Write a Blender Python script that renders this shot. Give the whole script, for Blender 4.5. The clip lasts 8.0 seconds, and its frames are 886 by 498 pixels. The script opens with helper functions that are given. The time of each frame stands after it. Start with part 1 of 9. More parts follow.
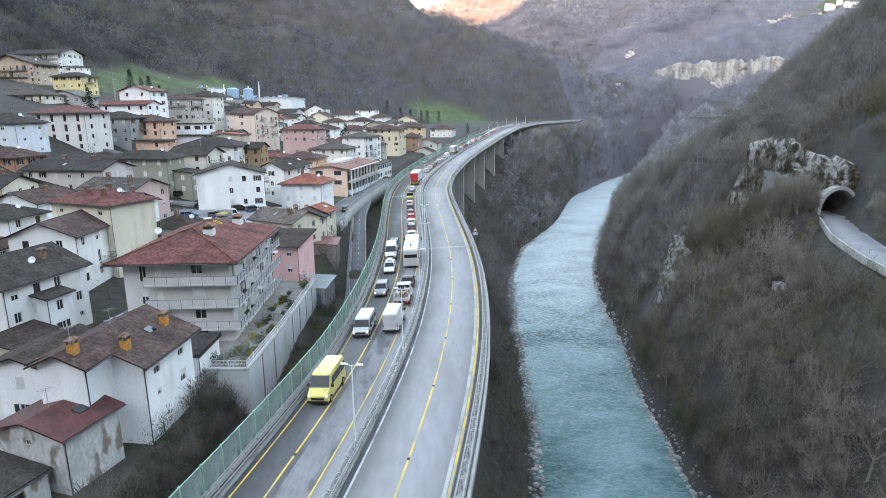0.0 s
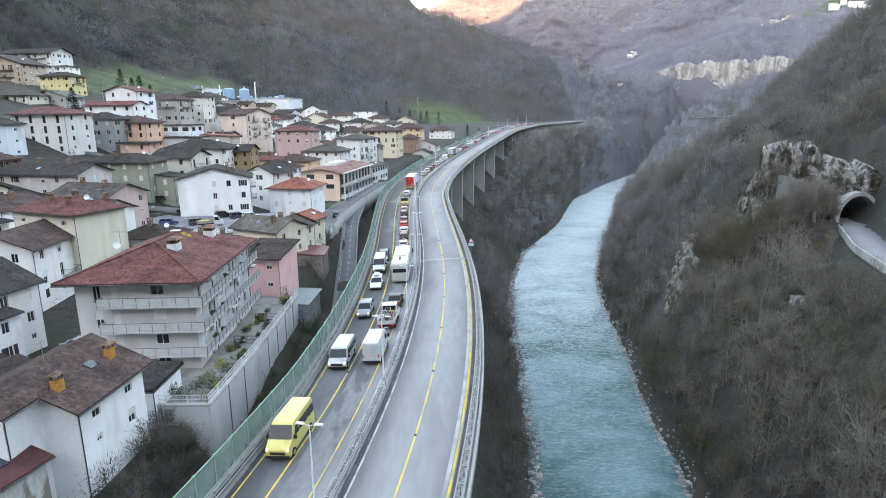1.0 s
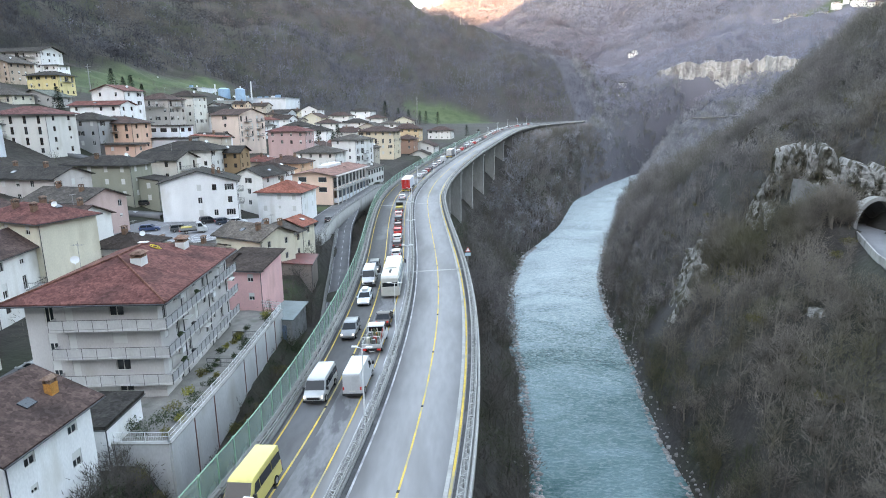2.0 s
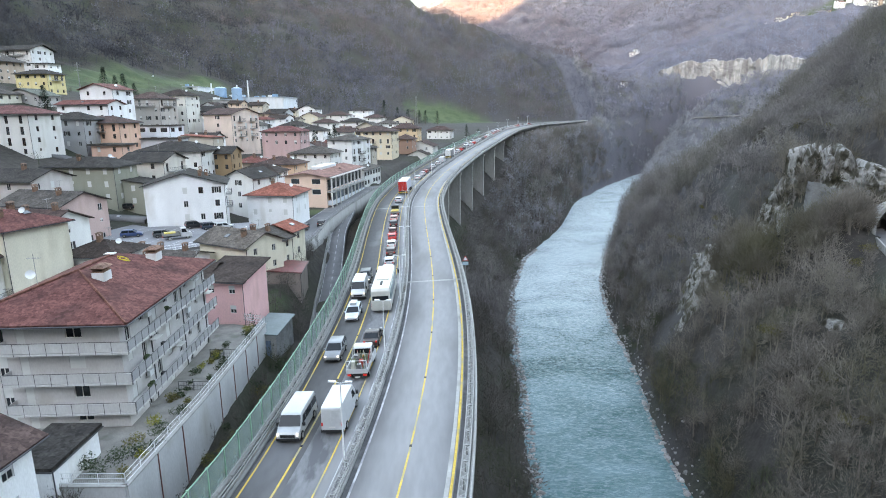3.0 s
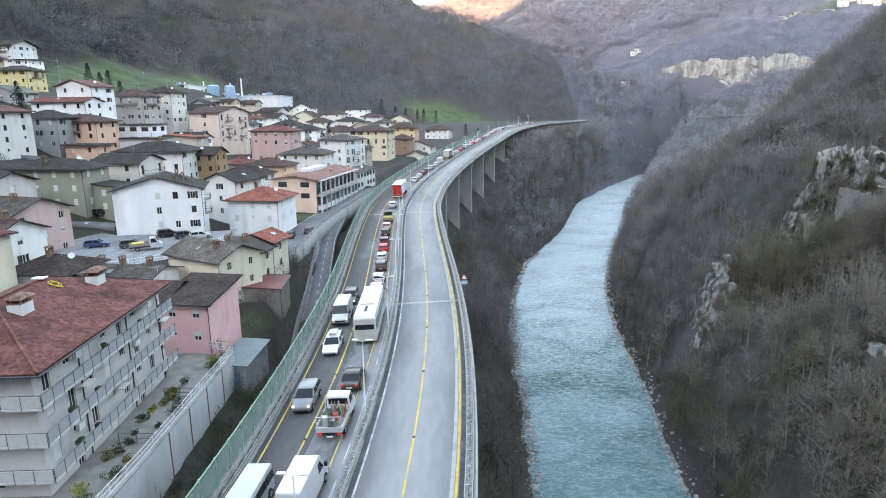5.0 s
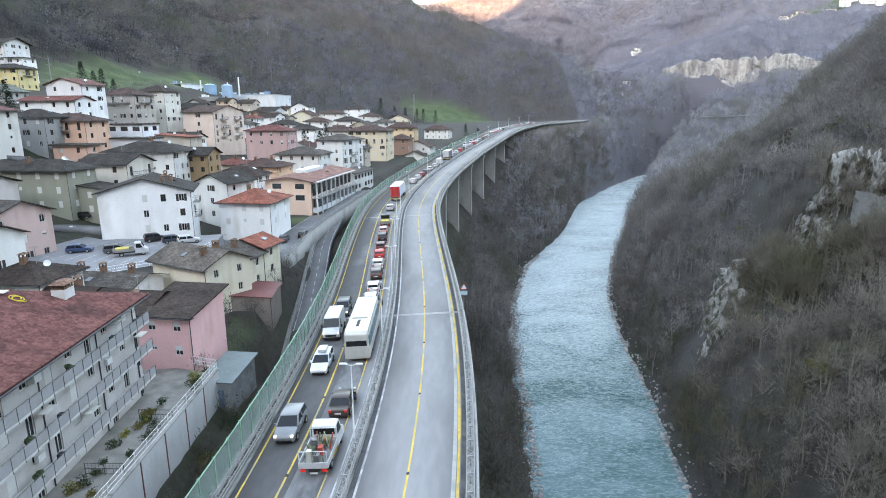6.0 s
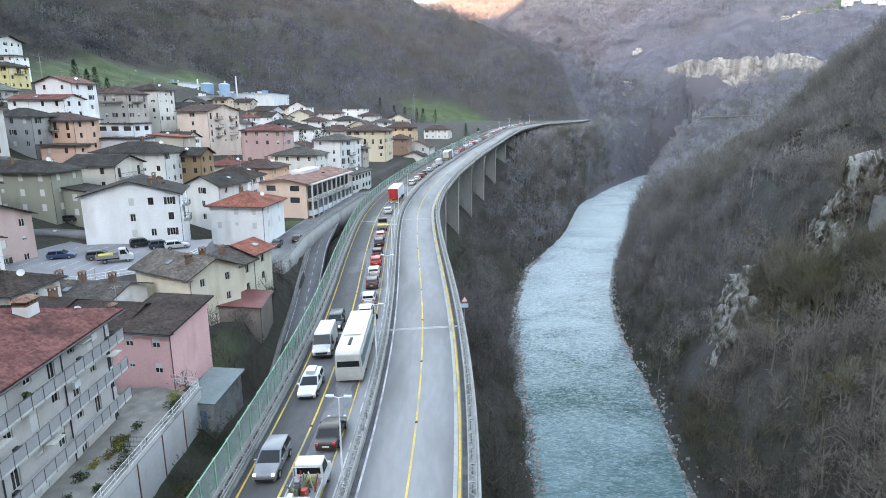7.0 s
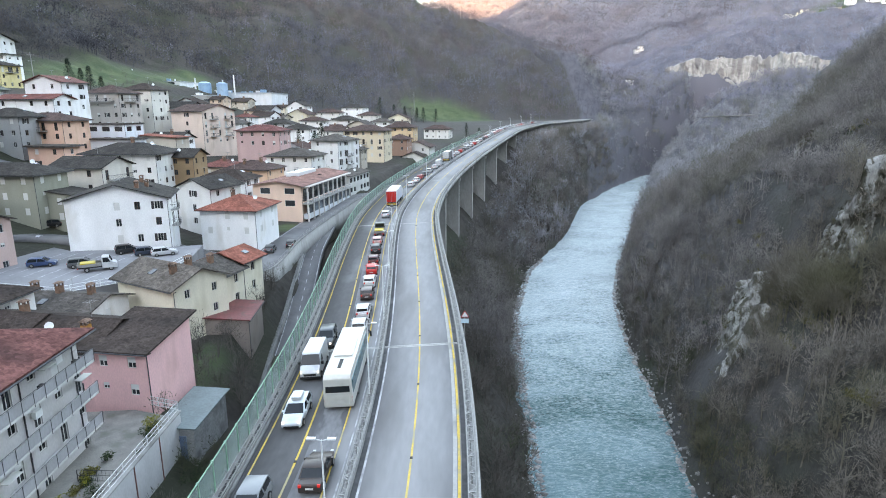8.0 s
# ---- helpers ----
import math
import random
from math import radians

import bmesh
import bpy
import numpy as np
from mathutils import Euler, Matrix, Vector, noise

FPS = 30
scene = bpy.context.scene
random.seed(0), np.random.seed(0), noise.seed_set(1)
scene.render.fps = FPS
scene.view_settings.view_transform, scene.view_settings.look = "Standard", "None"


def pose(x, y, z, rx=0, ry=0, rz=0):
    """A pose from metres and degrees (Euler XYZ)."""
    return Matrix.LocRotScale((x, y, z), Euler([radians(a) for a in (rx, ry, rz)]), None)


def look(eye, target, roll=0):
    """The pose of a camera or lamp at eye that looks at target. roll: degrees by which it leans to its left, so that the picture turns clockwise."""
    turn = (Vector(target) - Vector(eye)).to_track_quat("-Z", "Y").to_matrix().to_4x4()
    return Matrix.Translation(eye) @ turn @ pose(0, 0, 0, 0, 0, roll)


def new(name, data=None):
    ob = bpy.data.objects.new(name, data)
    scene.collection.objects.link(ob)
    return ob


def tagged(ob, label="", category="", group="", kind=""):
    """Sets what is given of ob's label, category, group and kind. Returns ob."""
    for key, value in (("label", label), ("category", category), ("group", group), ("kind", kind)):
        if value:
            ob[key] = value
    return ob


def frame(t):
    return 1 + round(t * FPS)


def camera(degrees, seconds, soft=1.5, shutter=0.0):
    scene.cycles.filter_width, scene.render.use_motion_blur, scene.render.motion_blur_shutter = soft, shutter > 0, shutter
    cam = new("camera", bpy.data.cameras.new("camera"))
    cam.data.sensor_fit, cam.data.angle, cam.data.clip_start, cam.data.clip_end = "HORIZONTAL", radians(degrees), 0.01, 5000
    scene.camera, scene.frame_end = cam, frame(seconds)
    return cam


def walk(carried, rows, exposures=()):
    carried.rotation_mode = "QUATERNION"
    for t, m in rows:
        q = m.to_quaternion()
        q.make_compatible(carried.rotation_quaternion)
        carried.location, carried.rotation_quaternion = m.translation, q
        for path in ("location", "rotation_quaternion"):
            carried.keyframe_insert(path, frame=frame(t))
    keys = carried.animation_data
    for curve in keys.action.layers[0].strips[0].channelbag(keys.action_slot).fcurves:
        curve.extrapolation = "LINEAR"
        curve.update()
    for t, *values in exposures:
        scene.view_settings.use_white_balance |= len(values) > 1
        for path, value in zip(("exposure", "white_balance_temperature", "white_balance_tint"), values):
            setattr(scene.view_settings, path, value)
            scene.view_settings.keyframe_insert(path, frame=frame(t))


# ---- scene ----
cam = camera(73.7, 8.0, 1.0)
PATH = [
    (0, (1.061, 2.944, 25.51), (1.057, 4.892, 25.057), -0.5),
    (0.5, (1.847, 7.236, 25.558), (1.841, 9.184, 25.107), -0.5),
    (1, (2.442, 11.252, 25.618), (2.434, 13.2, 25.167), -0.5),
    (1.5, (2.881, 14.932, 25.679), (2.873, 16.88, 25.228), -0.5),
    (3, (3.985, 24.735, 25.688), (3.975, 26.683, 25.235), -0.5),
    (3.5, (4.165, 27.74, 25.721), (4.156, 29.687, 25.266), -0.5),
    (4, (4.266, 30.597, 25.696), (4.259, 32.545, 25.24), -0.4),
    (4.5, (4.348, 33.33, 25.598), (4.341, 35.277, 25.143), -0.4),
    (6, (4.559, 40.791, 25.467), (4.553, 42.738, 25.011), -0.3),
    (6.5, (4.598, 43.286, 25.472), (4.593, 45.234, 25.016), -0.2),
    (7, (4.59, 45.718, 25.569), (4.585, 47.665, 25.111), -0.2),
    (7.5, (4.682, 48.179, 25.719), (4.676, 50.126, 25.258), -0.2),
    (8, (4.787, 50.594, 25.798), (4.78, 52.541, 25.337), -0.2),
]
walk(cam, [(t, look(e, g, r)) for t, e, g, r in PATH])

# ---------------------------------------------------------------- world, sun
world = bpy.data.worlds.new("sky")
scene.world = world
world.use_nodes = True
wn = world.node_tree
sky = wn.nodes.new("ShaderNodeTexSky")
sky.sky_type = "NISHITA"
sky.sun_disc = False
SUN_EL, SUN_AZ = 8.0, 197.0
sky.sun_elevation, sky.sun_rotation = radians(SUN_EL), radians(SUN_AZ)
sky.air_density, sky.dust_density, sky.ozone_density = 1.0, 0.7, 1.2
bg = wn.nodes["Background"]
bg.inputs["Strength"].default_value = 0.15
wn.links.new(sky.outputs[0], bg.inputs["Color"])

sun = new("sun", bpy.data.lights.new("sun", "SUN"))
sun.data.energy, sun.data.angle, sun.data.color = 2.2, radians(0.5), (1.0, 0.6, 0.33)
_a, _e = radians(SUN_AZ), radians(SUN_EL)
sun_dir = Vector((math.sin(_a) * math.cos(_e), math.cos(_a) * math.cos(_e), math.sin(_e)))
sun.matrix_world = look(sun_dir * 100, (0, 0, 0))
scene.view_settings.exposure = 3.96
scene.view_settings.use_white_balance = True
scene.view_settings.white_balance_temperature, scene.view_settings.white_balance_tint = 8750, 20

# ---------------------------------------------------------------- materials
MATS = {}


def shader(name, color, rough=0.8, metal=0.0, var=0.25, scale=1.0, fine=12.0, bump=0.3, spec=0.3, alpha=1.0, stain=None, stain_at=(0.55, 0.7),
           stain_scale=0.25, per=None, coords="Object", stretch=(1, 1, 1), bump_scale=None, bump_dist=0.03, up=0.0):
    """A node material: base colour varied at two scales, optional stains, optional variation per object or island, and relief."""
    if name in MATS:
        return MATS[name]
    m = bpy.data.materials.new(name)
    m.use_nodes = True
    nt, N = m.node_tree, m.node_tree.nodes
    b = N["Principled BSDF"]
    b.inputs["Roughness"].default_value = rough
    b.inputs["Metallic"].default_value = metal
    b.inputs["Specular IOR Level"].default_value = spec
    tc = N.new("ShaderNodeTexCoord")
    mp = N.new("ShaderNodeMapping")
    mp.inputs["Scale"].default_value = stretch
    nt.links.new(tc.outputs[coords], mp.inputs["Vector"])

    def noise_node(sc, detail=5.0):
        n = N.new("ShaderNodeTexNoise")
        n.inputs["Scale"].default_value = sc
        n.inputs["Detail"].default_value = detail
        nt.links.new(mp.outputs[0], n.inputs["Vector"])
        return n

    big, small = noise_node(scale), noise_node(fine)
    mixv = N.new("ShaderNodeMath")
    mixv.operation = "ADD"
    nt.links.new(big.outputs["Fac"], mixv.inputs[0])
    nt.links.new(small.outputs["Fac"], mixv.inputs[1])
    ramp = N.new("ShaderNodeValToRGB")
    lo = [max(0, c * (1 - var)) for c in color]
    hi = [min(1, c * (1 + var)) for c in color]
    ramp.color_ramp.elements[0].position, ramp.color_ramp.elements[0].color = 0.36, (*lo, 1)
    ramp.color_ramp.elements[1].position, ramp.color_ramp.elements[1].color = 0.64, (*hi, 1)
    half = N.new("ShaderNodeMath")
    half.operation = "MULTIPLY"
    half.inputs[1].default_value = 0.5
    nt.links.new(mixv.outputs[0], half.inputs[0])
    nt.links.new(half.outputs[0], ramp.inputs["Fac"])
    col = ramp.outputs["Color"]
    if stain:
        sn = noise_node(stain_scale, 6.0)
        sr = N.new("ShaderNodeMapRange")
        sr.inputs["From Min"].default_value, sr.inputs["From Max"].default_value = stain_at
        nt.links.new(sn.outputs["Fac"], sr.inputs["Value"])
        mx = N.new("ShaderNodeMix")
        mx.data_type = "RGBA"
        nt.links.new(sr.outputs[0], mx.inputs["Factor"])
        nt.links.new(col, mx.inputs["A"])
        mx.inputs["B"].default_value = (*stain, 1)
        col = mx.outputs["Result"]
    if per:
        if per == "object":
            src = N.new("ShaderNodeObjectInfo").outputs["Random"]
        else:
            src = N.new("ShaderNodeNewGeometry").outputs["Random Per Island"]
        pr = N.new("ShaderNodeMapRange")
        pr.inputs["To Min"].default_value, pr.inputs["To Max"].default_value = 0.6, 1.4
        nt.links.new(src, pr.inputs["Value"])
        hs = N.new("ShaderNodeHueSaturation")
        nt.links.new(pr.outputs[0], hs.inputs["Value"])
        nt.links.new(col, hs.inputs["Color"])
        col = hs.outputs["Color"]
    nt.links.new(col, b.inputs["Base Color"])
    if bump:
        bn = noise_node(bump_scale or fine)
        bp = N.new("ShaderNodeBump")
        bp.inputs["Strength"].default_value, bp.inputs["Distance"].default_value = bump, bump_dist
        nt.links.new(bn.outputs["Fac"], bp.inputs["Height"])
        nt.links.new(bp.outputs[0], b.inputs["Normal"])
    if up:
        # fine twigs catch light from all round: their normals lean towards the sky
        geo, sc, ad, no = N.new("ShaderNodeNewGeometry"), N.new("ShaderNodeVectorMath"), N.new("ShaderNodeVectorMath"), N.new("ShaderNodeVectorMath")
        sc.operation, ad.operation, no.operation = "SCALE", "ADD", "NORMALIZE"
        sc.inputs["Scale"].default_value = 1 - up
        ad.inputs[1].default_value = (0, 0, up)
        nt.links.new(geo.outputs["Normal"], sc.inputs[0])
        nt.links.new(sc.outputs[0], ad.inputs[0])
        nt.links.new(ad.outputs[0], no.inputs[0])
        nt.links.new(no.outputs[0], b.inputs["Normal"])
    if alpha < 1:
        b.inputs["Alpha"].default_value = alpha
    MATS[name] = m
    return m


def plaster(rgb):
    rgb = tuple(min(max(c, 0.8), c * 1.1) for c in rgb)
    return shader("plaster_%02d_%02d_%02d" % tuple(int(c * 99) for c in rgb), rgb, 0.9, var=0.1, scale=0.4, fine=7, bump=0.15,
                  stain=tuple(c * q for c, q in zip(rgb, (0.8, 0.77, 0.72))), stain_at=(0.54, 0.78), stain_scale=0.35, stretch=(1, 1, 0.45))


PEELING = shader("peeling_plaster", (0.47, 0.46, 0.44), 0.95, var=0.25, scale=0.5, fine=3, bump=0.5, stain=(0.22, 0.18, 0.15), stain_at=(0.53, 0.6), stain_scale=0.55, stretch=(1, 1, 0.6), bump_scale=2.0, bump_dist=0.05)


def tiles(rgb, course=0.12):
    """Roof tiles: courses that follow the height of the slope, weathered patches, single odd tiles."""
    name = "roof_tiles_%02d_%02d_%02d" % tuple(int(c * 99) for c in rgb)
    if name in MATS:
        return MATS[name]
    m = shader(name, rgb, 0.9, var=0.35, scale=0.5, fine=5, bump=0, spec=0.1, stain=tuple(c * 0.5 + 0.01 for c in rgb), stain_at=(0.5, 0.72), stain_scale=0.3)
    nt, N = m.node_tree, m.node_tree.nodes
    tc = N.new("ShaderNodeTexCoord")
    w = N.new("ShaderNodeTexWave")
    w.bands_direction, w.wave_profile = "Z", "SAW"
    w.inputs["Scale"].default_value = 1.0 / (course * 3.2) * 1.0
    w.inputs["Distortion"].default_value = 0.6
    nt.links.new(tc.outputs["Object"], w.inputs["Vector"])
    v = N.new("ShaderNodeTexVoronoi")
    v.inputs["Scale"].default_value = 3.0
    nt.links.new(tc.outputs["Object"], v.inputs["Vector"])
    b = N["Principled BSDF"]
    prev = b.inputs["Base Color"].links[0].from_socket
    hs = N.new("ShaderNodeHueSaturation")
    mr = N.new("ShaderNodeMapRange")
    mr.inputs["To Min"].default_value, mr.inputs["To Max"].default_value = 0.72, 1.28
    sep = N.new("ShaderNodeSeparateColor")
    nt.links.new(v.outputs["Color"], sep.inputs[0])
    nt.links.new(sep.outputs[0], mr.inputs["Value"])
    nt.links.new(mr.outputs[0], hs.inputs["Value"])
    nt.links.new(prev, hs.inputs["Color"])
    nt.links.new(hs.outputs[0], b.inputs["Base Color"])
    bp = N.new("ShaderNodeBump")
    bp.inputs["Strength"].default_value, bp.inputs["Distance"].default_value = 0.8, 0.05
    nt.links.new(w.outputs["Fac"], bp.inputs["Height"])
    nt.links.new(bp.outputs[0], b.inputs["Normal"])
    return m


ASPHALT_L = shader("asphalt_dark", (0.083, 0.082, 0.083), 0.85, var=0.16, scale=0.12, fine=2.0, bump=0.1, stain=(0.15, 0.15, 0.155), stain_at=(0.52, 0.66), stain_scale=0.16, stretch=(1, 0.35, 1))
ASPHALT_R = shader("asphalt_pale", (0.23, 0.228, 0.232), 0.8, var=0.1, scale=0.15, fine=1.5, bump=0.1, stain=(0.17, 0.166, 0.165), stain_at=(0.5, 0.68), stain_scale=0.2, stretch=(1.2, 0.25, 1))
ASPHALT_Q = shader("asphalt_patched", (0.165, 0.165, 0.17), 0.88, var=0.2, scale=0.35, fine=2.5, bump=0.15, stain=(0.095, 0.096, 0.1), stain_at=(0.52, 0.6), stain_scale=0.45, stretch=(1.3, 0.45, 1))
ASPHALT_D = shader("asphalt_darkest", (0.06, 0.061, 0.064), 0.9, var=0.25, scale=0.4, fine=2.5, bump=0.2, stain=(0.11, 0.11, 0.11), stain_scale=0.5)
ASPHALT_S = shader("asphalt_street", (0.13, 0.13, 0.135), 0.88, var=0.15, scale=0.2, fine=3, bump=0.1, stain=(0.2, 0.2, 0.2), stain_scale=0.15)
ASPHALT_P = shader("asphalt_parking", (0.21, 0.21, 0.22), 0.88, var=0.12, scale=0.2, fine=3, bump=0.1, stain=(0.15, 0.15, 0.155), stain_scale=0.12)
CONCRETE = shader("concrete", (0.36, 0.355, 0.34), 0.9, var=0.14, scale=0.3, fine=4, bump=0.2, stain=(0.18, 0.18, 0.17), stain_at=(0.5, 0.72), stain_scale=0.3, stretch=(1, 1, 0.3))
CONCRETE_D = shader("concrete_dark", (0.2, 0.2, 0.195), 0.9, var=0.2, scale=0.3, fine=4, bump=0.2, stain=(0.1, 0.1, 0.1), stain_scale=0.4)
GRAVEL = shader("gravel", (0.225, 0.212, 0.195), 0.95, var=0.25, scale=0.8, fine=9, bump=0.4, stain=(0.15, 0.15, 0.13), stain_scale=0.5)
LINE_Y = shader("line_yellow", (0.58, 0.39, 0.085), 0.85, var=0.2, scale=0.8, fine=6, bump=0.0, stain=(0.34, 0.29, 0.17), stain_at=(0.5, 0.62), stain_scale=0.35)
LINE_W = shader("line_white", (0.45, 0.455, 0.46), 0.8, var=0.15, scale=0.8, fine=6, bump=0.0, stain=(0.25, 0.25, 0.26), stain_at=(0.45, 0.6), stain_scale=0.7)
STEEL = shader("galvanised_steel", (0.31, 0.305, 0.298), 0.55, metal=0.5, var=0.15, scale=0.8, fine=6, bump=0.0, stain=(0.3, 0.29, 0.28), stain_scale=0.8)
STEEL_D = shader("dark_steel", (0.07, 0.07, 0.075), 0.5, metal=0.4, var=0.2, scale=1.0, fine=6, bump=0.0)
WHITE_METAL = shader("white_metal", (0.7, 0.71, 0.71), 0.45, var=0.06, scale=0.8, fine=6, bump=0.0)
GLASS_D = shader("window_glass", (0.025, 0.03, 0.035), 0.08, var=0.3, scale=0.6, fine=3, bump=0.0, spec=0.6, per="object")
FRAME_W = shader("frame_white", (0.62, 0.61, 0.58), 0.6, var=0.08, scale=1, fine=6, bump=0.0)
FRAME_B = shader("frame_brown", (0.1, 0.055, 0.035), 0.6, var=0.2, scale=1, fine=6, bump=0.0)
SHUT_W = shader("shutter_white", (0.6, 0.6, 0.58), 0.6, var=0.06, scale=1, fine=14, bump=0.2, stretch=(0.1, 0.1, 3))
SHUT_B = shader("shutter_brown", (0.16, 0.085, 0.055), 0.7, var=0.2, scale=1, fine=14, bump=0.2, stretch=(0.1, 0.1, 3))
SHUT_D = shader("shutter_dark", (0.045, 0.04, 0.04), 0.7, var=0.2, scale=1, fine=14, bump=0.2, stretch=(0.1, 0.1, 3))
CHIM = shader("chimney_brick", (0.2, 0.115, 0.08), 0.9, var=0.3, scale=2, fine=9, bump=0.3, stain=(0.12, 0.08, 0.06), stain_scale=1.2)
CHIM_O = shader("chimney_terracotta", (0.5, 0.22, 0.06), 0.9, var=0.25, scale=2, fine=9, bump=0.3, stain=(0.25, 0.12, 0.06), stain_scale=1.2)
ROCK = shader("limestone_rock", (0.27, 0.263, 0.25), 0.95, var=0.4, scale=0.35, fine=2.2, bump=0.7, stain=(0.075, 0.07, 0.055), stain_at=(0.46, 0.56), stain_scale=0.6, stretch=(1, 1, 0.35), bump_scale=1.6, bump_dist=0.25)
ROCK_FAR = shader("pale_cliff_rock", (0.34, 0.33, 0.32), 0.95, var=0.3, scale=0.06, fine=0.35, bump=0.8, stain=(0.2, 0.19, 0.19), stain_at=(0.48, 0.6), stain_scale=0.12, stretch=(1, 1, 0.25), bump_scale=0.3, bump_dist=1.5)
STONE = shader("river_stone", (0.26, 0.25, 0.24), 0.9, var=0.3, scale=1, fine=5, bump=0.3, per="island")
TWIG = shader("bare_twigs", (0.155, 0.136, 0.116), 0.95, var=0.42, scale=0.07, fine=0.3, bump=0, spec=0.1, stain=(0.1, 0.095, 0.06), stain_at=(0.5, 0.64), stain_scale=0.05, up=0.55)
TWIG_D = shader("bare_twigs_dark", (0.1, 0.09, 0.08), 0.95, var=0.3, scale=0.05, fine=0.3, bump=0, spec=0.1, stain=(0.066, 0.075, 0.046), stain_at=(0.5, 0.64), stain_scale=0.05, up=0.5)
# far bank twigs carry the valley haze as a lighter, bluer base colour
TWIG_M = shader("hazed_grey_twigs", (0.215, 0.22, 0.236), 0.95, var=0.35, scale=0.05, fine=0.22, bump=0, spec=0.1, stain=(0.15, 0.15, 0.135), stain_at=(0.5, 0.62), stain_scale=0.04, up=0.55)
TWIG_G = shader("brown_bare_twigs", (0.165, 0.152, 0.146), 0.95, var=0.38, scale=0.05, fine=0.22, bump=0, spec=0.1, stain=(0.115, 0.112, 0.088), stain_at=(0.5, 0.64), stain_scale=0.045, up=0.55)
# distance haze is mixed into the twig colour, bluish in this one
TWIG_F = shader("hazed_far_woods", (0.106, 0.108, 0.13), 0.95, var=0.35, scale=0.02, fine=0.09, bump=0, spec=0.1, stain=(0.11, 0.094, 0.094), stain_at=(0.5, 0.64), stain_scale=0.008, up=0.5)
# same woods without the painted haze, kept dark for the near end
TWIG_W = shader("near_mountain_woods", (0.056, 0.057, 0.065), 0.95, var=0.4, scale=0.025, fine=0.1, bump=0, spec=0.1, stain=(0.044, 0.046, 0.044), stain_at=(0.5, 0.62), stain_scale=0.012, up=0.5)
# strongest haze tint: pale and bluish for the farthest slopes
TWIG_P = shader("hazed_bare_woods", (0.218, 0.226, 0.285), 0.95, var=0.22, scale=0.012, fine=0.05, bump=0, spec=0.1, stain=(0.185, 0.176, 0.215), stain_at=(0.48, 0.62), stain_scale=0.006, up=0.6)
LEAF_OLIVE = shader("olive_leaves", (0.14, 0.125, 0.04), 0.9, var=0.3, scale=0.3, fine=3, bump=0, spec=0.2, per="island")
IVY_DRY = shader("dry_ivy", (0.085, 0.078, 0.05), 0.9, var=0.35, scale=0.3, fine=3, bump=0, spec=0.1, per="island")
IVY = shader("evergreen_leaves", (0.035, 0.055, 0.025), 0.8, var=0.3, scale=0.3, fine=3, bump=0, spec=0.2, per="island")
CONIFER = shader("conifer_needles", (0.018, 0.035, 0.024), 0.9, var=0.3, scale=0.3, fine=3, bump=0, spec=0.1, per="island")
BARK = shader("bark", (0.11, 0.095, 0.08), 0.95, var=0.3, scale=1, fine=6, bump=0.4)
GRASS = shader("grass_blades", (0.075, 0.135, 0.035), 0.9, var=0.3, scale=0.1, fine=1.0, bump=0.4, spec=0.1, stain=(0.13, 0.15, 0.06), stain_scale=0.06)
RUBBER = shader("tyre_rubber", (0.018, 0.018, 0.018), 0.8, var=0.2, scale=2, fine=8, bump=0)
CARGLASS = shader("car_glass", (0.014, 0.017, 0.02), 0.1, var=0.1, scale=1, fine=4, bump=0, spec=0.35)
TRIM = shader("black_plastic", (0.025, 0.025, 0.027), 0.6, var=0.2, scale=2, fine=8, bump=0)
LAMP_RED = shader("tail_lamp_plastic", (0.35, 0.015, 0.015), 0.3, var=0.1, scale=2, fine=8, bump=0)
LAMP_CLEAR = shader("headlamp_glass", (0.55, 0.56, 0.58), 0.15, var=0.1, scale=2, fine=8, bump=0, spec=0.6)


def paint(rgb):
    return shader("car_paint_%02d_%02d_%02d" % tuple(int(c * 99) for c in rgb), rgb, 0.32, metal=0.15, var=0.05, scale=0.5, fine=3, bump=0, spec=0.5,
                  stain=tuple(c * 0.8 + 0.01 for c in rgb), stain_scale=0.8)


def glowing(name, rgb, strength):
    m = shader(name, rgb, 0.3, var=0.02, bump=0)
    b = m.node_tree.nodes["Principled BSDF"]
    b.inputs["Emission Color"].default_value = (*rgb, 1)
    b.inputs["Emission Strength"].default_value = strength
    return m


BRAKE = glowing("lit_brake_lamp", (0.5, 0.025, 0.02), 0.045)
HEAD = glowing("lit_headlamp", (0.9, 0.88, 0.8), 0.14)


def barrier_sheet():
    """Green-tinted clear acrylic of the noise screen, dusty."""
    m = bpy.data.materials.new("noise_screen_acrylic")
    m.use_nodes = True
    nt, N = m.node_tree, m.node_tree.nodes
    b = N["Principled BSDF"]
    tc = N.new("ShaderNodeTexCoord")
    n = N.new("ShaderNodeTexNoise")
    n.inputs["Scale"].default_value, n.inputs["Detail"].default_value = 0.9, 6
    nt.links.new(tc.outputs["Object"], n.inputs["Vector"])
    r = N.new("ShaderNodeValToRGB")
    r.color_ramp.elements[0].position, r.color_ramp.elements[0].color = 0.3, (0.24, 0.34, 0.31, 1)
    r.color_ramp.elements[1].position, r.color_ramp.elements[1].color = 0.7, (0.34, 0.43, 0.4, 1)
    nt.links.new(n.outputs["Fac"], r.inputs["Fac"])
    nt.links.new(r.outputs[0], b.inputs["Base Color"])
    a = N.new("ShaderNodeMapRange")
    a.inputs["To Min"].default_value, a.inputs["To Max"].default_value = 0.36, 0.64
    nt.links.new(n.outputs["Fac"], a.inputs["Value"])
    nt.links.new(a.outputs[0], b.inputs["Alpha"])
    b.inputs["Roughness"].default_value = 0.25
    return m


ACRYLIC = barrier_sheet()
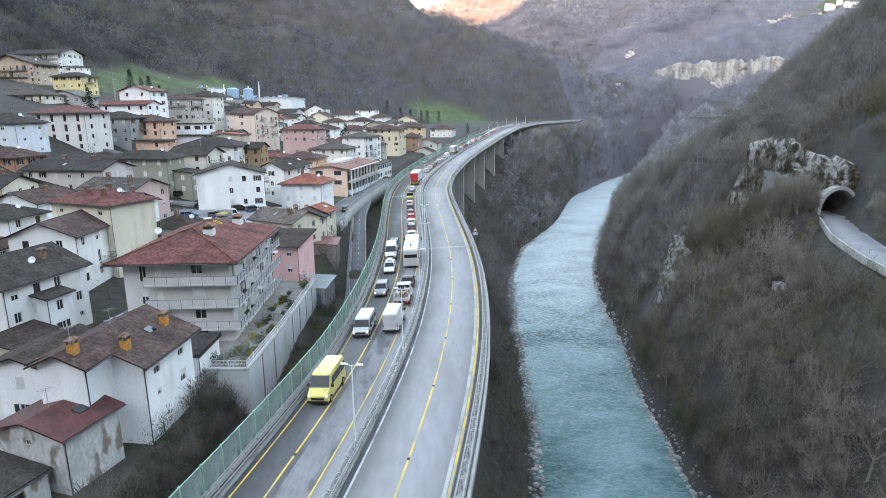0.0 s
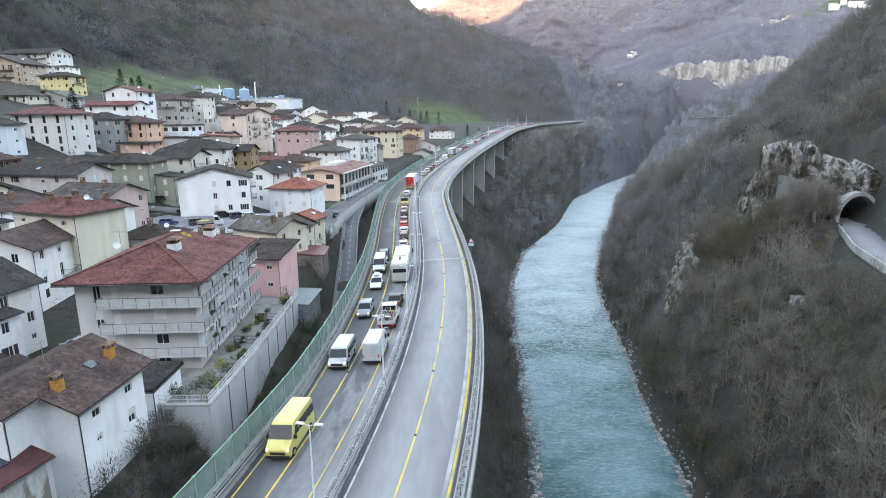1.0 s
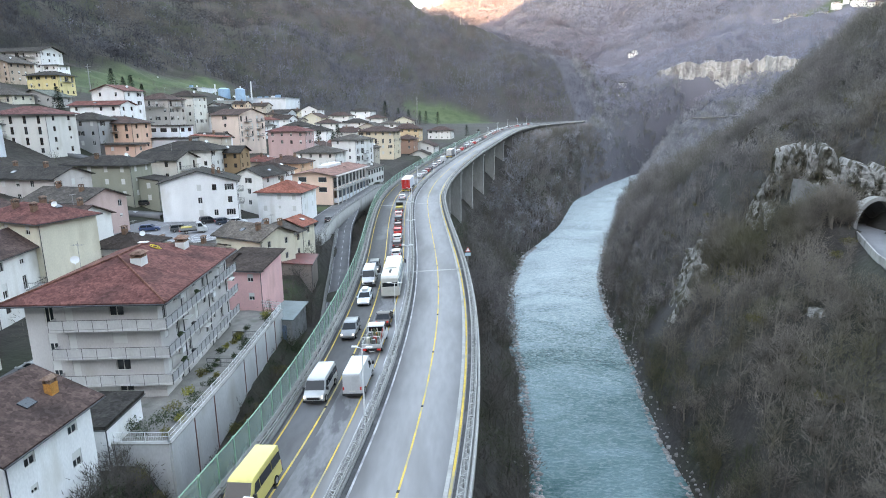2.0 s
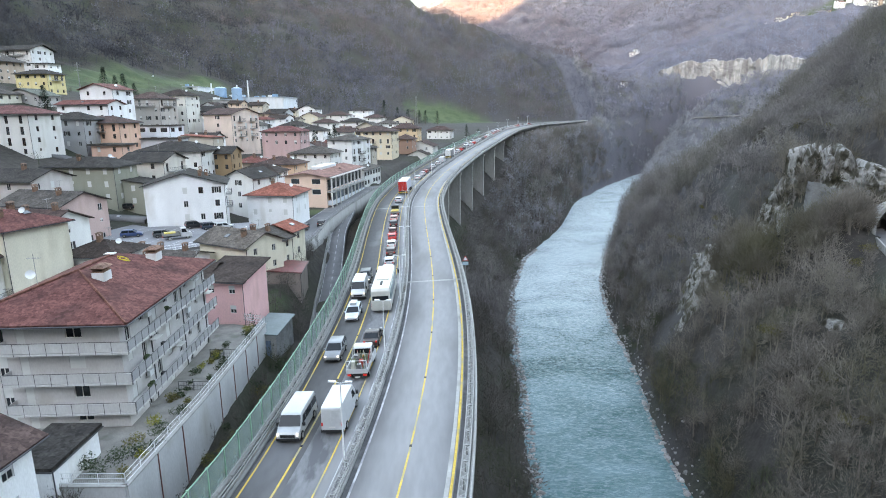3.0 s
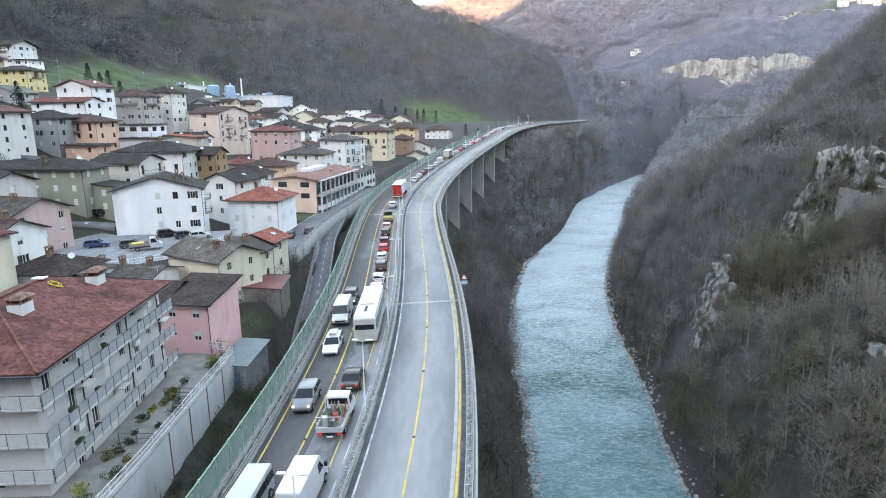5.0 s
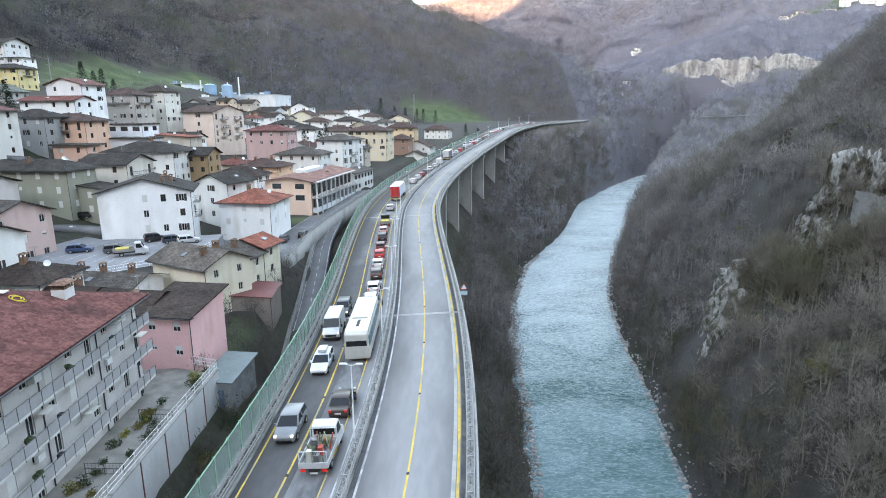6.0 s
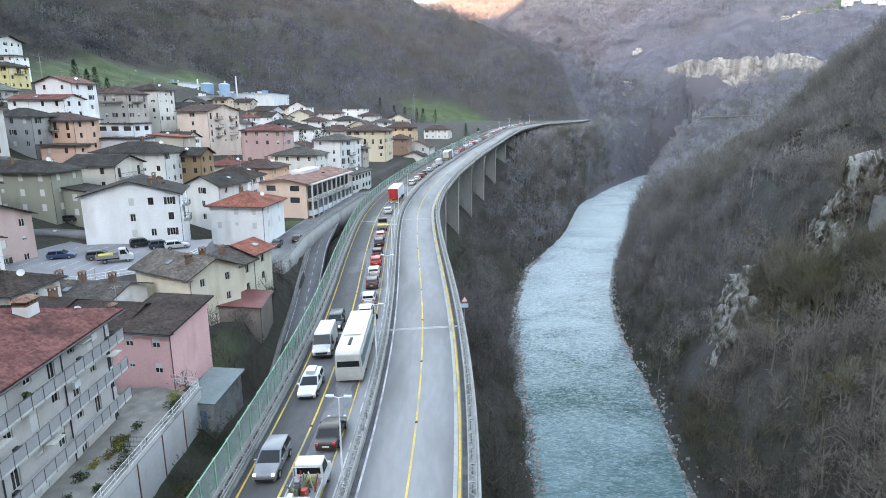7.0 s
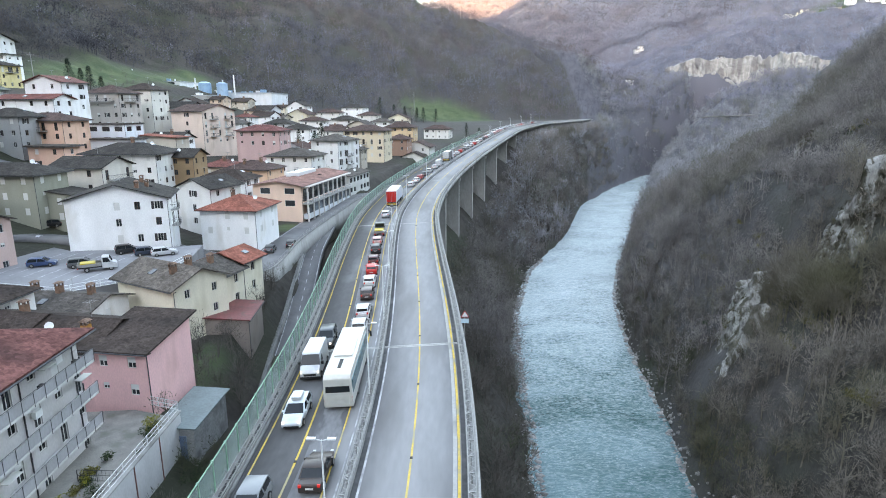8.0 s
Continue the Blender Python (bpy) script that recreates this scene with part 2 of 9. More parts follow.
GREEN_POST = shader("green_steel_post", (0.2, 0.36, 0.26), 0.5, var=0.1, scale=1, fine=6, bump=0)


def river_material():
    m = bpy.data.materials.new("river_water")
    m.use_nodes = True
    nt, N = m.node_tree, m.node_tree.nodes
    b = N["Principled BSDF"]
    tc = N.new("ShaderNodeTexCoord")
    mp = N.new("ShaderNodeMapping")
    mp.inputs["Scale"].default_value = (0.75, 1.1, 1)
    nt.links.new(tc.outputs["UV"], mp.inputs["Vector"])

    def nz(sc, det, src=mp, dist=0.0):
        n = N.new("ShaderNodeTexNoise")
        n.inputs["Scale"].default_value, n.inputs["Detail"].default_value, n.inputs["Distortion"].default_value = sc, det, dist
        nt.links.new(src.outputs[0], n.inputs["Vector"])
        return n

    wide, ripple, fleck, chop = nz(0.045, 5, dist=1.2), nz(0.8, 6, dist=0.9), nz(1.25, 9, dist=1.4), nz(2.2, 5)
    deep = N.new("ShaderNodeValToRGB")
    e = deep.color_ramp.elements
    e[0].position, e[0].color = 0.35, (0.025, 0.1, 0.1, 1)
    e[1].position, e[1].color = 0.68, (0.16, 0.27, 0.29, 1)
    nt.links.new(wide.outputs["Fac"], deep.inputs["Fac"])
    # riffles: white water where the bed is shallow, broken up by finer flecks
    sep = N.new("ShaderNodeSeparateXYZ")
    nt.links.new(tc.outputs["UV"], sep.inputs[0])
    shallow = N.new("ShaderNodeMapRange")
    shallow.inputs["From Min"].default_value, shallow.inputs["From Max"].default_value = 130, 260
    shallow.inputs["To Min"].default_value, shallow.inputs["To Max"].default_value = -0.17, 0.24
    nt.links.new(sep.outputs["Y"], shallow.inputs["Value"])
    s1 = N.new("ShaderNodeMath")
    nt.links.new(fleck.outputs["Fac"], s1.inputs[0])
    nt.links.new(shallow.outputs[0], s1.inputs[1])
    s2 = N.new("ShaderNodeMath")
    s2.operation = "MULTIPLY_ADD"
    nt.links.new(wide.outputs["Fac"], s2.inputs[0])
    s2.inputs[1].default_value = 0.22
    nt.links.new(s1.outputs[0], s2.inputs[2])
    foam = N.new("ShaderNodeMapRange")
    foam.inputs["From Min"].default_value, foam.inputs["From Max"].default_value = 0.59, 1.02
    foam.clamp = True
    nt.links.new(s2.outputs[0], foam.inputs["Value"])
    mx = N.new("ShaderNodeMix")
    mx.data_type = "RGBA"
    nt.links.new(foam.outputs[0], mx.inputs["Factor"])
    nt.links.new(deep.outputs[0], mx.inputs["A"])
    mx.inputs["B"].default_value = (0.58, 0.66, 0.68, 1)
    # choppy wavelets across the current, sky glints on their facets painted as paler crests
    mp2 = N.new("ShaderNodeMapping")
    mp2.inputs["Scale"].default_value = (0.55, 1.5, 1)
    nt.links.new(tc.outputs["UV"], mp2.inputs["Vector"])
    crest = nz(0.85, 4, mp2, 1.6)
    cr = N.new("ShaderNodeMapRange")
    cr.inputs["From Min"].default_value, cr.inputs["From Max"].default_value = 0.44, 0.68
    cr.inputs["To Max"].default_value = 0.7
    nt.links.new(crest.outputs["Fac"], cr.inputs["Value"])
    calm = N.new("ShaderNodeMapRange")
    calm.inputs["From Min"].default_value, calm.inputs["From Max"].default_value = 110, 240
    calm.inputs["To Min"].default_value = 0.3
    nt.links.new(sep.outputs["Y"], calm.inputs["Value"])
    cm = N.new("ShaderNodeMath")
    cm.operation = "MULTIPLY"
    nt.links.new(cr.outputs[0], cm.inputs[0])
    nt.links.new(calm.outputs[0], cm.inputs[1])
    mc = N.new("ShaderNodeMix")
    mc.data_type = "RGBA"
    nt.links.new(cm.outputs[0], mc.inputs["Factor"])
    nt.links.new(mx.outputs["Result"], mc.inputs["A"])
    mc.inputs["B"].default_value = (0.46, 0.57, 0.6, 1)
    nt.links.new(mc.outputs["Result"], b.inputs["Base Color"])
    b.inputs["Roughness"].default_value = 0.16
    b.inputs["IOR"].default_value = 1.33
    add = N.new("ShaderNodeMath")
    nt.links.new(ripple.outputs["Fac"], add.inputs[0])
    nt.links.new(chop.outputs["Fac"], add.inputs[1])
    bp = N.new("ShaderNodeBump")
    bp.inputs["Strength"].default_value, bp.inputs["Distance"].default_value = 1.0, 0.42
    nt.links.new(add.outputs[0], bp.inputs["Height"])
    nt.links.new(bp.outputs[0], b.inputs["Normal"])
    return m


WATER = river_material()


def ground_material():
    """Leaf litter, moss and bare soil; grass on the meadows that the vertex mask names; distance haze painted in by a
    second mask.
    """
    m = shader("ground_cover", (0.046, 0.041, 0.036), 0.97, var=0.4, scale=0.05, fine=0.5, bump=0.7, stain=(0.036, 0.04, 0.027), stain_at=(0.48, 0.62), stain_scale=0.04, bump_scale=0.8, bump_dist=0.5)
    nt, N = m.node_tree, m.node_tree.nodes
    b = N["Principled BSDF"]
    prev = b.inputs["Base Color"].links[0].from_socket
    at = N.new("ShaderNodeAttribute")
    at.attribute_name = "meadow"
    tc = N.new("ShaderNodeTexCoord")
    n = N.new("ShaderNodeTexNoise")
    n.inputs["Scale"].default_value, n.inputs["Detail"].default_value = 0.12, 6
    nt.links.new(tc.outputs["Object"], n.inputs["Vector"])
    r = N.new("ShaderNodeValToRGB")
    r.color_ramp.elements[0].position, r.color_ramp.elements[0].color = 0.35, (0.042, 0.068, 0.03, 1)
    r.color_ramp.elements[1].position, r.color_ramp.elements[1].color = 0.66, (0.08, 0.103, 0.05, 1)
    nt.links.new(n.outputs["Fac"], r.inputs["Fac"])
    mx = N.new("ShaderNodeMix")
    mx.data_type = "RGBA"
    nt.links.new(at.outputs["Fac"], mx.inputs["Factor"])
    nt.links.new(prev, mx.inputs["A"])
    nt.links.new(r.outputs[0], mx.inputs["B"])
    # second mask: ground colour fades to blue-grey in place of air haze
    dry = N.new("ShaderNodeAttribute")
    dry.attribute_name = "haze_tint"
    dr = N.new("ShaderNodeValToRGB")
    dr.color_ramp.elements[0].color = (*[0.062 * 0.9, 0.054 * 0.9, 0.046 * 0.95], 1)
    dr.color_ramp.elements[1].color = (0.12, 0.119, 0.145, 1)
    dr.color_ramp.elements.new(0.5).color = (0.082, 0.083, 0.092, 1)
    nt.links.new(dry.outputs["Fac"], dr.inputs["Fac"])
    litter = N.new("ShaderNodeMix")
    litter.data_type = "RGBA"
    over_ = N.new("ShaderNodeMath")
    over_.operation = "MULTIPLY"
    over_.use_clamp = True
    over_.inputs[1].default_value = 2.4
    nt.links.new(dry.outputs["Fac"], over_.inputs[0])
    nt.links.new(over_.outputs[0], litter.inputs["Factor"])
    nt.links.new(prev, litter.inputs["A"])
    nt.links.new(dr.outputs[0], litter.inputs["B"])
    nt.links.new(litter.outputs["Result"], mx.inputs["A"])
    nt.links.new(mx.outputs["Result"], b.inputs["Base Color"])
    return m


GROUND = ground_material()

# ---------------------------------------------------------------- mesh helpers


def finish(name, bm, material, smooth=False):
    me = bpy.data.meshes.new(name)
    bm.normal_update()
    bm.to_mesh(me)
    bm.free()
    if material:
        for mm in (material if isinstance(material, (list, tuple)) else [material]):
            me.materials.append(mm)
    if smooth:
        me.shade_smooth()
    return me


def part(name, bm, material, parent=None, label="", smooth=False):
    """Links a bmesh, or a ready mesh, as one mesh object under its thing."""
    me = bm if isinstance(bm, bpy.types.Mesh) else finish(name, bm, material, smooth)
    ob = new(name, me)
    if parent:
        ob.parent = parent
    if label:
        ob["label"] = label
    return ob


def thing(name, m, label, category, group=""):
    ob = new(name)
    ob.empty_display_size = 0.3
    ob.matrix_world = m
    return tagged(ob, label, category, group)


def box(bm, x0, x1, y0, y1, z0, z1, m=None):
    vs = [bm.verts.new(Vector(p)) for p in ((x0, y0, z0), (x1, y0, z0), (x1, y1, z0), (x0, y1, z0), (x0, y0, z1), (x1, y0, z1), (x1, y1, z1), (x0, y1, z1))]
    fs = [bm.faces.new([vs[i] for i in f]) for f in ((0, 3, 2, 1), (4, 5, 6, 7), (0, 1, 5, 4), (1, 2, 6, 5), (2, 3, 7, 6), (3, 0, 4, 7))]
    if m is not None:
        for v in vs:
            v.co = m @ v.co
    return fs


def bar(bm, a, b, r, sides=4):
    """A straight bar of radius r between two points."""
    a, b = Vector(a), Vector(b)
    d = (b - a).normalized()
    u = d.orthogonal().normalized()
    w = d.cross(u)
    rings = []
    for p in (a, b):
        rings.append([bm.verts.new(p + r * (math.cos(k * math.tau / sides + 0.78) * u + math.sin(k * math.tau / sides + 0.78) * w)) for k in range(sides)])
    for k in range(sides):
        bm.faces.new((rings[0][k], rings[0][(k + 1) % sides], rings[1][(k + 1) % sides], rings[1][k]))
    bm.faces.new(rings[0][::-1])
    bm.faces.new(rings[1])


def cyl(bm, c, r, h, axis="z", sides=14, r2=None):
    r2 = r if r2 is None else r2
    rings = []
    for q, rr in ((0, r), (h, r2)):
        ring = []
        for k in range(sides):
            a = k * math.tau / sides
            u, v = rr * math.cos(a), rr * math.sin(a)
            p = {"z": (u, v, q), "x": (q, u, v), "y": (v, q, u)}[axis]
            ring.append(bm.verts.new(Vector(c) + Vector(p)))
        rings.append(ring)
    for k in range(sides):
        bm.faces.new((rings[0][k], rings[0][(k + 1) % sides], rings[1][(k + 1) % sides], rings[1][k]))
    bm.faces.new(rings[0][::-1])
    bm.faces.new(rings[1])


def bevel(bm, w, seg=1, angle=0.6):
    es = [e for e in bm.edges if len(e.link_faces) == 2 and e.calc_face_angle(0) > angle]
    bmesh.ops.bevel(bm, geom=es, offset=w, segments=seg, profile=0.6, affect="EDGES", clamp_overlap=True)


def raw_mesh(name, verts, faces, material, smooth=False):
    """A mesh from arrays: verts n x 3, faces m x 3 or m x 4."""
    me = bpy.data.meshes.new(name)
    verts, faces = np.asarray(verts, np.float32), np.asarray(faces, np.int32)
    k = faces.shape[1]
    me.vertices.add(len(verts))
    me.vertices.foreach_set("co", verts.ravel())
    me.loops.add(faces.size)
    me.loops.foreach_set("vertex_index", faces.ravel())
    me.polygons.add(len(faces))
    me.polygons.foreach_set("loop_start", np.arange(0, faces.size, k, dtype=np.int32))
    me.update(calc_edges=True)
    me.materials.append(material)
    if smooth:
        me.shade_smooth()
    return me

# ---------------------------------------------------------------- the plan: viaduct line, river, ground
RIVER_Z = -46.0


def smooth_curve(ys, vs, reach=6):
    g = np.arange(-60.0, 900.0, 2.0)
    v = np.interp(g, ys, vs)
    k = np.exp(-0.5 * (np.arange(-3 * reach, 3 * reach + 1) / reach) ** 2)
    pad = np.concatenate([v[0] + (np.arange(-3 * reach, 0)) * (v[1] - v[0]), v, v[-1] + np.arange(1, 3 * reach + 1) * (v[-1] - v[-2])])
    return g, np.convolve(pad, k / k.sum(), "valid")


_vy = [-60, 20, 44, 60, 76, 92, 108, 124, 140, 160, 186, 216, 255, 310, 385, 430, 500, 600, 700]
_vx = [-21, -5.2, -1.2, 0.9, 2.0, 2.45, 2.25, 1.5, 0.5, -0.8, -1.8, 0.0, 5.4, 16.6, 36, 49, 74, 126, 168]
_vz = [0.6, 0.6, 0.6, 0.6, 0.62, 0.65, 0.7, 0.8, 1.0, 1.5, 2.1, 2.8, 4.0, 6.4, 10.6, 13.3, 15, 15.5, 15.8]
_gy, _gx = smooth_curve(_vy, _vx, 4)
_, _gz = smooth_curve(_vy, _vz, 6)


def via_x(y):
    return np.interp(y, _gy, _gx)


def via_z(y):
    return np.interp(y, _gy, _gz)


_, _gl = smooth_curve([-60, 40, 101, 143, 170, 210, 252, 310, 375, 498, 595, 703, 800], [12, 13, 19.3, 22.5, 24.3, 26, 30, 43, 72, 109, 157, 222, 330], 4)
_, _gr = smooth_curve([-60, 40, 101, 150, 176, 218, 268, 322, 437, 570, 671, 740, 800], [42, 43.5, 48.6, 52, 57, 61, 70, 87, 129, 178, 222, 300, 400], 4)


def bank_l(y):
    return np.interp(y, _gy, _gl)


def bank_r(y):
    return np.interp(y, _gy, _gr)


TOWN_Y, TOWN_Z = [-60, 60, 90, 120, 150, 200, 256, 300, 430, 520, 600, 720], [-7, -6, -5, -5, -3, -1.0, 2.5, 4, 10, 13.5, 14.6, 15]
RISE_D, RISE_Z = [0, 20, 45, 65, 80, 95, 134, 160, 260, 420, 900], [0, 0.5, 5, 11, 14.5, 21, 30, 35, 52, 80, 160]
SLOPE_D, SLOPE_Z = [0, 3, 8, 12, 18, 25, 35, 45, 64, 75, 92, 115, 150, 200, 400], [-46.5, -39, -26, -18, -11, -6.5, -2, 4, 14, 28, 46, 65, 85, 105, 160]
RIDGES = (
    (0.50, ((185, 830, 8), (140, 870, 82), (55, 950, 146), (-75, 1000, 192), (-240, 1050, 252), (-450, 1000, 300), (-700, 800, 330), (-800, 400, 330), (-820, 0, 340), (-800, -500, 420))),
    (0.36, ((225, 1000, 15), (300, 1000, 75), (450, 1000, 140), (680, 1010, 178), (1200, 800, 330))),
    (0.55, ((70, 1560, 190), (110, 1600, 225), (270, 1650, 302), (390, 1700, 360), (900, 1700, 540), (1500, 1300, 640))),
    (0.55, ((-420, 2700, 300), (-65, 2670, 440), (190, 2700, 545), (600, 2800, 700))),
    # unseen range behind the camera, added to hold the low sun off the valley
    (0.8, ((-820, -500, 430), (-700, -1000, 700), (-300, -1250, 860), (100, -1280, 880), (500, -1250, 860), (900, -1000, 600), (960, -600, 420))),
    (0.62, ((900, -600, 420), (560, -100, 240), (560, 150, 240), (680, 520, 240), (900, 700, 260))),
)


def fbm(x, y, size, octaves=4, seed=0):
    """Smooth sum of rotated sines, cheap and repeatable."""
    r = np.random.RandomState(seed)
    out, amp = np.zeros_like(x, dtype=float), 1.0
    for o in range(octaves):
        for _ in range(3):
            a, p = r.uniform(0, math.tau), r.uniform(0, math.tau)
            k = math.tau / size * r.uniform(0.8, 1.25)
            out += amp / 3 * np.sin(k * (x * math.cos(a) + y * math.sin(a)) + p + 1.3 * np.sin(k * 0.7 * (y * math.cos(a) - x * math.sin(a)) + 2 * p))
        size, amp = size / 2.1, amp * 0.52
    return out


def ridge_height(x, y, slope, line):
    best = np.full(np.shape(x), -1e6)
    for (ax, ay, az), (bx, by, bz) in zip(line[:-1], line[1:]):
        dx, dy = bx - ax, by - ay
        s = np.clip(((x - ax) * dx + (y - ay) * dy) / (dx * dx + dy * dy), 0, 1)
        dist = np.hypot(x - ax - s * dx, y - ay - s * dy)
        best = np.maximum(best, az + s * (bz - az) - slope * np.sqrt(dist ** 2 + 400) + slope * 20)
    return best


def road_shelf(x, y):
    """How far a point lies from the side road that comes out of the tunnel."""
    cx = np.interp(y, [-60, 60, 100, 118, 143, 200], [60, 68, 76, 82, 94.5, 100])
    return np.abs(x - cx)


def height(x, y):
    x, y = np.asarray(x, float), np.asarray(y, float)
    xl, xr, xv = bank_l(y), bank_r(y), via_x(y)
    flat = np.interp(y, TOWN_Y, TOWN_Z)
    flat = np.where(flat > 4, 4 + (flat - 4) * np.clip(1.4 - (-25 - x) / 80, 0, 1), flat)
    town = flat + np.interp(-25 - x, RISE_D, RISE_Z)
    # the wooded bank between the town's edge and the river
    edge = xv - 26
    u = np.clip((x - edge) / np.maximum(xl - edge, 1), 0, 1)
    bank = town + (RIVER_Z - 0.6 - town) * np.interp(u, [0, 0.05, 0.09, 0.2, 0.3, 0.55, 0.8, 0.93, 1], [0, 0.09, 0.12, 0.135, 0.19, 0.44, 0.78, 0.96, 1.0])
    high = town + (RIVER_Z - 0.6 - town) * np.interp(u, [0, 0.4, 0.7, 0.86, 0.95, 1], [0, 0.04, 0.14, 0.5, 0.93, 1.0])
    bank = bank + (high - bank) * np.clip((y - 350) / 90, 0, 1)
    left = np.where(x < edge, town, bank)
    left = left + np.where(x > edge, 0.8, 0.12) * fbm(x, y, 22, 3, 3)
    d = x - xr
    fade = np.interp(y, [-200, 300, 430, 900], [1, 1, 0.55, 0.5])
    right = RIVER_Z - 0.6 + (np.interp(d, SLOPE_D, SLOPE_Z) - RIVER_Z) * fade + np.clip(d / 12, 0, 1) * 2.0 * fbm(x, y, 35, 4, 5)
    step = lambda q: np.clip(q, 0, 1) ** 2 * (3 - 2 * np.clip(q, 0, 1))
    right = right + 14 * step((y - 146) / 4) * step((d - 22) / 6) * (1 - step((y - 215) / 60)) * step((np.abs(x - 95) - 5) / 3 + step((y - 158) / 4))
    right = right + 6.5 * step((y - 133) / 7) * step((d - 20) / 7) * step((x - 70) / 5) * (1 - step((y - 146) / 5))
    shelf = np.clip(1.6 - road_shelf(x, y) / 5.0, 0, 1) * (y < 150) * (y > -60)
    right = right * (1 - shelf) + shelf * 0.2
    bed = RIVER_Z - 1.2
    z = np.where(x < xl, left, np.where(x > xr, right, bed))
    far = np.full(z.shape, -1e6)
    for slope, line in RIDGES:
        far = np.maximum(far, ridge_height(x, y, slope, line))
    gully = fbm(x, y, 230, 5, 9)
    far = far + 14 * gully * np.clip((far - 20) / 60, 0, 1)
    keep = np.where(y < -60, 1.0, 0.0) + (y >= -60) * np.clip((np.minimum(np.abs(x - xl), np.abs(x - xr)) - 8) / 20, 0, 1) * ((x < xl) | (x > xr))
    keep = np.maximum(keep, np.clip((y - 800) / 60, 0, 1))
    return np.where((far > z) & (keep > 0), z + (far - z) * keep, z)


def ground_at(x, y):
    return float(height(np.array([x]), np.array([y]))[0])


def spaced(*runs):
    out = []
    for a, b, st in runs:
        out += list(np.arange(a, b, st))
    return np.array(out)


MEADOWS = ((-196, 400, 20, 55), (-182, 475, 17, 42), (8, 632, 45, 30), (-60, 242, 17, 9), (-122, 245, 9, 9), (-175, 330, 25, 14), (-32, 187, 4, 3), (-26.5, 118, 3.5, 6), (590, 1048, 115, 22), (-95, 235, 6, 5))


def build_ground():
    xs = spaced((-1700, -500, 50), (-500, -150, 12), (-150, -60, 4), (-60, 120, 2.2), (120, 240, 5), (240, 900, 13), (900, 1801, 40))
    ys = spaced((-2000, -60, 60), (-60, 20, 6), (20, 320, 2.2), (320, 520, 5), (520, 1120, 13), (1120, 1800, 17), (1800, 3301, 40))
    X, Y = np.meshgrid(xs, ys)
    Z = height(X, Y)
    verts = np.stack([X, Y, Z], -1).reshape(-1, 3)
    nx = len(xs)
    i, j = np.meshgrid(np.arange(nx - 1), np.arange(len(ys) - 1))
    a = (j * nx + i).ravel()
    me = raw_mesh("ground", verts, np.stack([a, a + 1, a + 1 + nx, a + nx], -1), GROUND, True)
    att = me.attributes.new("meadow", "FLOAT", "POINT")
    mask = np.zeros(len(verts))
    for mx, my, rx, ry in MEADOWS:
        q = ((verts[:, 0] - mx) / rx) ** 2 + ((verts[:, 1] - my) / ry) ** 2
        mask = np.maximum(mask, np.clip(2.2 - 1.6 * q + 0.3 * fbm(verts[:, 0], verts[:, 1], 12, 3, 4), 0, 1))
    att.data.foreach_set("value", mask.astype(np.float32))
    # distance haze painted on the ground: a paler, bluer tint growing up the valley
    att = me.attributes.new("haze_tint", "FLOAT", "POINT")
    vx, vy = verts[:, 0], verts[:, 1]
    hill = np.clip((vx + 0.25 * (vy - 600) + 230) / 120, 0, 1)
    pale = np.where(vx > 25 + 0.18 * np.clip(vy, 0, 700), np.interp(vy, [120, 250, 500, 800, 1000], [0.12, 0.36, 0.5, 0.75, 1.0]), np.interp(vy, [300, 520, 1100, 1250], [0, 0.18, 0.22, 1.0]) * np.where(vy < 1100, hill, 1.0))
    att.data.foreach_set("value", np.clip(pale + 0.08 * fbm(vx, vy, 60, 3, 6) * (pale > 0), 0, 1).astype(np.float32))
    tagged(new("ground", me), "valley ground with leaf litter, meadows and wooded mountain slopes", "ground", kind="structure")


build_ground()


def build_river():
    ys = np.concatenate([np.arange(-60, 320, 4.0), np.arange(320, 800, 10.0)])
    k = 12
    rows, uv = [], []
    s = 0
    for n, y in enumerate(ys):
        a, b = bank_l(y) - 2.5, bank_r(y) + 2.5
        for q in range(k + 1):
            rows.append((a + (b - a) * q / k, y, RIVER_Z + 0.05 * math.sin(y * 0.7 + q)))
            uv.append(((b - a) * q / k, y))
    n = len(ys)
    i, j = np.meshgrid(np.arange(k), np.arange(n - 1))
    a = (j * (k + 1) + i).ravel()
    f = np.stack([a, a + 1, a + k + 2, a + k + 1], -1)
    me = raw_mesh("river", rows, f, WATER, True)
    lay = me.uv_layers.new(name="flow")
    lay.data.foreach_set("uv", np.array(uv, np.float32)[f.ravel()].ravel())
    tagged(new("river", me), "fast turquoise mountain river with white riffles", "river", kind="structure")


build_river()

# ---------------------------------------------------------------- viaduct
FALL = 0.045


def frame_at(y, off=0.0, up=0.0):
    """A point beside the viaduct's line, and the line's heading there."""
    x, z = via_x(y), via_z(y)
    dx = (via_x(y + 1) - via_x(y - 1)) / 2
    l = math.hypot(dx, 1)
    return Vector((x + off / l, y - off * dx / l, z + FALL * off + up)), math.atan2(-dx, 1)


def left_line(y):
    return np.interp(y, [20, 40, 60, 90, 143, 200], [-11.6, -11.3, -11.1, -11.8, -12.5, -12.6])


def mid_line(y):
    return np.interp(y, [40, 60, 90, 143, 200], [-8.9, -8.7, -8.7, -9.4, -9.4])


def stations(y0, y1, step):
    """Places along the line, evenly spaced by its length."""
    ys = np.arange(y0, y1, 0.25)
    d = np.concatenate([[0], np.cumsum(np.hypot(np.diff(via_x(ys)), np.diff(ys)))])
    return np.interp(np.arange(0, d[-1], step), d, ys)


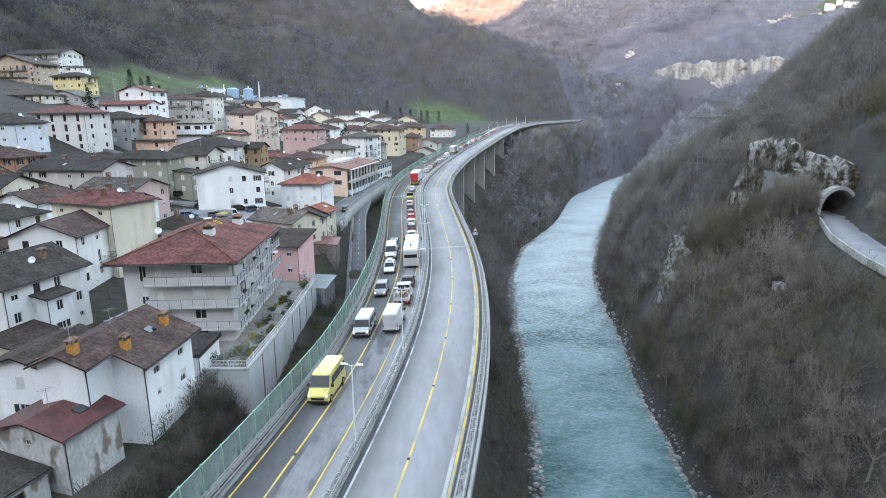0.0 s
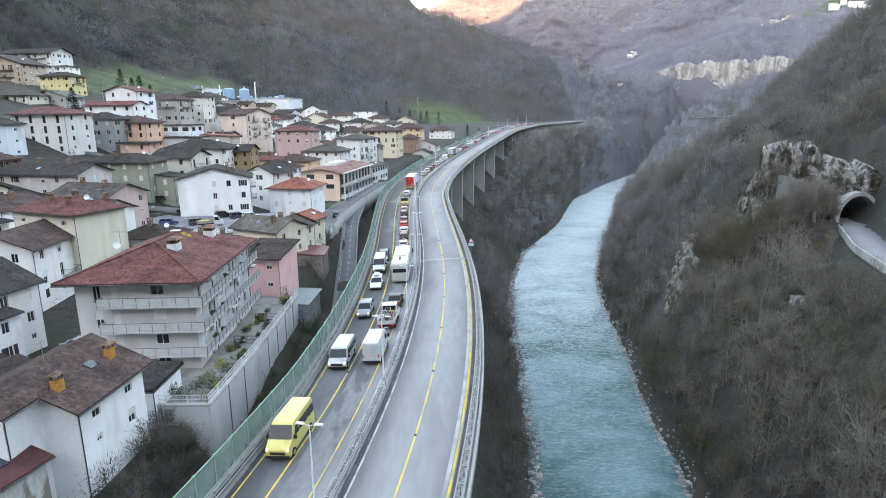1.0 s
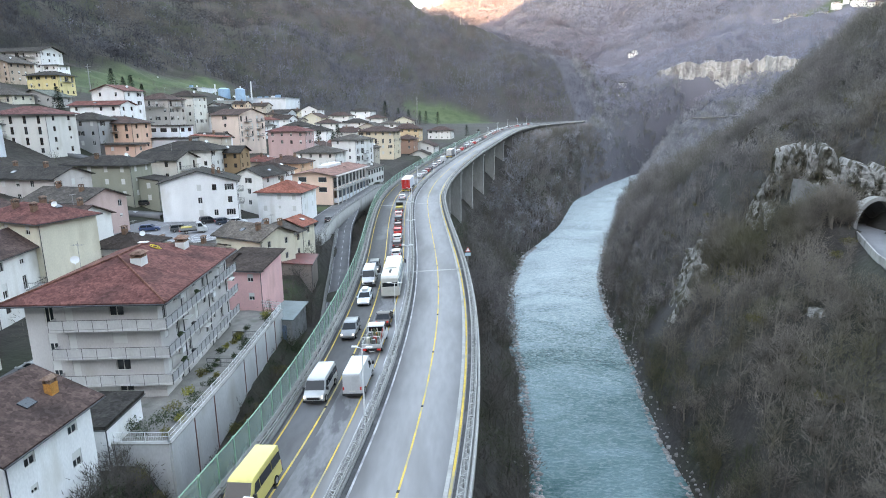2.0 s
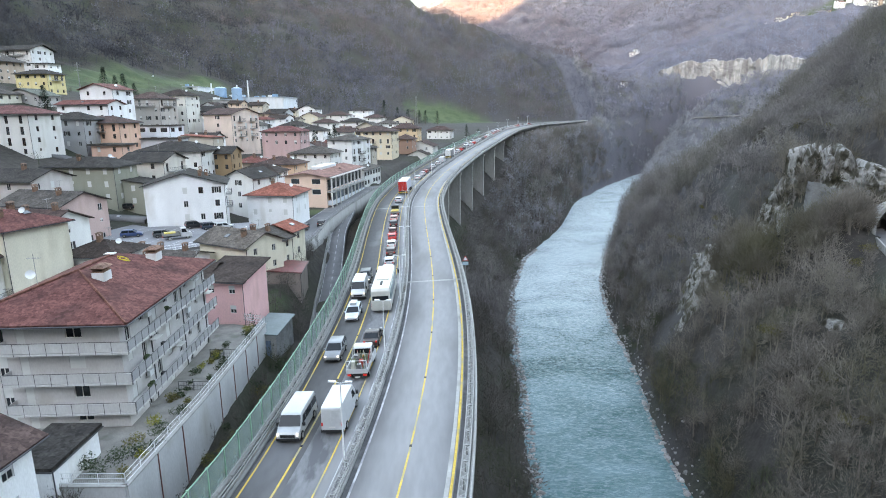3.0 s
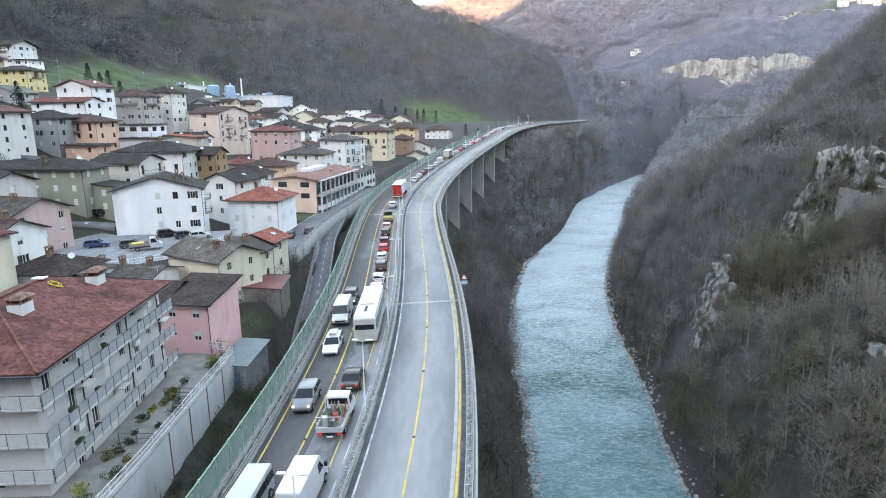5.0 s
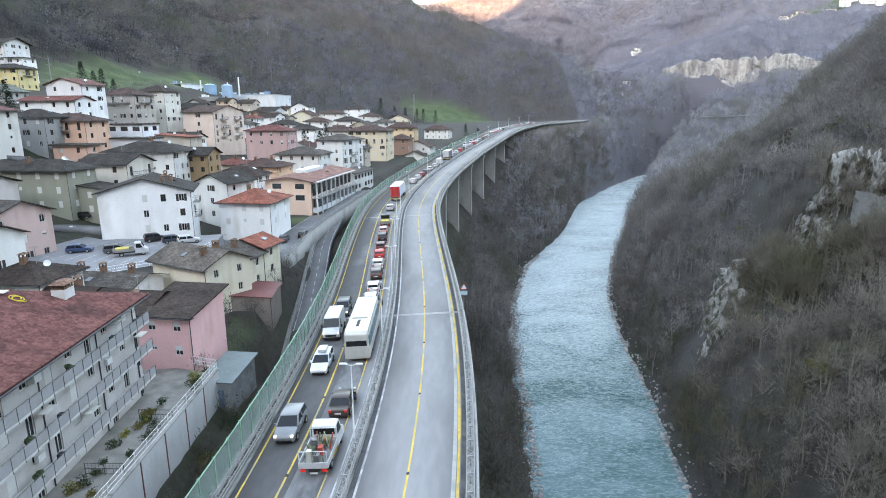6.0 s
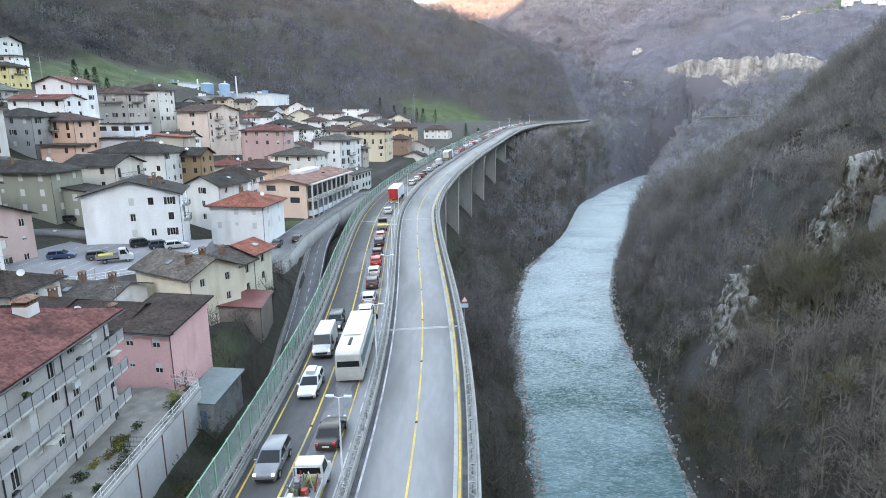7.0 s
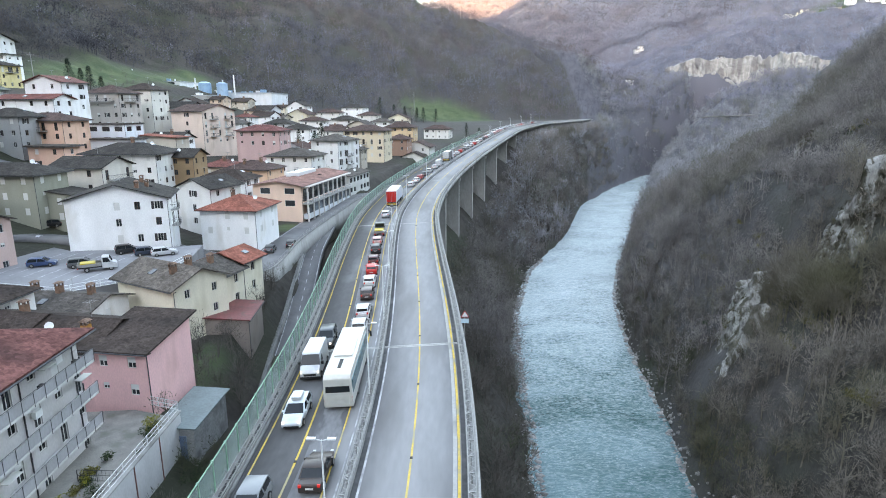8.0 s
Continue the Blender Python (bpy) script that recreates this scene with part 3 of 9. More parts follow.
def sweep(name, section, y0, y1, step, material, parent=None, closed=True, label="", smooth=False):
    """A cross-section (offset or function of y, height) swept along the viaduct's line."""
    ys = stations(y0, y1, step)
    verts, n = [], len(section)
    for y in ys:
        for off, up in section:
            o = off(y) if callable(off) else off
            verts.append(frame_at(y, o, up)[0])
    faces = []
    m = n if closed else n - 1
    for j in range(len(ys) - 1):
        for i in range(m):
            a, b = j * n + i, j * n + (i + 1) % n
            faces.append((a, b, b + n, a + n))
    me = raw_mesh(name, verts, faces, material, smooth)
    ob = new(name, me)
    if parent:
        ob.parent = parent
    if label:
        ob["label"] = label
    return ob


Y0, Y1 = -50.0, 650.0
road_r = tagged(sweep("road_valley_side", [(-4.0, 0.0), (4.55, 0.0), (4.55, -0.35), (-4.0, -0.35)], Y0, Y1, 3, ASPHALT_R), "pale worn asphalt carriageway of the viaduct, empty of traffic", "road", kind="structure")
road_l = tagged(sweep("road_town_side", [(lambda y: left_line(y) - 1.7, -0.01), (-4.35, -0.01), (-4.35, -0.36), (lambda y: left_line(y) - 1.7, -0.36)], Y0, Y1, 3, ASPHALT_L), "dark asphalt carriageway of the viaduct with queuing traffic", "road", kind="structure")
sweep("shoulder", [(-5.75, 0.0), (-4.36, 0.0), (-4.36, -0.02), (-5.75, -0.02)], Y0, Y1, 3, ASPHALT_R, road_l, label="pale worn asphalt shoulder")
sweep("lane_surface", [(lambda y: mid_line(y) + 0.55, -0.004), (-5.75, -0.004)], Y0, Y1, 3, ASPHALT_Q, road_l, closed=False, label="patched paler asphalt of the queue lane")
sweep("gutter", [(-3.98, 0.004), (-3.5, 0.004)], Y0, Y1, 3, ASPHALT_D, road_r, closed=False, label="dark asphalt strip beside the barrier")
sweep("gutter", [(3.68, 0.004), (4.5, 0.004)], Y0, Y1, 3, ASPHALT_D, road_r, closed=False, label="dark asphalt strip beside the parapet")
sweep("gutter", [(lambda y: left_line(y) - 1.6, -0.004), (lambda y: left_line(y) - 0.25, -0.004)], Y0, Y1, 3, ASPHALT_D, road_l, closed=False, label="dark asphalt strip before the screen")
tagged(sweep("median_slab", [(-4.36, 0.05), (-3.98, 0.05), (-3.98, -0.3), (-4.36, -0.3)], Y0, Y1, 3, CONCRETE_D), "dark concrete strip between the carriageways", "median", kind="structure")
tagged(sweep("girder_valley_side", [(-3.0, -0.36), (3.6, -0.36), (4.6, -0.36), (4.75, 0.12), (4.95, 0.12), (4.95, -0.9), (3.0, -1.2), (2.4, -2.6), (-2.0, -2.6), (-2.8, -1.2)], Y0, Y1, 3, CONCRETE), "grey concrete box girder under the carriageway", "girder", kind="structure")
tagged(sweep("girder_town_side", [(lambda y: left_line(y) - 1.9, 0.1), (lambda y: left_line(y) - 1.72, 0.1), (lambda y: left_line(y) - 1.72, -0.38), (-4.5, -0.38), (-5.5, -1.2), (-6.0, -2.6), (-10.2, -2.6), (-10.8, -1.2), (lambda y: left_line(y) - 1.9, -0.9)], Y0, Y1, 3, CONCRETE), "grey concrete box girder under the carriageway", "girder", kind="structure")


def line(name, off, w, y0, y1, mat, parent, label=""):
    f = off if callable(off) else (lambda y: off)
    sweep(name, [(lambda y: f(y) - w / 2, 0.006), (lambda y: f(y) + w / 2, 0.006)], y0, y1, 3, mat, parent, closed=False, label=label)


line("edge_marking", lambda y: left_line(y), 0.14, Y0, Y1, LINE_Y, road_l, "yellow painted edge line")
line("lane_marking", lambda y: mid_line(y), 0.16, Y0, Y1, LINE_Y, road_l, "yellow painted lane line")
line("lane_marking", -5.85, 0.13, Y0, 260, LINE_Y, road_l, "yellow painted lane line")
line("edge_marking", -4.95, 0.12, Y0, Y1, LINE_W, road_l, "white painted edge line")
line("edge_marking", -3.4, 0.16, Y0, Y1, LINE_W, road_r, "white painted edge line")
line("lane_marking", -0.05, 0.15, Y0, Y1, LINE_Y, road_r, "yellow painted lane line")
line("edge_marking", 3.5, 0.2, Y0, Y1, LINE_Y, road_r, "yellow painted edge line")
line("edge_marking", 3.2, 0.3, Y0, Y1, CONCRETE, road_r, "worn white painted edge line")


def road_stud(parent, off):
    """Small grey studs on the temporary yellow line."""
    bm = bmesh.new()
    box(bm, -0.1, 0.1, -0.12, 0.12, 0, 0.05)
    bevel(bm, 0.03)
    me = finish("road_stud", bm, TRIM)
    for y in stations(30, 190, 12.0):
        p, h = frame_at(y, off(y) if callable(off) else off, 0.0)
        ob = part("road_stud", me, None, parent)
        ob.matrix_world = Matrix.Translation(p) @ pose(0, 0, 0, 0, 0, math.degrees(h))


road_stud(road_r, -0.05)
road_stud(road_l, mid_line)


def expansion_joint(y):
    bm = bmesh.new()
    p, h = frame_at(y, 0)
    for a, b in ((-3.95, 4.5), (-12.9, -4.4)):
        n = 6
        for k in range(n):
            o0, o1 = a + (b - a) * k / n, a + (b - a) * (k + 1) / n
            q0, q1 = frame_at(y, o0)[0], frame_at(y, o1)[0]
            d = (q1 - q0).normalized()
            f = Vector((-d.y, d.x, 0))
            for s0, s1 in ((-0.3, -0.05), (0.05, 0.3)):
                vs = [bm.verts.new(q + s * f + Vector((0, 0, 0.009))) for q, s in ((q0, s0), (q1, s0), (q1, s1), (q0, s1))]
                bm.faces.new(vs)
    return part("expansion_joint", bm, CONCRETE, road_r, "pale concrete expansion joint")


for yj in (110.9, 176.0, 240.0):
    expansion_joint(yj)


def guard_rail(name, off, y0, y1, label, screen_side=False):
    """A low steel parapet: posts, two rails, a toe rail and zigzag bracing between them."""
    f = off if callable(off) else (lambda y: off)
    rail = tagged(new(name), label, "guard rail", "steel guard rails of the viaduct")
    for o, z, hh in ((-0.26, 0.95, 0.07), (0.26, 0.95, 0.07), (0.27, 0.55, 0.2), (-0.27, 0.55, 0.1)):
        sweep("rail", [(lambda y, o=o: f(y) + o - 0.03, z), (lambda y, o=o: f(y) + o + 0.03, z), (lambda y, o=o: f(y) + o + 0.03, z + hh), (lambda y, o=o: f(y) + o - 0.03, z + hh)], y0, y1, 2.2, STEEL, rail)
    sweep("plinth", [(lambda y: f(y) - 0.3, 0.0), (lambda y: f(y) + 0.3, 0.0), (lambda y: f(y) + 0.28, 0.12), (lambda y: f(y) - 0.28, 0.12)], y0, y1, 3, CONCRETE_D, rail, label="low dark concrete plinth")
    bm = bmesh.new()
    box(bm, -0.05, 0.05, -0.06, 0.06, 0.1, 1.0)
    box(bm, -0.2, 0.2, -0.03, 0.03, 0.93, 0.99)
    post = finish("post", bm, STEEL)
    ys = stations(y0, y1, 2.0)
    zig_v, zig_f = [], []
    far_v, far_f = [], []
    pv = np.array([v.co[:] for v in post.vertices])
    for n, y in enumerate(ys):
        p, h = frame_at(y, f(y))
        if 20 < y < 215:
            ob = part("post", post, None, rail)
            ob.matrix_world = Matrix.Translation(p) @ pose(0, 0, 0, 0, 0, math.degrees(h))
        else:
            b = len(far_v)
            far_v += list(pv + np.array(p))
            far_f += [[b + i for i in q.vertices] for q in post.polygons]
        if y < 330:
            for k in range(2):
                ya, yb = y + (k / 2) * 2.0, y + (k + 0.5) / 2 * 2.0
                yc = y + (k + 1) / 2 * 2.0
                for (q0, o0), (q1, o1) in (((ya, -0.26), (yb, 0.26)), ((yb, 0.26), (yc, -0.26))):
                    a, c = frame_at(q0, f(q0) + o0, 0.97)[0], frame_at(q1, f(q1) + o1, 0.97)[0]
                    s = Vector((0, 0.035, 0))
                    b = len(zig_v)
                    zig_v += [a - s, a + s, c + s, c - s]
                    zig_f.append((b, b + 1, b + 2, b + 3))
    z = new("bracing", raw_mesh("bracing", zig_v, zig_f, STEEL))
    z.parent = rail
    tagged(z, kind="stuff")
    z = new("post_row", raw_mesh("post_row", far_v, far_f, STEEL))
    z.parent = rail
    tagged(z, kind="stuff")
    return rail


guard_rail("guard_rail", 4.35, Y0, 600, "galvanised steel lattice parapet on the river side")
guard_rail("guard_rail", -4.18, Y0, 600, "galvanised steel lattice barrier between the carriageways")
guard_rail("guard_rail", lambda y: left_line(y) - 0.75, Y0, 600, "galvanised steel guard rail before the noise screen")


def noise_screen():
    scr = tagged(new("noise_screen"), "green-tinted clear acrylic noise screen with green steel posts", "noise barrier")
    f = lambda y: left_line(y) - 1.45
    ys = stations(Y0, 400, 2.5)
    bm = bmesh.new()
    box(bm, -0.06, 0.06, -0.05, 0.05, -0.3, 2.75)
    box(bm, -0.09, 0.09, -0.07, 0.07, 2.7, 2.78)
    post = finish("post", bm, GREEN_POST)
    sheets = []
    for n, (ya, yb) in enumerate(zip(ys[:-1], ys[1:])):
        p, h = frame_at(ya, f(ya))
        ob = part("post", post, None, scr)
        ob.matrix_world = Matrix.Translation(p) @ pose(0, 0, 0, 0, 0, math.degrees(h))
        q = frame_at(yb, f(yb))[0]
        bm = bmesh.new()
        d = (q - p)
        d.z = 0
        l = (q - p).length
        box(bm, -0.012, 0.012, 0.05, l - 0.05, 0.35, 2.68)
        pane = part("panel", bm, ACRYLIC, scr)
        g = math.atan2(-(q - p).x, (q - p).y)
        pitch = math.atan2(q.z - p.z, math.hypot(q.x - p.x, q.y - p.y))
        pane.matrix_world = Matrix.Translation(p) @ pose(0, 0, 0, math.degrees(pitch), 0, math.degrees(g))
    sweep("plinth", [(lambda y: f(y) - 0.12, -0.1), (lambda y: f(y) + 0.12, -0.1), (lambda y: f(y) + 0.12, 0.36), (lambda y: f(y) - 0.12, 0.36)], Y0, 400, 3, CONCRETE, scr, label="grey concrete plinth")
    sweep("top_rail", [(lambda y: f(y) - 0.04, 2.68), (lambda y: f(y) + 0.04, 2.68), (lambda y: f(y) + 0.04, 2.74), (lambda y: f(y) - 0.04, 2.74)], Y0, 400, 3, GREEN_POST, scr)


noise_screen()


def pier(y, off, wide):
    p, h = frame_at(y, off, -2.6)
    g = ground_at(p.x, p.y)
    if p.z - g < 2:
        return
    t = thing("viaduct_pier", Matrix.Translation(p) @ pose(0, 0, 0, 0, 0, math.degrees(h)), "tall weathered concrete wall pier of the viaduct", "pier", "viaduct piers")
    bm = bmesh.new()
    box(bm, -wide / 2, wide / 2, -0.9, 0.9, g - p.z - 3, -1.0)
    bevel(bm, 0.25)
    part("shaft", bm, CONCRETE, t)
    bm = bmesh.new()
    box(bm, -wide / 2 - 0.4, wide / 2 + 0.4, -1.1, 1.1, -1.0, 0.0)
    bevel(bm, 0.12)
    part("cap", bm, CONCRETE, t)


for yp in np.arange(-47, 520, 31.0):
    pier(yp, 0.3, 5.2)
    pier(yp, -8.2, 5.0)

# ---------------------------------------------------------------- houses
WINDOWS = {}


def window_mesh(w, h, style):
    """A window in its opening: frame with a cross bar; closed styles have slatted blinds."""
    key = (round(w, 2), round(h, 2), style)
    if key not in WINDOWS:
        fr = FRAME_B if style in ("brown", "brown_open") else FRAME_W
        bm = bmesh.new()
        t = 0.07
        xs = [-w / 2, -w / 2 + t, -0.035, 0.035, w / 2 - t, w / 2]
        zs = [0, t, h - t, h]
        vs = {(i, j): bm.verts.new((x, 0.16, z)) for i, x in enumerate(xs) for j, z in enumerate(zs)}
        for i in range(5):
            for j in range(3):
                if j == 1 and (i in (1, 3) or (i == 2 and style == "shop")):
                    continue
                bm.faces.new((vs[i, j], vs[i + 1, j], vs[i + 1, j + 1], vs[i, j + 1]))
        up = bmesh.ops.extrude_face_region(bm, geom=bm.faces[:])
        for q in up["geom"]:
            if isinstance(q, bmesh.types.BMVert):
                q.co.y = 0.1
        bmesh.ops.recalc_face_normals(bm, faces=bm.faces)
        frame_me = finish("window", bm, fr)
        bm = bmesh.new()
        box(bm, -w / 2 + t, w / 2 - t, 0.13, 0.14, t, h - t)
        pane = finish("pane", bm, GLASS_D)
        extra = None
        if style in ("blind", "blind_brown", "half"):
            bm = bmesh.new()
            lo = h * 0.5 if style == "half" else 0.04
            box(bm, -w / 2 + 0.02, w / 2 - 0.02, 0.05, 0.08, lo, h - 0.01)
            extra = finish("blind", bm, SHUT_B if style == "blind_brown" else SHUT_W)
        if style in ("shutters", "brown_open"):
            bm = bmesh.new()
            box(bm, -w / 4, w / 4, -0.06, -0.015, 0, h)
            bevel(bm, 0.01)
            extra = finish("shutter", bm, SHUT_B if style == "brown_open" else SHUT_D)
        WINDOWS[key] = (frame_me, pane, extra)
    return WINDOWS[key]


def add_window(parent, m, w, h, style):
    f, p, x = window_mesh(w, h, style)
    ob = part("window", f, None, parent)
    ob.matrix_local = m
    part("pane", p, None, ob)
    if x and x.name.startswith("shutter"):
        for q in (-1, 1):
            part("shutter", x, None, ob).matrix_local = Matrix.Translation((q * (w * 0.75 + 0.02), 0, 0))
    elif x:
        part("blind", x, None, ob)
    return ob


def facade(bm, origin, u, n, width, height_, rects, depth=0.2):
    """One outer wall face with real openings: the face is cut round them and each gets reveals."""
    xs = sorted({0.0, width, *(r[0] for r in rects), *(r[0] + r[2] for r in rects)})
    zs = sorted({0.0, height_, *(r[1] for r in rects), *(r[1] + r[3] for r in rects)})
    cache = {}

    def v(a, b, back=0.0):
        k = (round(a, 2), round(b, 2), back)
        if k not in cache:
            cache[k] = bm.verts.new(origin + u * a + Vector((0, 0, b)) - n * back)
        return cache[k]

    xs = [a for n_, a in enumerate(xs) if n_ == 0 or a - xs[n_ - 1] > 0.011]
    zs = [a for n_, a in enumerate(zs) if n_ == 0 or a - zs[n_ - 1] > 0.011]
    for a0, a1 in zip(xs[:-1], xs[1:]):
        for b0, b1 in zip(zs[:-1], zs[1:]):
            ca, cb = (a0 + a1) / 2, (b0 + b1) / 2
            if any(r[0] < ca < r[0] + r[2] and r[1] < cb < r[1] + r[3] for r in rects):
                continue
            bm.faces.new((v(a0, b0), v(a1, b0), v(a1, b1), v(a0, b1)))
    for x, z, w, h in rects:
        c = [(x, z), (x + w, z), (x + w, z + h), (x, z + h)]
        for (a, b), (a2, b2) in zip(c, c[1:] + c[:1]):
            bm.faces.new((v(a2, b2), v(a, b), v(a, b, depth), v(a2, b2, depth)))
        bm.faces.new([v(a, b, depth) for a, b in c])


def chimney(parent, x, y, z, mat, s=0.66, h=1.35):
    bm = bmesh.new()
    box(bm, x - s / 2, x + s / 2, y - s / 2 * 1.2, y + s / 2 * 1.2, z - 1.0, z + h * 0.7)
    bevel(bm, 0.02)
    ch = part("chimney", bm, mat, parent)
    bm = bmesh.new()
    for q in (-1, 1):
        for p in (-1, 1):
            box(bm, x + q * s * 0.4 - 0.07, x + q * s * 0.4 + 0.07, y + p * s * 0.5 - 0.07, y + p * s * 0.5 + 0.07, z + h * 0.7, z + h)
    box(bm, x - s * 0.42, x + s * 0.42, y - s * 0.52, y + s * 0.52, z + h * 0.7, z + h * 0.72)
    pts = ((-0.7, -0.85), (0.7, -0.85), (0.7, 0.85), (-0.7, 0.85))
    lo = [bm.verts.new((x + a * s, y + b * s, z + h)) for a, b in pts]
    hi = [bm.verts.new((x + a * s * 0.25, y + b * s * 0.5, z + h + 0.35 * s)) for a, b in pts]
    for k in range(4):
        bm.faces.new((lo[k], lo[(k + 1) % 4], hi[(k + 1) % 4], hi[k]))
    bm.faces.new(hi)
    bm.faces.new(lo[::-1])
    part("cap", bm, tiles((0.2, 0.13, 0.1)), ch)


def roof_mesh(kind, w, d, ze, pitch, over, t=0.16):
    """A solid roof over the box x -w..0, y 0..d, with overhanging eaves."""
    bm = bmesh.new()
    x0, x1, y0, y1 = -w - over, over, -over, d + over
    zb = ze - over * pitch * 0.6
    if kind == "flat":
        box(bm, x0, x1, y0, y1, ze, ze + 0.35)
        bevel(bm, 0.04)
        return bm, 0.35
    if kind == "shed":
        hgt = pitch * (x1 - x0)
        lo = [(x0, y0, ze + hgt), (x1, y0, ze), (x1, y1, ze), (x0, y1, ze + hgt)]
        top = [bm.verts.new((p[0], p[1], p[2] + t)) for p in lo]
        bot = [bm.verts.new(p) for p in lo]
        bm.faces.new(top)
        bm.faces.new(bot[::-1])
        for k in range(4):
            bm.faces.new((bot[k], bot[(k + 1) % 4], top[(k + 1) % 4], top[k]))
        return bm, hgt
    if kind == "shedy":
        hgt = pitch * (y1 - y0)
        lo = [(x0, y0, ze), (x1, y0, ze), (x1, y1, ze + hgt), (x0, y1, ze + hgt)]
        top = [bm.verts.new((p[0], p[1], p[2] + t)) for p in lo]
        bot = [bm.verts.new(p) for p in lo]
        bm.faces.new(top)
        bm.faces.new(bot[::-1])
        for k in range(4):
            bm.faces.new((bot[k], bot[(k + 1) % 4], top[(k + 1) % 4], top[k]))
        return bm, hgt
    if kind == "hip":
        half = min(x1 - x0, y1 - y0) / 2
        hz = pitch * half
        if (x1 - x0) > (y1 - y0):
            r0, r1 = ((x0 + half, (y0 + y1) / 2), (x1 - half, (y0 + y1) / 2))
            quads = (((0, 1), (1, 0)), )
        else:
            r0, r1 = (((x0 + x1) / 2, y0 + half), ((x0 + x1) / 2, y1 - half))
        cs = [(x0, y0), (x1, y0), (x1, y1), (x0, y1)]
        for up, flip in ((t, False), (0.0, True)):
            e = [bm.verts.new((*c, zb + up)) for c in cs]
            a, b = bm.verts.new((*r0, zb + hz + up)), bm.verts.new((*r1, zb + hz + up))
            if (x1 - x0) > (y1 - y0):
                fs = ((e[0], e[1], b, a), (e[1], e[2], b), (e[2], e[3], a, b), (e[3], e[0], a))
            else:
                fs = ((e[0], e[1], a), (e[1], e[2], b, a), (e[2], e[3], b), (e[3], e[0], a, b))
            for f in fs:
                bm.faces.new(f[::-1] if flip else f)
            if not flip:
                topv = e
            else:
                for k in range(4):
                    bm.faces.new((e[k], e[(k + 1) % 4], topv[(k + 1) % 4], topv[k]))
        return bm, hz - over * pitch * 0.6
    # gables: gx has its ridge along x, gy along y
    if kind == "gx":
        half = (y1 - y0) / 2
        prof = [(y0, zb), (y0 + half, zb + pitch * half), (y1, zb)]
        ends = (x0, x1)
        put = lambda e, q, z: (e, q, z)
    else:
        half = (x1 - x0) / 2
        prof = [(x0, zb), (x0 + half, zb + pitch * half), (x1, zb)]
        ends = (y1, y0)
        put = lambda e, q, z: (q, e, z)
    rings = []
    for e in ends:
        rings.append([bm.verts.new(put(e, q, z + t)) for q, z in prof] + [bm.verts.new(put(e, q, z)) for q, z in prof[::-1]])
    n = 6
    for k in range(n):
        bm.faces.new((rings[0][k], rings[0][(k + 1) % n], rings[1][(k + 1) % n], rings[1][k]))
    for r, fl in ((rings[0], False), (rings[1], True)):
        for q in ((0, 1, 4, 5), (1, 2, 3, 4)):
            f = [r[i] for i in q]
            bm.faces.new(f[::-1] if fl else f)
    bmesh.ops.recalc_face_normals(bm, faces=bm.faces)
    return bm, pitch * half - over * pitch * 0.6


def balcony(parent, m, w, depth=1.3, solid=False, mat=None):
    bm = bmesh.new()
    box(bm, -w / 2, w / 2, -depth, 0.0, -0.18, 0.0)
    b = part("balcony", bm, mat or CONCRETE, parent)
    b.matrix_local = m
    bm = bmesh.new()
    if solid:
        for x0, x1, y0, y1 in ((-w / 2, w / 2, -depth, -depth + 0.08), (-w / 2, -w / 2 + 0.08, -depth + 0.08, 0), (w / 2 - 0.08, w / 2, -depth + 0.08, 0)):
            box(bm, x0, x1, y0, y1, 0.0, 0.95)
        part("parapet", bm, mat or CONCRETE, b)
    else:
        for a, c in (((-w / 2, -depth), (w / 2, -depth)), ((-w / 2, -depth), (-w / 2, 0)), ((w / 2, -depth), (w / 2, 0))):
            bar(bm, (*a, 0.98), (*c, 0.98), 0.035)
            bar(bm, (*a, 0.1), (*c, 0.1), 0.02)
            l = math.hypot(a[0] - c[0], a[1] - c[1])
            for k in range(max(2, int(l / 0.22))):
                q = k / max(2, int(l / 0.22))
                p = (a[0] + (c[0] - a[0]) * q, a[1] + (c[1] - a[1]) * q)
                bar(bm, (*p, 0.0), (*p, 0.98), 0.014, 3)
        part("railing", bm, STEEL_D, b)
    return b


def dish(parent, p):
    bm = bmesh.new()
    n, rings = 16, 4
    vs = []
    for r in range(rings + 1):
        vs.append([bm.verts.new((0.45 * r / rings * math.cos(k * math.tau / n), -0.12 * (r / rings) ** 2, 0.45 * r / rings * math.sin(k * math.tau / n))) for k in range(n)])
    for r in range(rings):
        for k in range(n):
            q = [vs[r][k], vs[r][(k + 1) % n], vs[r + 1][(k + 1) % n], vs[r + 1][k]]
            bm.faces.new(q if r else q)
    bmesh.ops.remove_doubles(bm, verts=bm.verts, dist=1e-4)
    bar(bm, (0, 0, 0), (0, 0.25, -0.5), 0.025)
    bar(bm, (0, 0, -0.4), (0, -0.45, 0.0), 0.015)
    ob = part("satellite_dish", bm, WHITE_METAL, parent)
    ob.matrix_local = Matrix.Translation(p) @ pose(0, 0, 0, -25, 0, 30)
    return ob


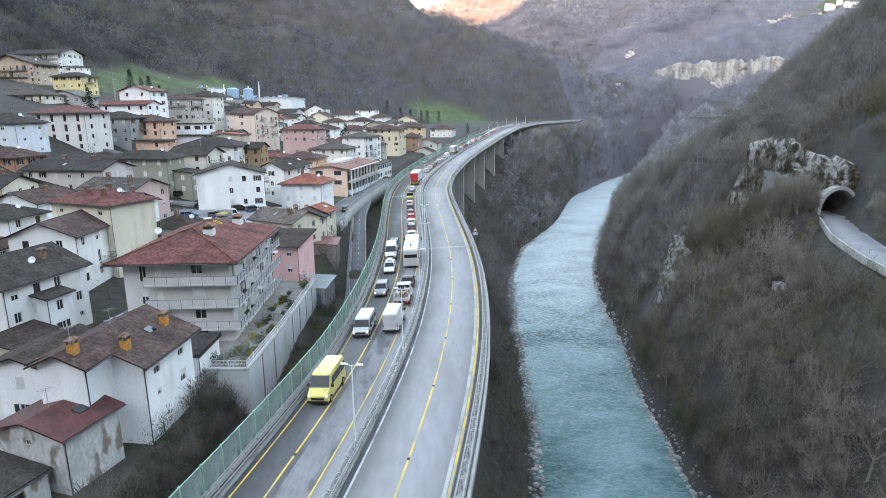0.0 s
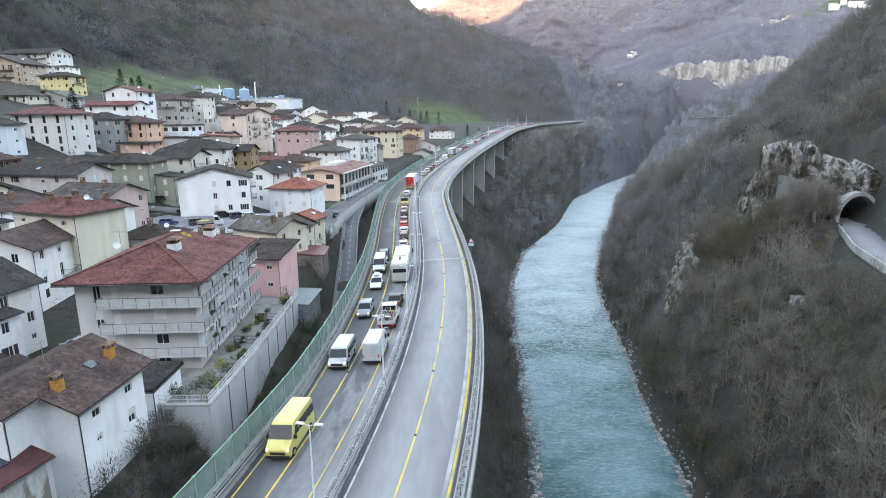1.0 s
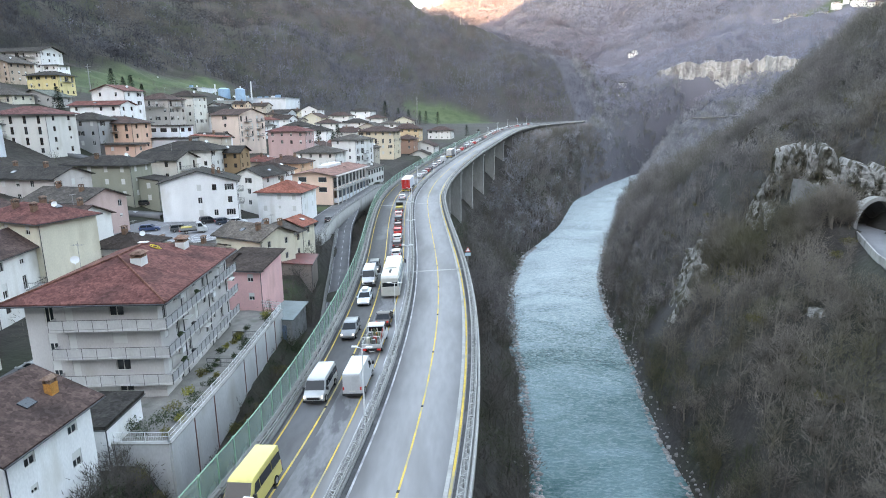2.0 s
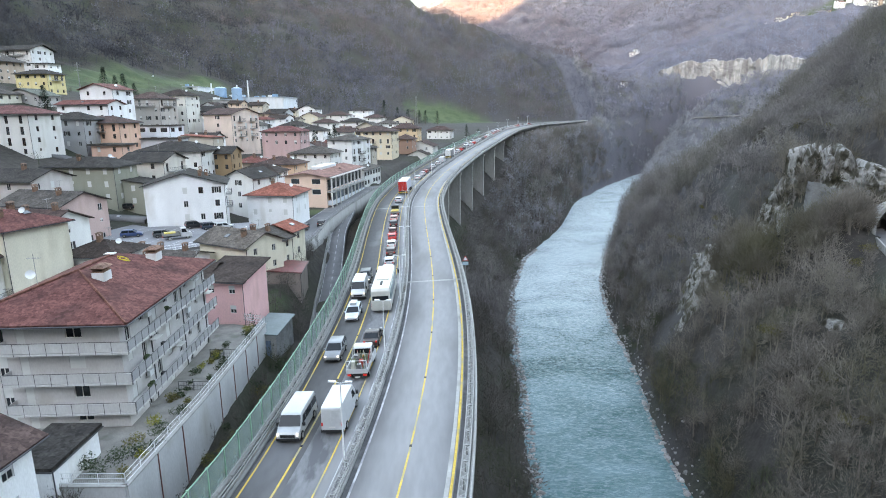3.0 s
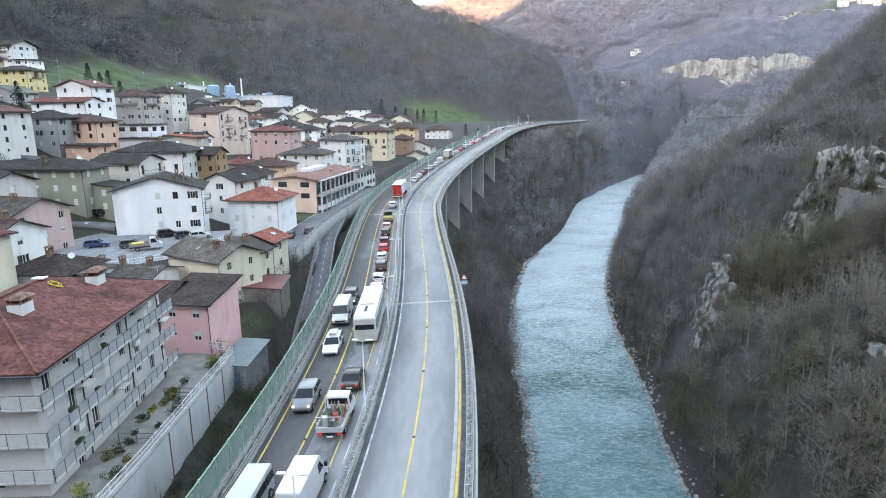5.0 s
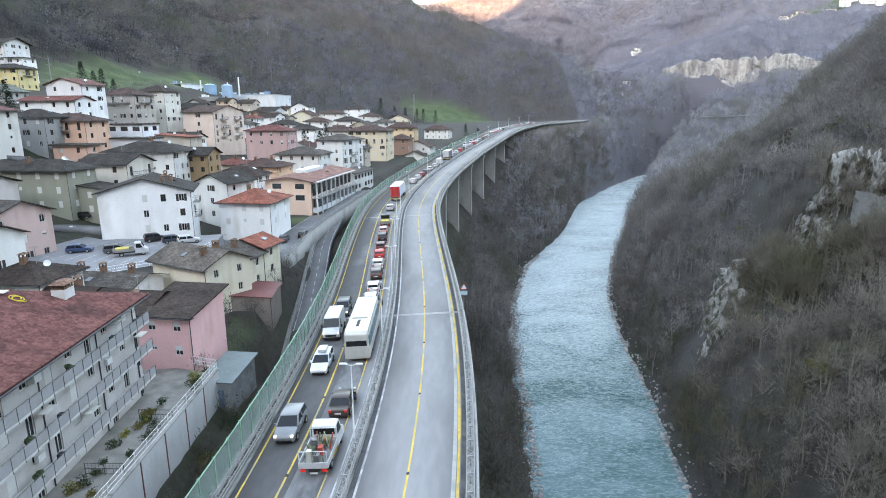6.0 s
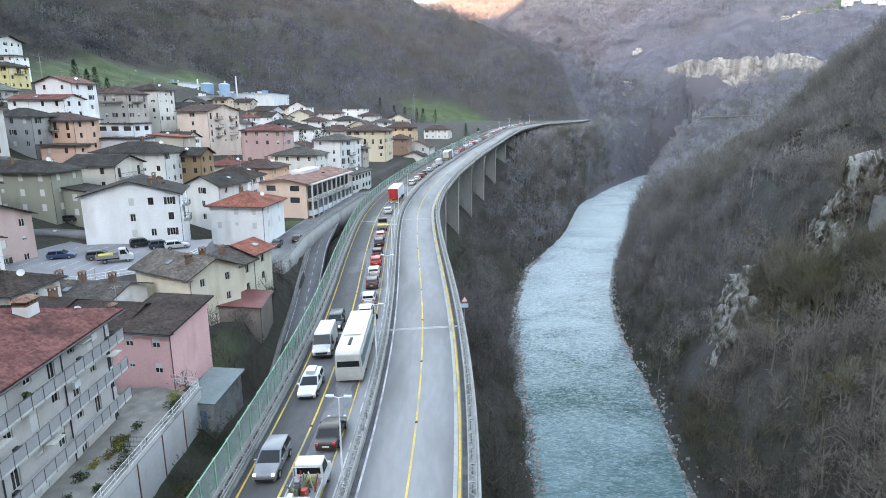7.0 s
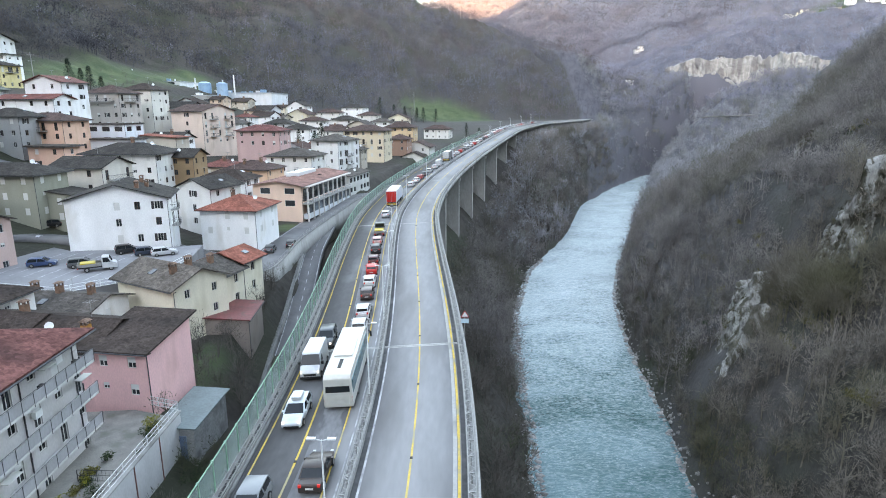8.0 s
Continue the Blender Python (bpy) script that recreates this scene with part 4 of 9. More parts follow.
def house(x, y, ze, w, d, rot, roof, roof_rgb, wall_rgb, label, base=None, pitch=0.42, over=0.7, front=None, right=None, left=0, style="mixed", floors=9,
          chimneys=(), balconies=(), name="house", seed=1, win=(1.0, 1.35), chim=CHIM, roof_mat=None, wall_mat=None, blank=0.0, group="houses of the town"):
    """A house whose corner between its two seen faces stands at x, y; it reaches w back along its front and d along its side."""
    rnd = random.Random(seed * 7 + int(x * 3) + int(y * 5))
    r = radians(rot)
    cx = [x, x - w * math.cos(r), x - w * math.cos(r) - d * math.sin(r), x - d * math.sin(r)]
    cy = [y, y - w * math.sin(r), y - w * math.sin(r) + d * math.cos(r), y + d * math.cos(r)]
    gs = [ground_at(a, b) for a, b in zip(cx, cy)]
    z0 = (min(gs) if base is None else min(base, min(gs))) - 0.4
    shown = max(gs[0], sum(gs) / 4 - 1) if base is None else base
    t = thing(name, pose(x, y, z0, 0, 0, rot), label, "house", group)
    H = ze - z0
    floor_h = 2.95
    nf = min(floors, max(1, int((ze - shown - 0.2) / floor_h + 0.35)))
    sides = {"front": (Vector((-w, 0, 0)), Vector((1, 0, 0)), Vector((0, -1, 0)), w, front, 0), "right": (Vector((0, 0, 0)), Vector((0, 1, 0)), Vector((1, 0, 0)), d, right, 90),
             "back": (Vector((0, d, 0)), Vector((-1, 0, 0)), Vector((0, 1, 0)), w, 0, 180), "left": (Vector((-w, d, 0)), Vector((0, -1, 0)), Vector((-1, 0, 0)), d, left, 270)}
    bm = bmesh.new()
    todo = []
    for key, (o, u, n, L, cnt, turn) in sides.items():
        cnt = max(1, round(L / 3.6)) if cnt is None else cnt
        rects = []
        for f in range(nf):
            top = H - 0.55 - f * floor_h
            for c in range(cnt):
                if (rnd.random() < 0.1 and cnt > 2) or (key == "front" and (c + 0.5) / cnt < blank):
                    continue
                ww, hh = win
                tall = any(bf == f and bs == key for bs, bf, *_ in balconies)
                if tall:
                    hh = 2.1
                if f and rnd.random() < 0.12:
                    ww, hh = 0.7, 0.7
                zc = top - hh if not tall else top - 2.15
                xc = L * (c + 0.5) / cnt
                if zc < shown - z0 + 0.25 or xc - ww / 2 < 0.3 or xc + ww / 2 > L - 0.3:
                    continue
                rects.append((xc - ww / 2, zc, ww, hh))
                st = style
                if style == "mixed":
                    st = rnd.choice(["plain", "plain", "blind", "half", "brown", "shutters"])
                todo.append((o + u * xc + Vector((0, 0, zc)), turn, ww, hh, st))
        facade(bm, o, u, n, L, H, rects)
    top = [bm.verts.new(p) for p in ((-w, 0, H), (0, 0, H), (0, d, H), (-w, d, H))]
    bm.faces.new(top)
    rb, rise = roof_mesh(roof, w, d, H, pitch, over)
    if roof in ("gx", "gy"):
        hz = pitch * ((d if roof == "gx" else w) / 2 + over) - over * pitch * 0.6 - 0.02
        for e in (0, 1):
            if roof == "gx":
                q = -w if e else 0.0
                pts = [(q, 0, H), (q, d, H), (q, d / 2, H + hz)]
            else:
                q = d if e else 0.0
                pts = [(-w, q, H), (0, q, H), (-w / 2, q, H + hz)]
            bm.faces.new([bm.verts.new(p) for p in pts])
    if roof == "shed":
        hz = pitch * w
        for q in (0.0, d):
            bm.faces.new([bm.verts.new(p) for p in ((-w, q, H), (0, q, H), (-w, q, H + hz))])
        bm.faces.new([bm.verts.new(p) for p in ((-w, 0, H), (-w, d, H), (-w, d, H + hz), (-w, 0, H + hz))])
    if roof == "shedy":
        hz = pitch * d
        for q in (0.0, -w):
            bm.faces.new([bm.verts.new(p) for p in ((q, 0, H), (q, d, H), (q, d, H + hz))])
        bm.faces.new([bm.verts.new(p) for p in ((-w, d, H), (0, d, H), (0, d, H + hz), (-w, d, H + hz))])
    bmesh.ops.recalc_face_normals(bm, faces=bm.faces)
    part("wall", bm, wall_mat or plaster(wall_rgb), t)
    ro = part("roof", rb, roof_mat or tiles(roof_rgb), t)
    # gutters along the eaves and a downpipe at the seen corner
    bm = bmesh.new()
    zg = H - over * pitch * 0.6 if roof not in ("flat", "shed", "shedy") else H
    if roof in ("hip", "gx", "flat", "shedy"):
        bar(bm, (-w - over, -over - 0.06, zg), (over, -over - 0.06, zg), 0.07, 6)
    if roof in ("hip", "gy", "flat", "shed"):
        bar(bm, (over + 0.06, -over, zg), (over + 0.06, d + over, zg), 0.07, 6)
    bar(bm, (0.06, 0.1, 0.2), (0.06, 0.1, zg - 0.3), 0.05, 6)
    bar(bm, (0.06, 0.1, zg - 0.3), (over + 0.02, 0.0, zg), 0.05, 6)
    part("gutter", bm, STEEL_D, t)
    for p, turn, ww, hh, st in todo:
        add_window(t, Matrix.Translation(p) @ pose(0, 0, 0, 0, 0, turn), ww, hh, st)
    for px, py, *rest in chimneys:
        if roof == "gy":
            zr = H + pitch * (min(-px, w + px) + over) * 0.9
        elif roof == "gx":
            zr = H + pitch * (min(py, d - py) + over) * 0.9
        elif roof == "hip":
            zr = H + pitch * (min(py, d - py, -px, w + px) + over * 0.4)
        else:
            zr = H + 0.3
        chimney(t, px, py, zr, rest[0] if rest else chim)
    hr = min(d, w) / 2
    if roof in ("gx", "gy", "hip") and y < 300:
        if rnd.random() < 0.75:
            ax, ay = (-w * 0.35, d * 0.5) if roof != "gy" else (-w * 0.5, d * 0.4)
            zt = H + pitch * hr
            bm = bmesh.new()
            bar(bm, (ax, ay, zt - 1.0), (ax, ay, zt + 2.2), 0.03, 5)
            for q in range(4):
                bar(bm, (ax - 0.5, ay - 0.45 + 0.3 * q, zt + 2.1), (ax + 0.5, ay - 0.45 + 0.3 * q, zt + 2.1), 0.014, 3)
            bar(bm, (ax, ay - 0.5, zt + 2.1), (ax, ay + 0.6, zt + 2.1), 0.018, 3)
            part("aerial", bm, STEEL, t)
        if rnd.random() < 0.6:
            if roof == "gx":
                dish(t, (-w * 0.7, d * 0.25, H + pitch * d * 0.25 + 0.7))
            else:
                dish(t, (-w * 0.22, d * 0.55, H + pitch * w * 0.22 + 0.7))
        if rnd.random() < 0.5:
            q = 0.22
            sx = -w * 0.55 if roof == "gx" else -w * q
            sy = d * q if roof == "gx" else d * 0.6
            zs_ = H + pitch * ((d if roof == "gx" else w) * q + over * 0.4) + 0.2
            tilt = pose(sx, sy, zs_, math.degrees(math.atan(pitch)), 0, 0) if roof == "gx" else pose(sx, sy, zs_, 0, math.degrees(math.atan(pitch)), 0)
            bm = bmesh.new()
            box(bm, -0.45, 0.45, -0.55, 0.55, -0.05, 0.07, tilt)
            bevel(bm, 0.02)
            part("skylight", bm, GLASS_D, t)
    for bs, bf, frac, bw in balconies:
        o, u, n, L, _, turn = sides[bs]
        zc = H - 0.55 - bf * floor_h - 2.2
        if zc > shown - z0 + 1:
            balcony(t, Matrix.Translation(o + u * L * frac + Vector((0, 0, zc))) @ pose(0, 0, 0, 0, 0, turn), min(bw, L))
    return t


BROWN, DKBROWN, GREY, DKGREY, RED, TERRA, MAROON = (0.082, 0.057, 0.047), (0.052, 0.039, 0.034), (0.088, 0.077, 0.069), (0.05, 0.045, 0.041), (0.17, 0.068, 0.058), (0.25, 0.088, 0.064), (0.12, 0.042, 0.04)
WHITE, OFFW, CREAM, PALEG, PINK, SALMON, OLIVE, STONEG, YELLOW, BEIGE = (0.8, 0.8, 0.8), (0.64, 0.63, 0.61), (0.62, 0.57, 0.46), (0.5, 0.52, 0.54), (0.7, 0.41, 0.4), (0.7, 0.5, 0.4), (0.27, 0.27, 0.22), (0.32, 0.32, 0.32), (0.62, 0.5, 0.22), (0.45, 0.4, 0.34)


def apartment_block():
    """The four-storey grey block with balconies that wrap round two sides and a red hipped roof."""
    x, y, rot, w, d, z0, ze = -26.85, 77.0, 2.5, 13.5, 21.2, -6.2, 7.0
    t = thing("apartment_block", pose(x, y, z0, 0, 0, rot), "grey four-storey apartment block with long balconies and red tiled roof", "apartment building")
    H = ze - z0
    decks = [H - 2.75, H - 5.8, H - 8.85]
    WALLG = plaster((0.47, 0.45, 0.44))
    SLAB = plaster((0.5, 0.49, 0.48))
    bm = bmesh.new()
    todo = []
    for key, o, u, n, L, turn in (("front", Vector((-w, 0, 0)), Vector((1, 0, 0)), Vector((0, -1, 0)), w, 0), ("right", Vector((0, 0, 0)), Vector((0, 1, 0)), Vector((1, 0, 0)), d, 90),
                                  ("back", Vector((0, d, 0)), Vector((-1, 0, 0)), Vector((0, 1, 0)), w, 180), ("left", Vector((-w, d, 0)), Vector((0, -1, 0)), Vector((-1, 0, 0)), d, 270)):
        rects = []
        if key == "front":
            for f, dz in enumerate(decks + [1.9]):
                for xc, ww, hh, lift, st in ((2.4, 0.9, 2.2, 0.05, "half" if f else "plain"), (4.4, 0.8, 2.2, 0.05, "blind"), (9.3, 1.5, 1.25, 1.0, "blind" if f == 1 else "plain")):
                    rects.append((xc - ww / 2, dz + lift, ww, hh))
                    todo.append((o + u * xc + Vector((0, 0, dz + lift)), turn, ww, hh, st))
        if key == "right":
            rr = random.Random(4)
            for f, dz in enumerate(decks + [1.9]):
                for c in range(8):
                    xc = 1.6 + c * 2.9
                    door = (c + f) % 2 == 0
                    ww, hh, lift = (0.95, 2.2, 0.05) if door else (0.95, 1.2, 1.0)
                    st = rr.choice(["blind", "plain", "half", "plain"])
                    rects.append((xc - ww / 2, dz + lift, ww, hh))
                    todo.append((o + u * xc + Vector((0, 0, dz + lift)), turn, ww, hh, st))
        facade(bm, o, u, n, L, H, rects)
    bm.faces.new([bm.verts.new(p) for p in ((-w, 0, H), (0, 0, H), (0, d, H), (-w, d, H))])
    part("wall", bm, WALLG, t)
    for p, turn, ww, hh, st in todo:
        add_window(t, Matrix.Translation(p) @ pose(0, 0, 0, 0, 0, turn), ww, hh, st)
    rb, rise = roof_mesh("hip", w, d, H + 0.25, 0.36, 1.55, 0.2)
    part("roof", rb, tiles((0.15, 0.062, 0.055)), t)
    # tile caps on the two near hips
    bm = bmesh.new()
    half = (w + 3.1) / 2
    zb = H + 0.25 - 1.55 * 0.36 * 0.6 + 0.24
    for a, b in (((1.55, -1.55, zb), (-w / 2, -1.55 + half, zb + 0.36 * half)), ((-w - 1.55, -1.55, zb), (-w / 2, -1.55 + half, zb + 0.36 * half)), ((-w / 2, -1.55 + half, zb + 0.36 * half), (-w / 2, d + 1.55 - half, zb + 0.36 * half))):
        bar(bm, a, b, 0.13, 6)
    part("ridge_tiles", bm, tiles((0.2, 0.09, 0.07)), t, "lighter red ridge tiles")
    bm = bmesh.new()
    box(bm, -w - 1.5, 1.5, -1.5, d + 1.5, H - 0.12, H + 0.06)
    part("soffit", bm, FRAME_W, t, "white painted eaves board")
    bm = bmesh.new()
    z = H - 0.1
    bar(bm, (-w - 1.6, -1.62, z), (1.62, -1.62, z), 0.09, 6)
    bar(bm, (1.62, -1.62, z), (1.62, d + 1.6, z), 0.09, 6)
    for yy in (6.0, 14.5, 21.5):
        bar(bm, (0.08, yy, 0.3), (0.08, yy, H - 0.2), 0.06, 6)
    part("gutter", bm, STEEL_D, t)
    for dz in decks:
        bm = bmesh.new()
        box(bm, -w + 3.0, 1.35, -1.35, 0.0, dz - 0.2, dz)
        box(bm, 0.0, 1.35, 0.0, d + 1.2, dz - 0.2, dz)
        bevel(bm, 0.02)
        b = part("balcony", bm, SLAB, t)
        bm = bmesh.new()
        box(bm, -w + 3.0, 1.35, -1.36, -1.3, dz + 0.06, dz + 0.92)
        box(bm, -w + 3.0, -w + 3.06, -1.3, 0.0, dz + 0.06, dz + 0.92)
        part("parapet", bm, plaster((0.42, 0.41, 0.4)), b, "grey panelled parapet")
        # the side run takes a darker grey than the front run
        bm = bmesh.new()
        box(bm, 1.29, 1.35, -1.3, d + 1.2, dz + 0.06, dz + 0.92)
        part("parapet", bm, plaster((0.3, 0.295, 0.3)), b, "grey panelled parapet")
        bm = bmesh.new()
        bar(bm, (-w + 3.0, -1.33, dz + 1.02), (1.33, -1.33, dz + 1.02), 0.03)
        bar(bm, (1.33, -1.33, dz + 1.02), (1.33, d + 1.2, dz + 1.02), 0.03)
        for k in range(9):
            xx = -w + 3.0 + k * (w - 1.65) / 8
            bar(bm, (xx, -1.38, dz - 0.2), (xx, -1.38, dz + 1.02), 0.025)
        for k in range(18):
            yy = -1.3 + k * (d + 2.5) / 17
            bar(bm, (1.38, yy, dz - 0.2), (1.38, yy, dz + 1.02), 0.025)
        part("railing", bm, STEEL_D, b)
    for cx, cy in ((-4.4, 6.6), (-3.4, 16.5)):
        zz = H + 0.2 + 0.36 * (-cx + 1.0)
        bm = bmesh.new()
        box(bm, cx - 0.6, cx + 0.6, cy - 0.8, cy + 0.8, zz - 0.8, zz + 0.85)
        c = part("chimney", bm, plaster((0.62, 0.62, 0.62)), t, "white rendered chimney")
        bm = bmesh.new()
        for k in range(4):
            for s in (-0.55, 0.45):
                box(bm, cx + s, cx + s + 0.1, cy - 0.7 + k * 0.44, cy - 0.6 + k * 0.44, zz + 0.85, zz + 1.25)
        box(bm, cx - 0.6, cx + 0.6, cy - 0.8, cy + 0.8, zz + 0.85, zz + 0.95)
        box(bm, cx - 0.6, cx + 0.6, cy - 0.8, cy + 0.8, zz + 1.2, zz + 1.32)
        part("brick_crown", bm, CHIM, c, "open brick crown")
        bm = bmesh.new()
        lo = [bm.verts.new((cx + a * 0.8, cy + b * 1.0, zz + 1.32)) for a, b in ((-1, -1), (1, -1), (1, 1), (-1, 1))]
        hi = [bm.verts.new((cx + a * 0.3, cy + b * 0.6, zz + 1.6)) for a, b in ((-1, -1), (1, -1), (1, 1), (-1, 1))]
        for k in range(4):
            bm.faces.new((lo[k], lo[(k + 1) % 4], hi[(k + 1) % 4], hi[k]))
        bm.faces.new(hi)
        bm.faces.new(lo[::-1])
        part("cap", bm, tiles((0.22, 0.13, 0.1)), c)
    bm = bmesh.new()
    cyl(bm, (-10.6, 6.0, H + 0.2 + 0.36 * 4.6), 0.03, 3.2, sides=6)
    a = part("aerial", bm, STEEL, t)
    bm = bmesh.new()
    for k in range(5):
        bar(bm, (-11.2 + 0.3 * k, 5.6, H + 4.6), (-11.2 + 0.3 * k, 6.4, H + 4.6), 0.015, 3)
    bar(bm, (-11.3, 6.0, H + 4.6), (-9.9, 6.0, H + 4.6), 0.015, 3)
    part("aerial_array", bm, STEEL, a)
    dish(t, (-10.9, 5.6, H + 3.0))
    bm = bmesh.new()
    box(bm, -7.4, -6.3, 13.0, 13.8, H + 3.2, H + 3.3)
    ob = part("skylight", bm, FRAME_W, t, "pale open roof hatch")
    r = random.Random(8)
    for k in range(16):
        dz = decks[k % 3]
        yy = r.uniform(0.5, d)
        bm = bmesh.new()
        kind = k % 4
        if kind == 0:
            box(bm, 0.05, 0.4, yy, yy + 0.85, dz + 1.1, dz + 1.7)
            bevel(bm, 0.03)
            part("air_conditioner", bm, WHITE_METAL, t)
        elif kind == 1:
            box(bm, 0.5, 1.2, yy, yy + 1.6, dz + 1.85, dz + 1.92)
            part("awning", bm, FRAME_W, t)
        elif kind == 2:
            bmesh.ops.create_icosphere(bm, subdivisions=2, radius=0.35, matrix=Matrix.Translation((1.0, yy, dz + 0.75)))
            for v in bm.verts:
                v.co += Vector((r.uniform(-0.12, 0.12), r.uniform(-0.12, 0.12), r.uniform(-0.15, 0.2)))
            part("potted_plant", bm, IVY, t)
        else:
            box(bm, 0.7, 1.15, yy, yy + 0.5, dz, dz + 0.8)
            bevel(bm, 0.05)
            part("storage_box", bm, TRIM, t)
    bm = bmesh.new()
    prev = None
    for k in range(26):
        a = k * 0.5
        p = Vector((-5.6 + 0.5 * math.cos(a) + 0.02 * k, 13.2 + 0.45 * math.sin(a), H + 0.55 + 0.36 * (5.6 + 1.0) + 0.01 * k))
        p.z = H + 0.42 + 0.36 * (-p.x + 1.0)
        if prev:
            bar(bm, prev, p, 0.05, 4)
        prev = p
    part("coiled_hose", bm, shader("yellow_hose", (0.55, 0.4, 0.04), 0.6, var=0.1), t, "coiled yellow hose on the roof")
    return t


apartment_block()

# the houses nearest to the viaduct
house(-25.1, 105.3, 2.3, 6.4, 7.8, -9, "shedy", DKBROWN, PINK, "pink three-storey house with dark brown tiled lean-to roof", base=-4.2, pitch=0.17, over=0.65, front=2, right=0, style="half", win=(0.95, 1.2), seed=2)
house(-31.4, 106.3, 2.0, 9.0, 9.6, -9, "gx", DKBROWN, PINK, "pink row house with mossy dark brown gable roof", base=-4.2, pitch=0.34, over=0.65, front=3, right=0, style="plain", win=(0.95, 1.2), chimneys=((-2.0, 2.5, CHIM_O),), seed=2)
house(-40.4, 107.8, 2.2, 13.5, 9, -12, "gx", DKBROWN, (0.5, 0.3, 0.28), "low row house with mossy dark brown roof", base=-4, pitch=0.36, front=4, right=2, chimneys=((-3, 5), (-10, 3)), seed=3)
house(-39.0, 118.5, 1.6, 13, 8, -8, "gx", GREY, OFFW, "low grey-roofed outbuilding beside the car park", base=-2, pitch=0.3, front=0, right=1, chimneys=((-2, 4), (-6.5, 4), (-10, 4)), seed=4)
house(-27.6, 54.9, 2.5, 10.4, 9.0, -5, "gy", (0.085, 0.056, 0.05), WHITE, "white house with brown tiled gable roof and orange chimneys", base=-4.9, pitch=0.44, over=0.85, front=0, right=2, style="half", chimneys=((-2.0, 0.9, CHIM_O), (-2.0, 7.6, CHIM_O)), seed=5, floors=3, win=(1.05, 1.4))
house(-30.9, 51.4, 3.85, 4.4, 4.2, -5, "gy", (0.085, 0.056, 0.05), WHITE, "white front wing under a brown tiled roof", base=-4.9, pitch=0.44, over=0.7, front=0, right=0, chimneys=((-1.4, 0.9, CHIM_O),), seed=58)
house(-27.2, 65.9, -1.5, 3.9, 6.4, 0, "flat", DKGREY, WHITE, "low white annexe with flat dark felt roof", base=-4.4, over=0.3, front=1, right=0, win=(0.6, 0.6), seed=59)
house(-30.6, 46.9, -0.6, 7.4, 6.0, -14, "gy", MAROON, (0.4, 0.38, 0.36), "weathered outhouse with dark red corrugated roof", base=-8, pitch=0.27, over=0.45, front=1, right=0, win=(0.6, 0.5), wall_mat=PEELING, seed=6, roof_mat=shader("maroon_corrugated", (0.1, 0.036, 0.034), 0.6, var=0.3, scale=0.5, fine=3, bump=0.3, stain=(0.055, 0.025, 0.025), stain_scale=0.7))
house(-33.6, 41.6, -3.2, 9.0, 5.2, -17, "shed", DKGREY, STONEG, "grey stone outhouse with flat dark roof", base=-8, pitch=0.1, over=0.3, front=2, right=1, style="brown", wall_mat=PEELING, seed=7)
house(-37.0, 57.0, 0.6, 9, 8.5, -6, "gy", DKBROWN, WHITE, "white gabled house with dark brown roof", base=-5, pitch=0.34, front=1, right=1, seed=8)
house(-52.6, 71.5, 5.0, 11.5, 12.6, -13, "gy", DKGREY, OFFW, "off-white four-storey house with black tiled roof", base=-5, pitch=0.45, right=4, front=2, style="mixed", chimneys=((-3, 9),), seed=9)
house(-49.6, 74.6, 2.6, 4.2, 4.0, -13, "shed", DKGREY, WHITE, "white projecting wing with a lean-to dark roof", base=-5, pitch=0.18, over=0.35, right=1, front=1, seed=10)
house(-45.5, 66.2, -1.6, 7.5, 6.5, -13, "shed", DKBROWN, BEIGE, "low shed with mossy brown roof", base=-5.5, pitch=0.18, over=0.4, right=1, front=1, seed=11)
house(-56.6, 93.2, 7.0, 10.0, 13.5, 4, "gy", BROWN, OFFW, "pale three-storey house with brown gable roof", base=-4, pitch=0.42, front=2, right=3, seed=12, balconies=(("right", 1, 0.6, 3.2),))
house(-56.2, 103.0, 10.4, 14.5, 9.4, -22, "hip", (0.15, 0.07, 0.06), CREAM, "cream four-storey house with red-brown hip roof", base=-2, pitch=0.38, front=3, right=0, style="half", chimneys=((-4, 2.5), (-9, 3), (-7, 6)), seed=13)
house(-46.5, 111.8, 4.6, 9.0, 8.0, -6, "hip", DKBROWN, OFFW, "small house with mossy black tiled roof", base=-2, pitch=0.4, front=1, right=1, win=(0.8, 0.8), chimneys=((-4.5, 3.5),), seed=14)
house(-63.5, 122.0, 7.2, 10.0, 10.0, -10, "gx", BROWN, OFFW, "white-grey house with brown tiled gable roof", base=-1, pitch=0.4, front=1, right=1, chimneys=((-2, 5), (-7, 4)), seed=15)
house(-67.5, 132.5, 9.0, 15.0, 11.0, -16, "gx", GREY, (0.5, 0.36, 0.33), "long grey-roofed house with pale pink wall", base=0, pitch=0.38, chimneys=((-4, 4), (-11, 5)), seed=16)
house(-79.0, 118.0, 8.6, 10.0, 11.0, -8, "gy", BROWN, WHITE, "white gabled house with brown roof", base=-1, pitch=0.4, front=2, right=2, chimneys=((-3, 6),), seed=17)
house(-70.0, 90.0, 5.0, 11.0, 9.5, -8, "hip", BROWN, CREAM, "cream three-storey house with brown hip roof", base=-2, front=3, right=3, seed=18)
house(-93.0, 128.0, 10.4, 13.0, 10.0, -8, "gx", DKGREY, CREAM, "cream rendered house with dark grey roof", base=3, seed=19, chimneys=((-4, 5),))
house(-81.4, 146.0, 12.4, 22.0, 11.0, -10, "gx", DKGREY, (0.48, 0.44, 0.42), "long low house with dark grey slate roof", base=4, pitch=0.34, seed=20, chimneys=((-6, 5), (-15, 6)))
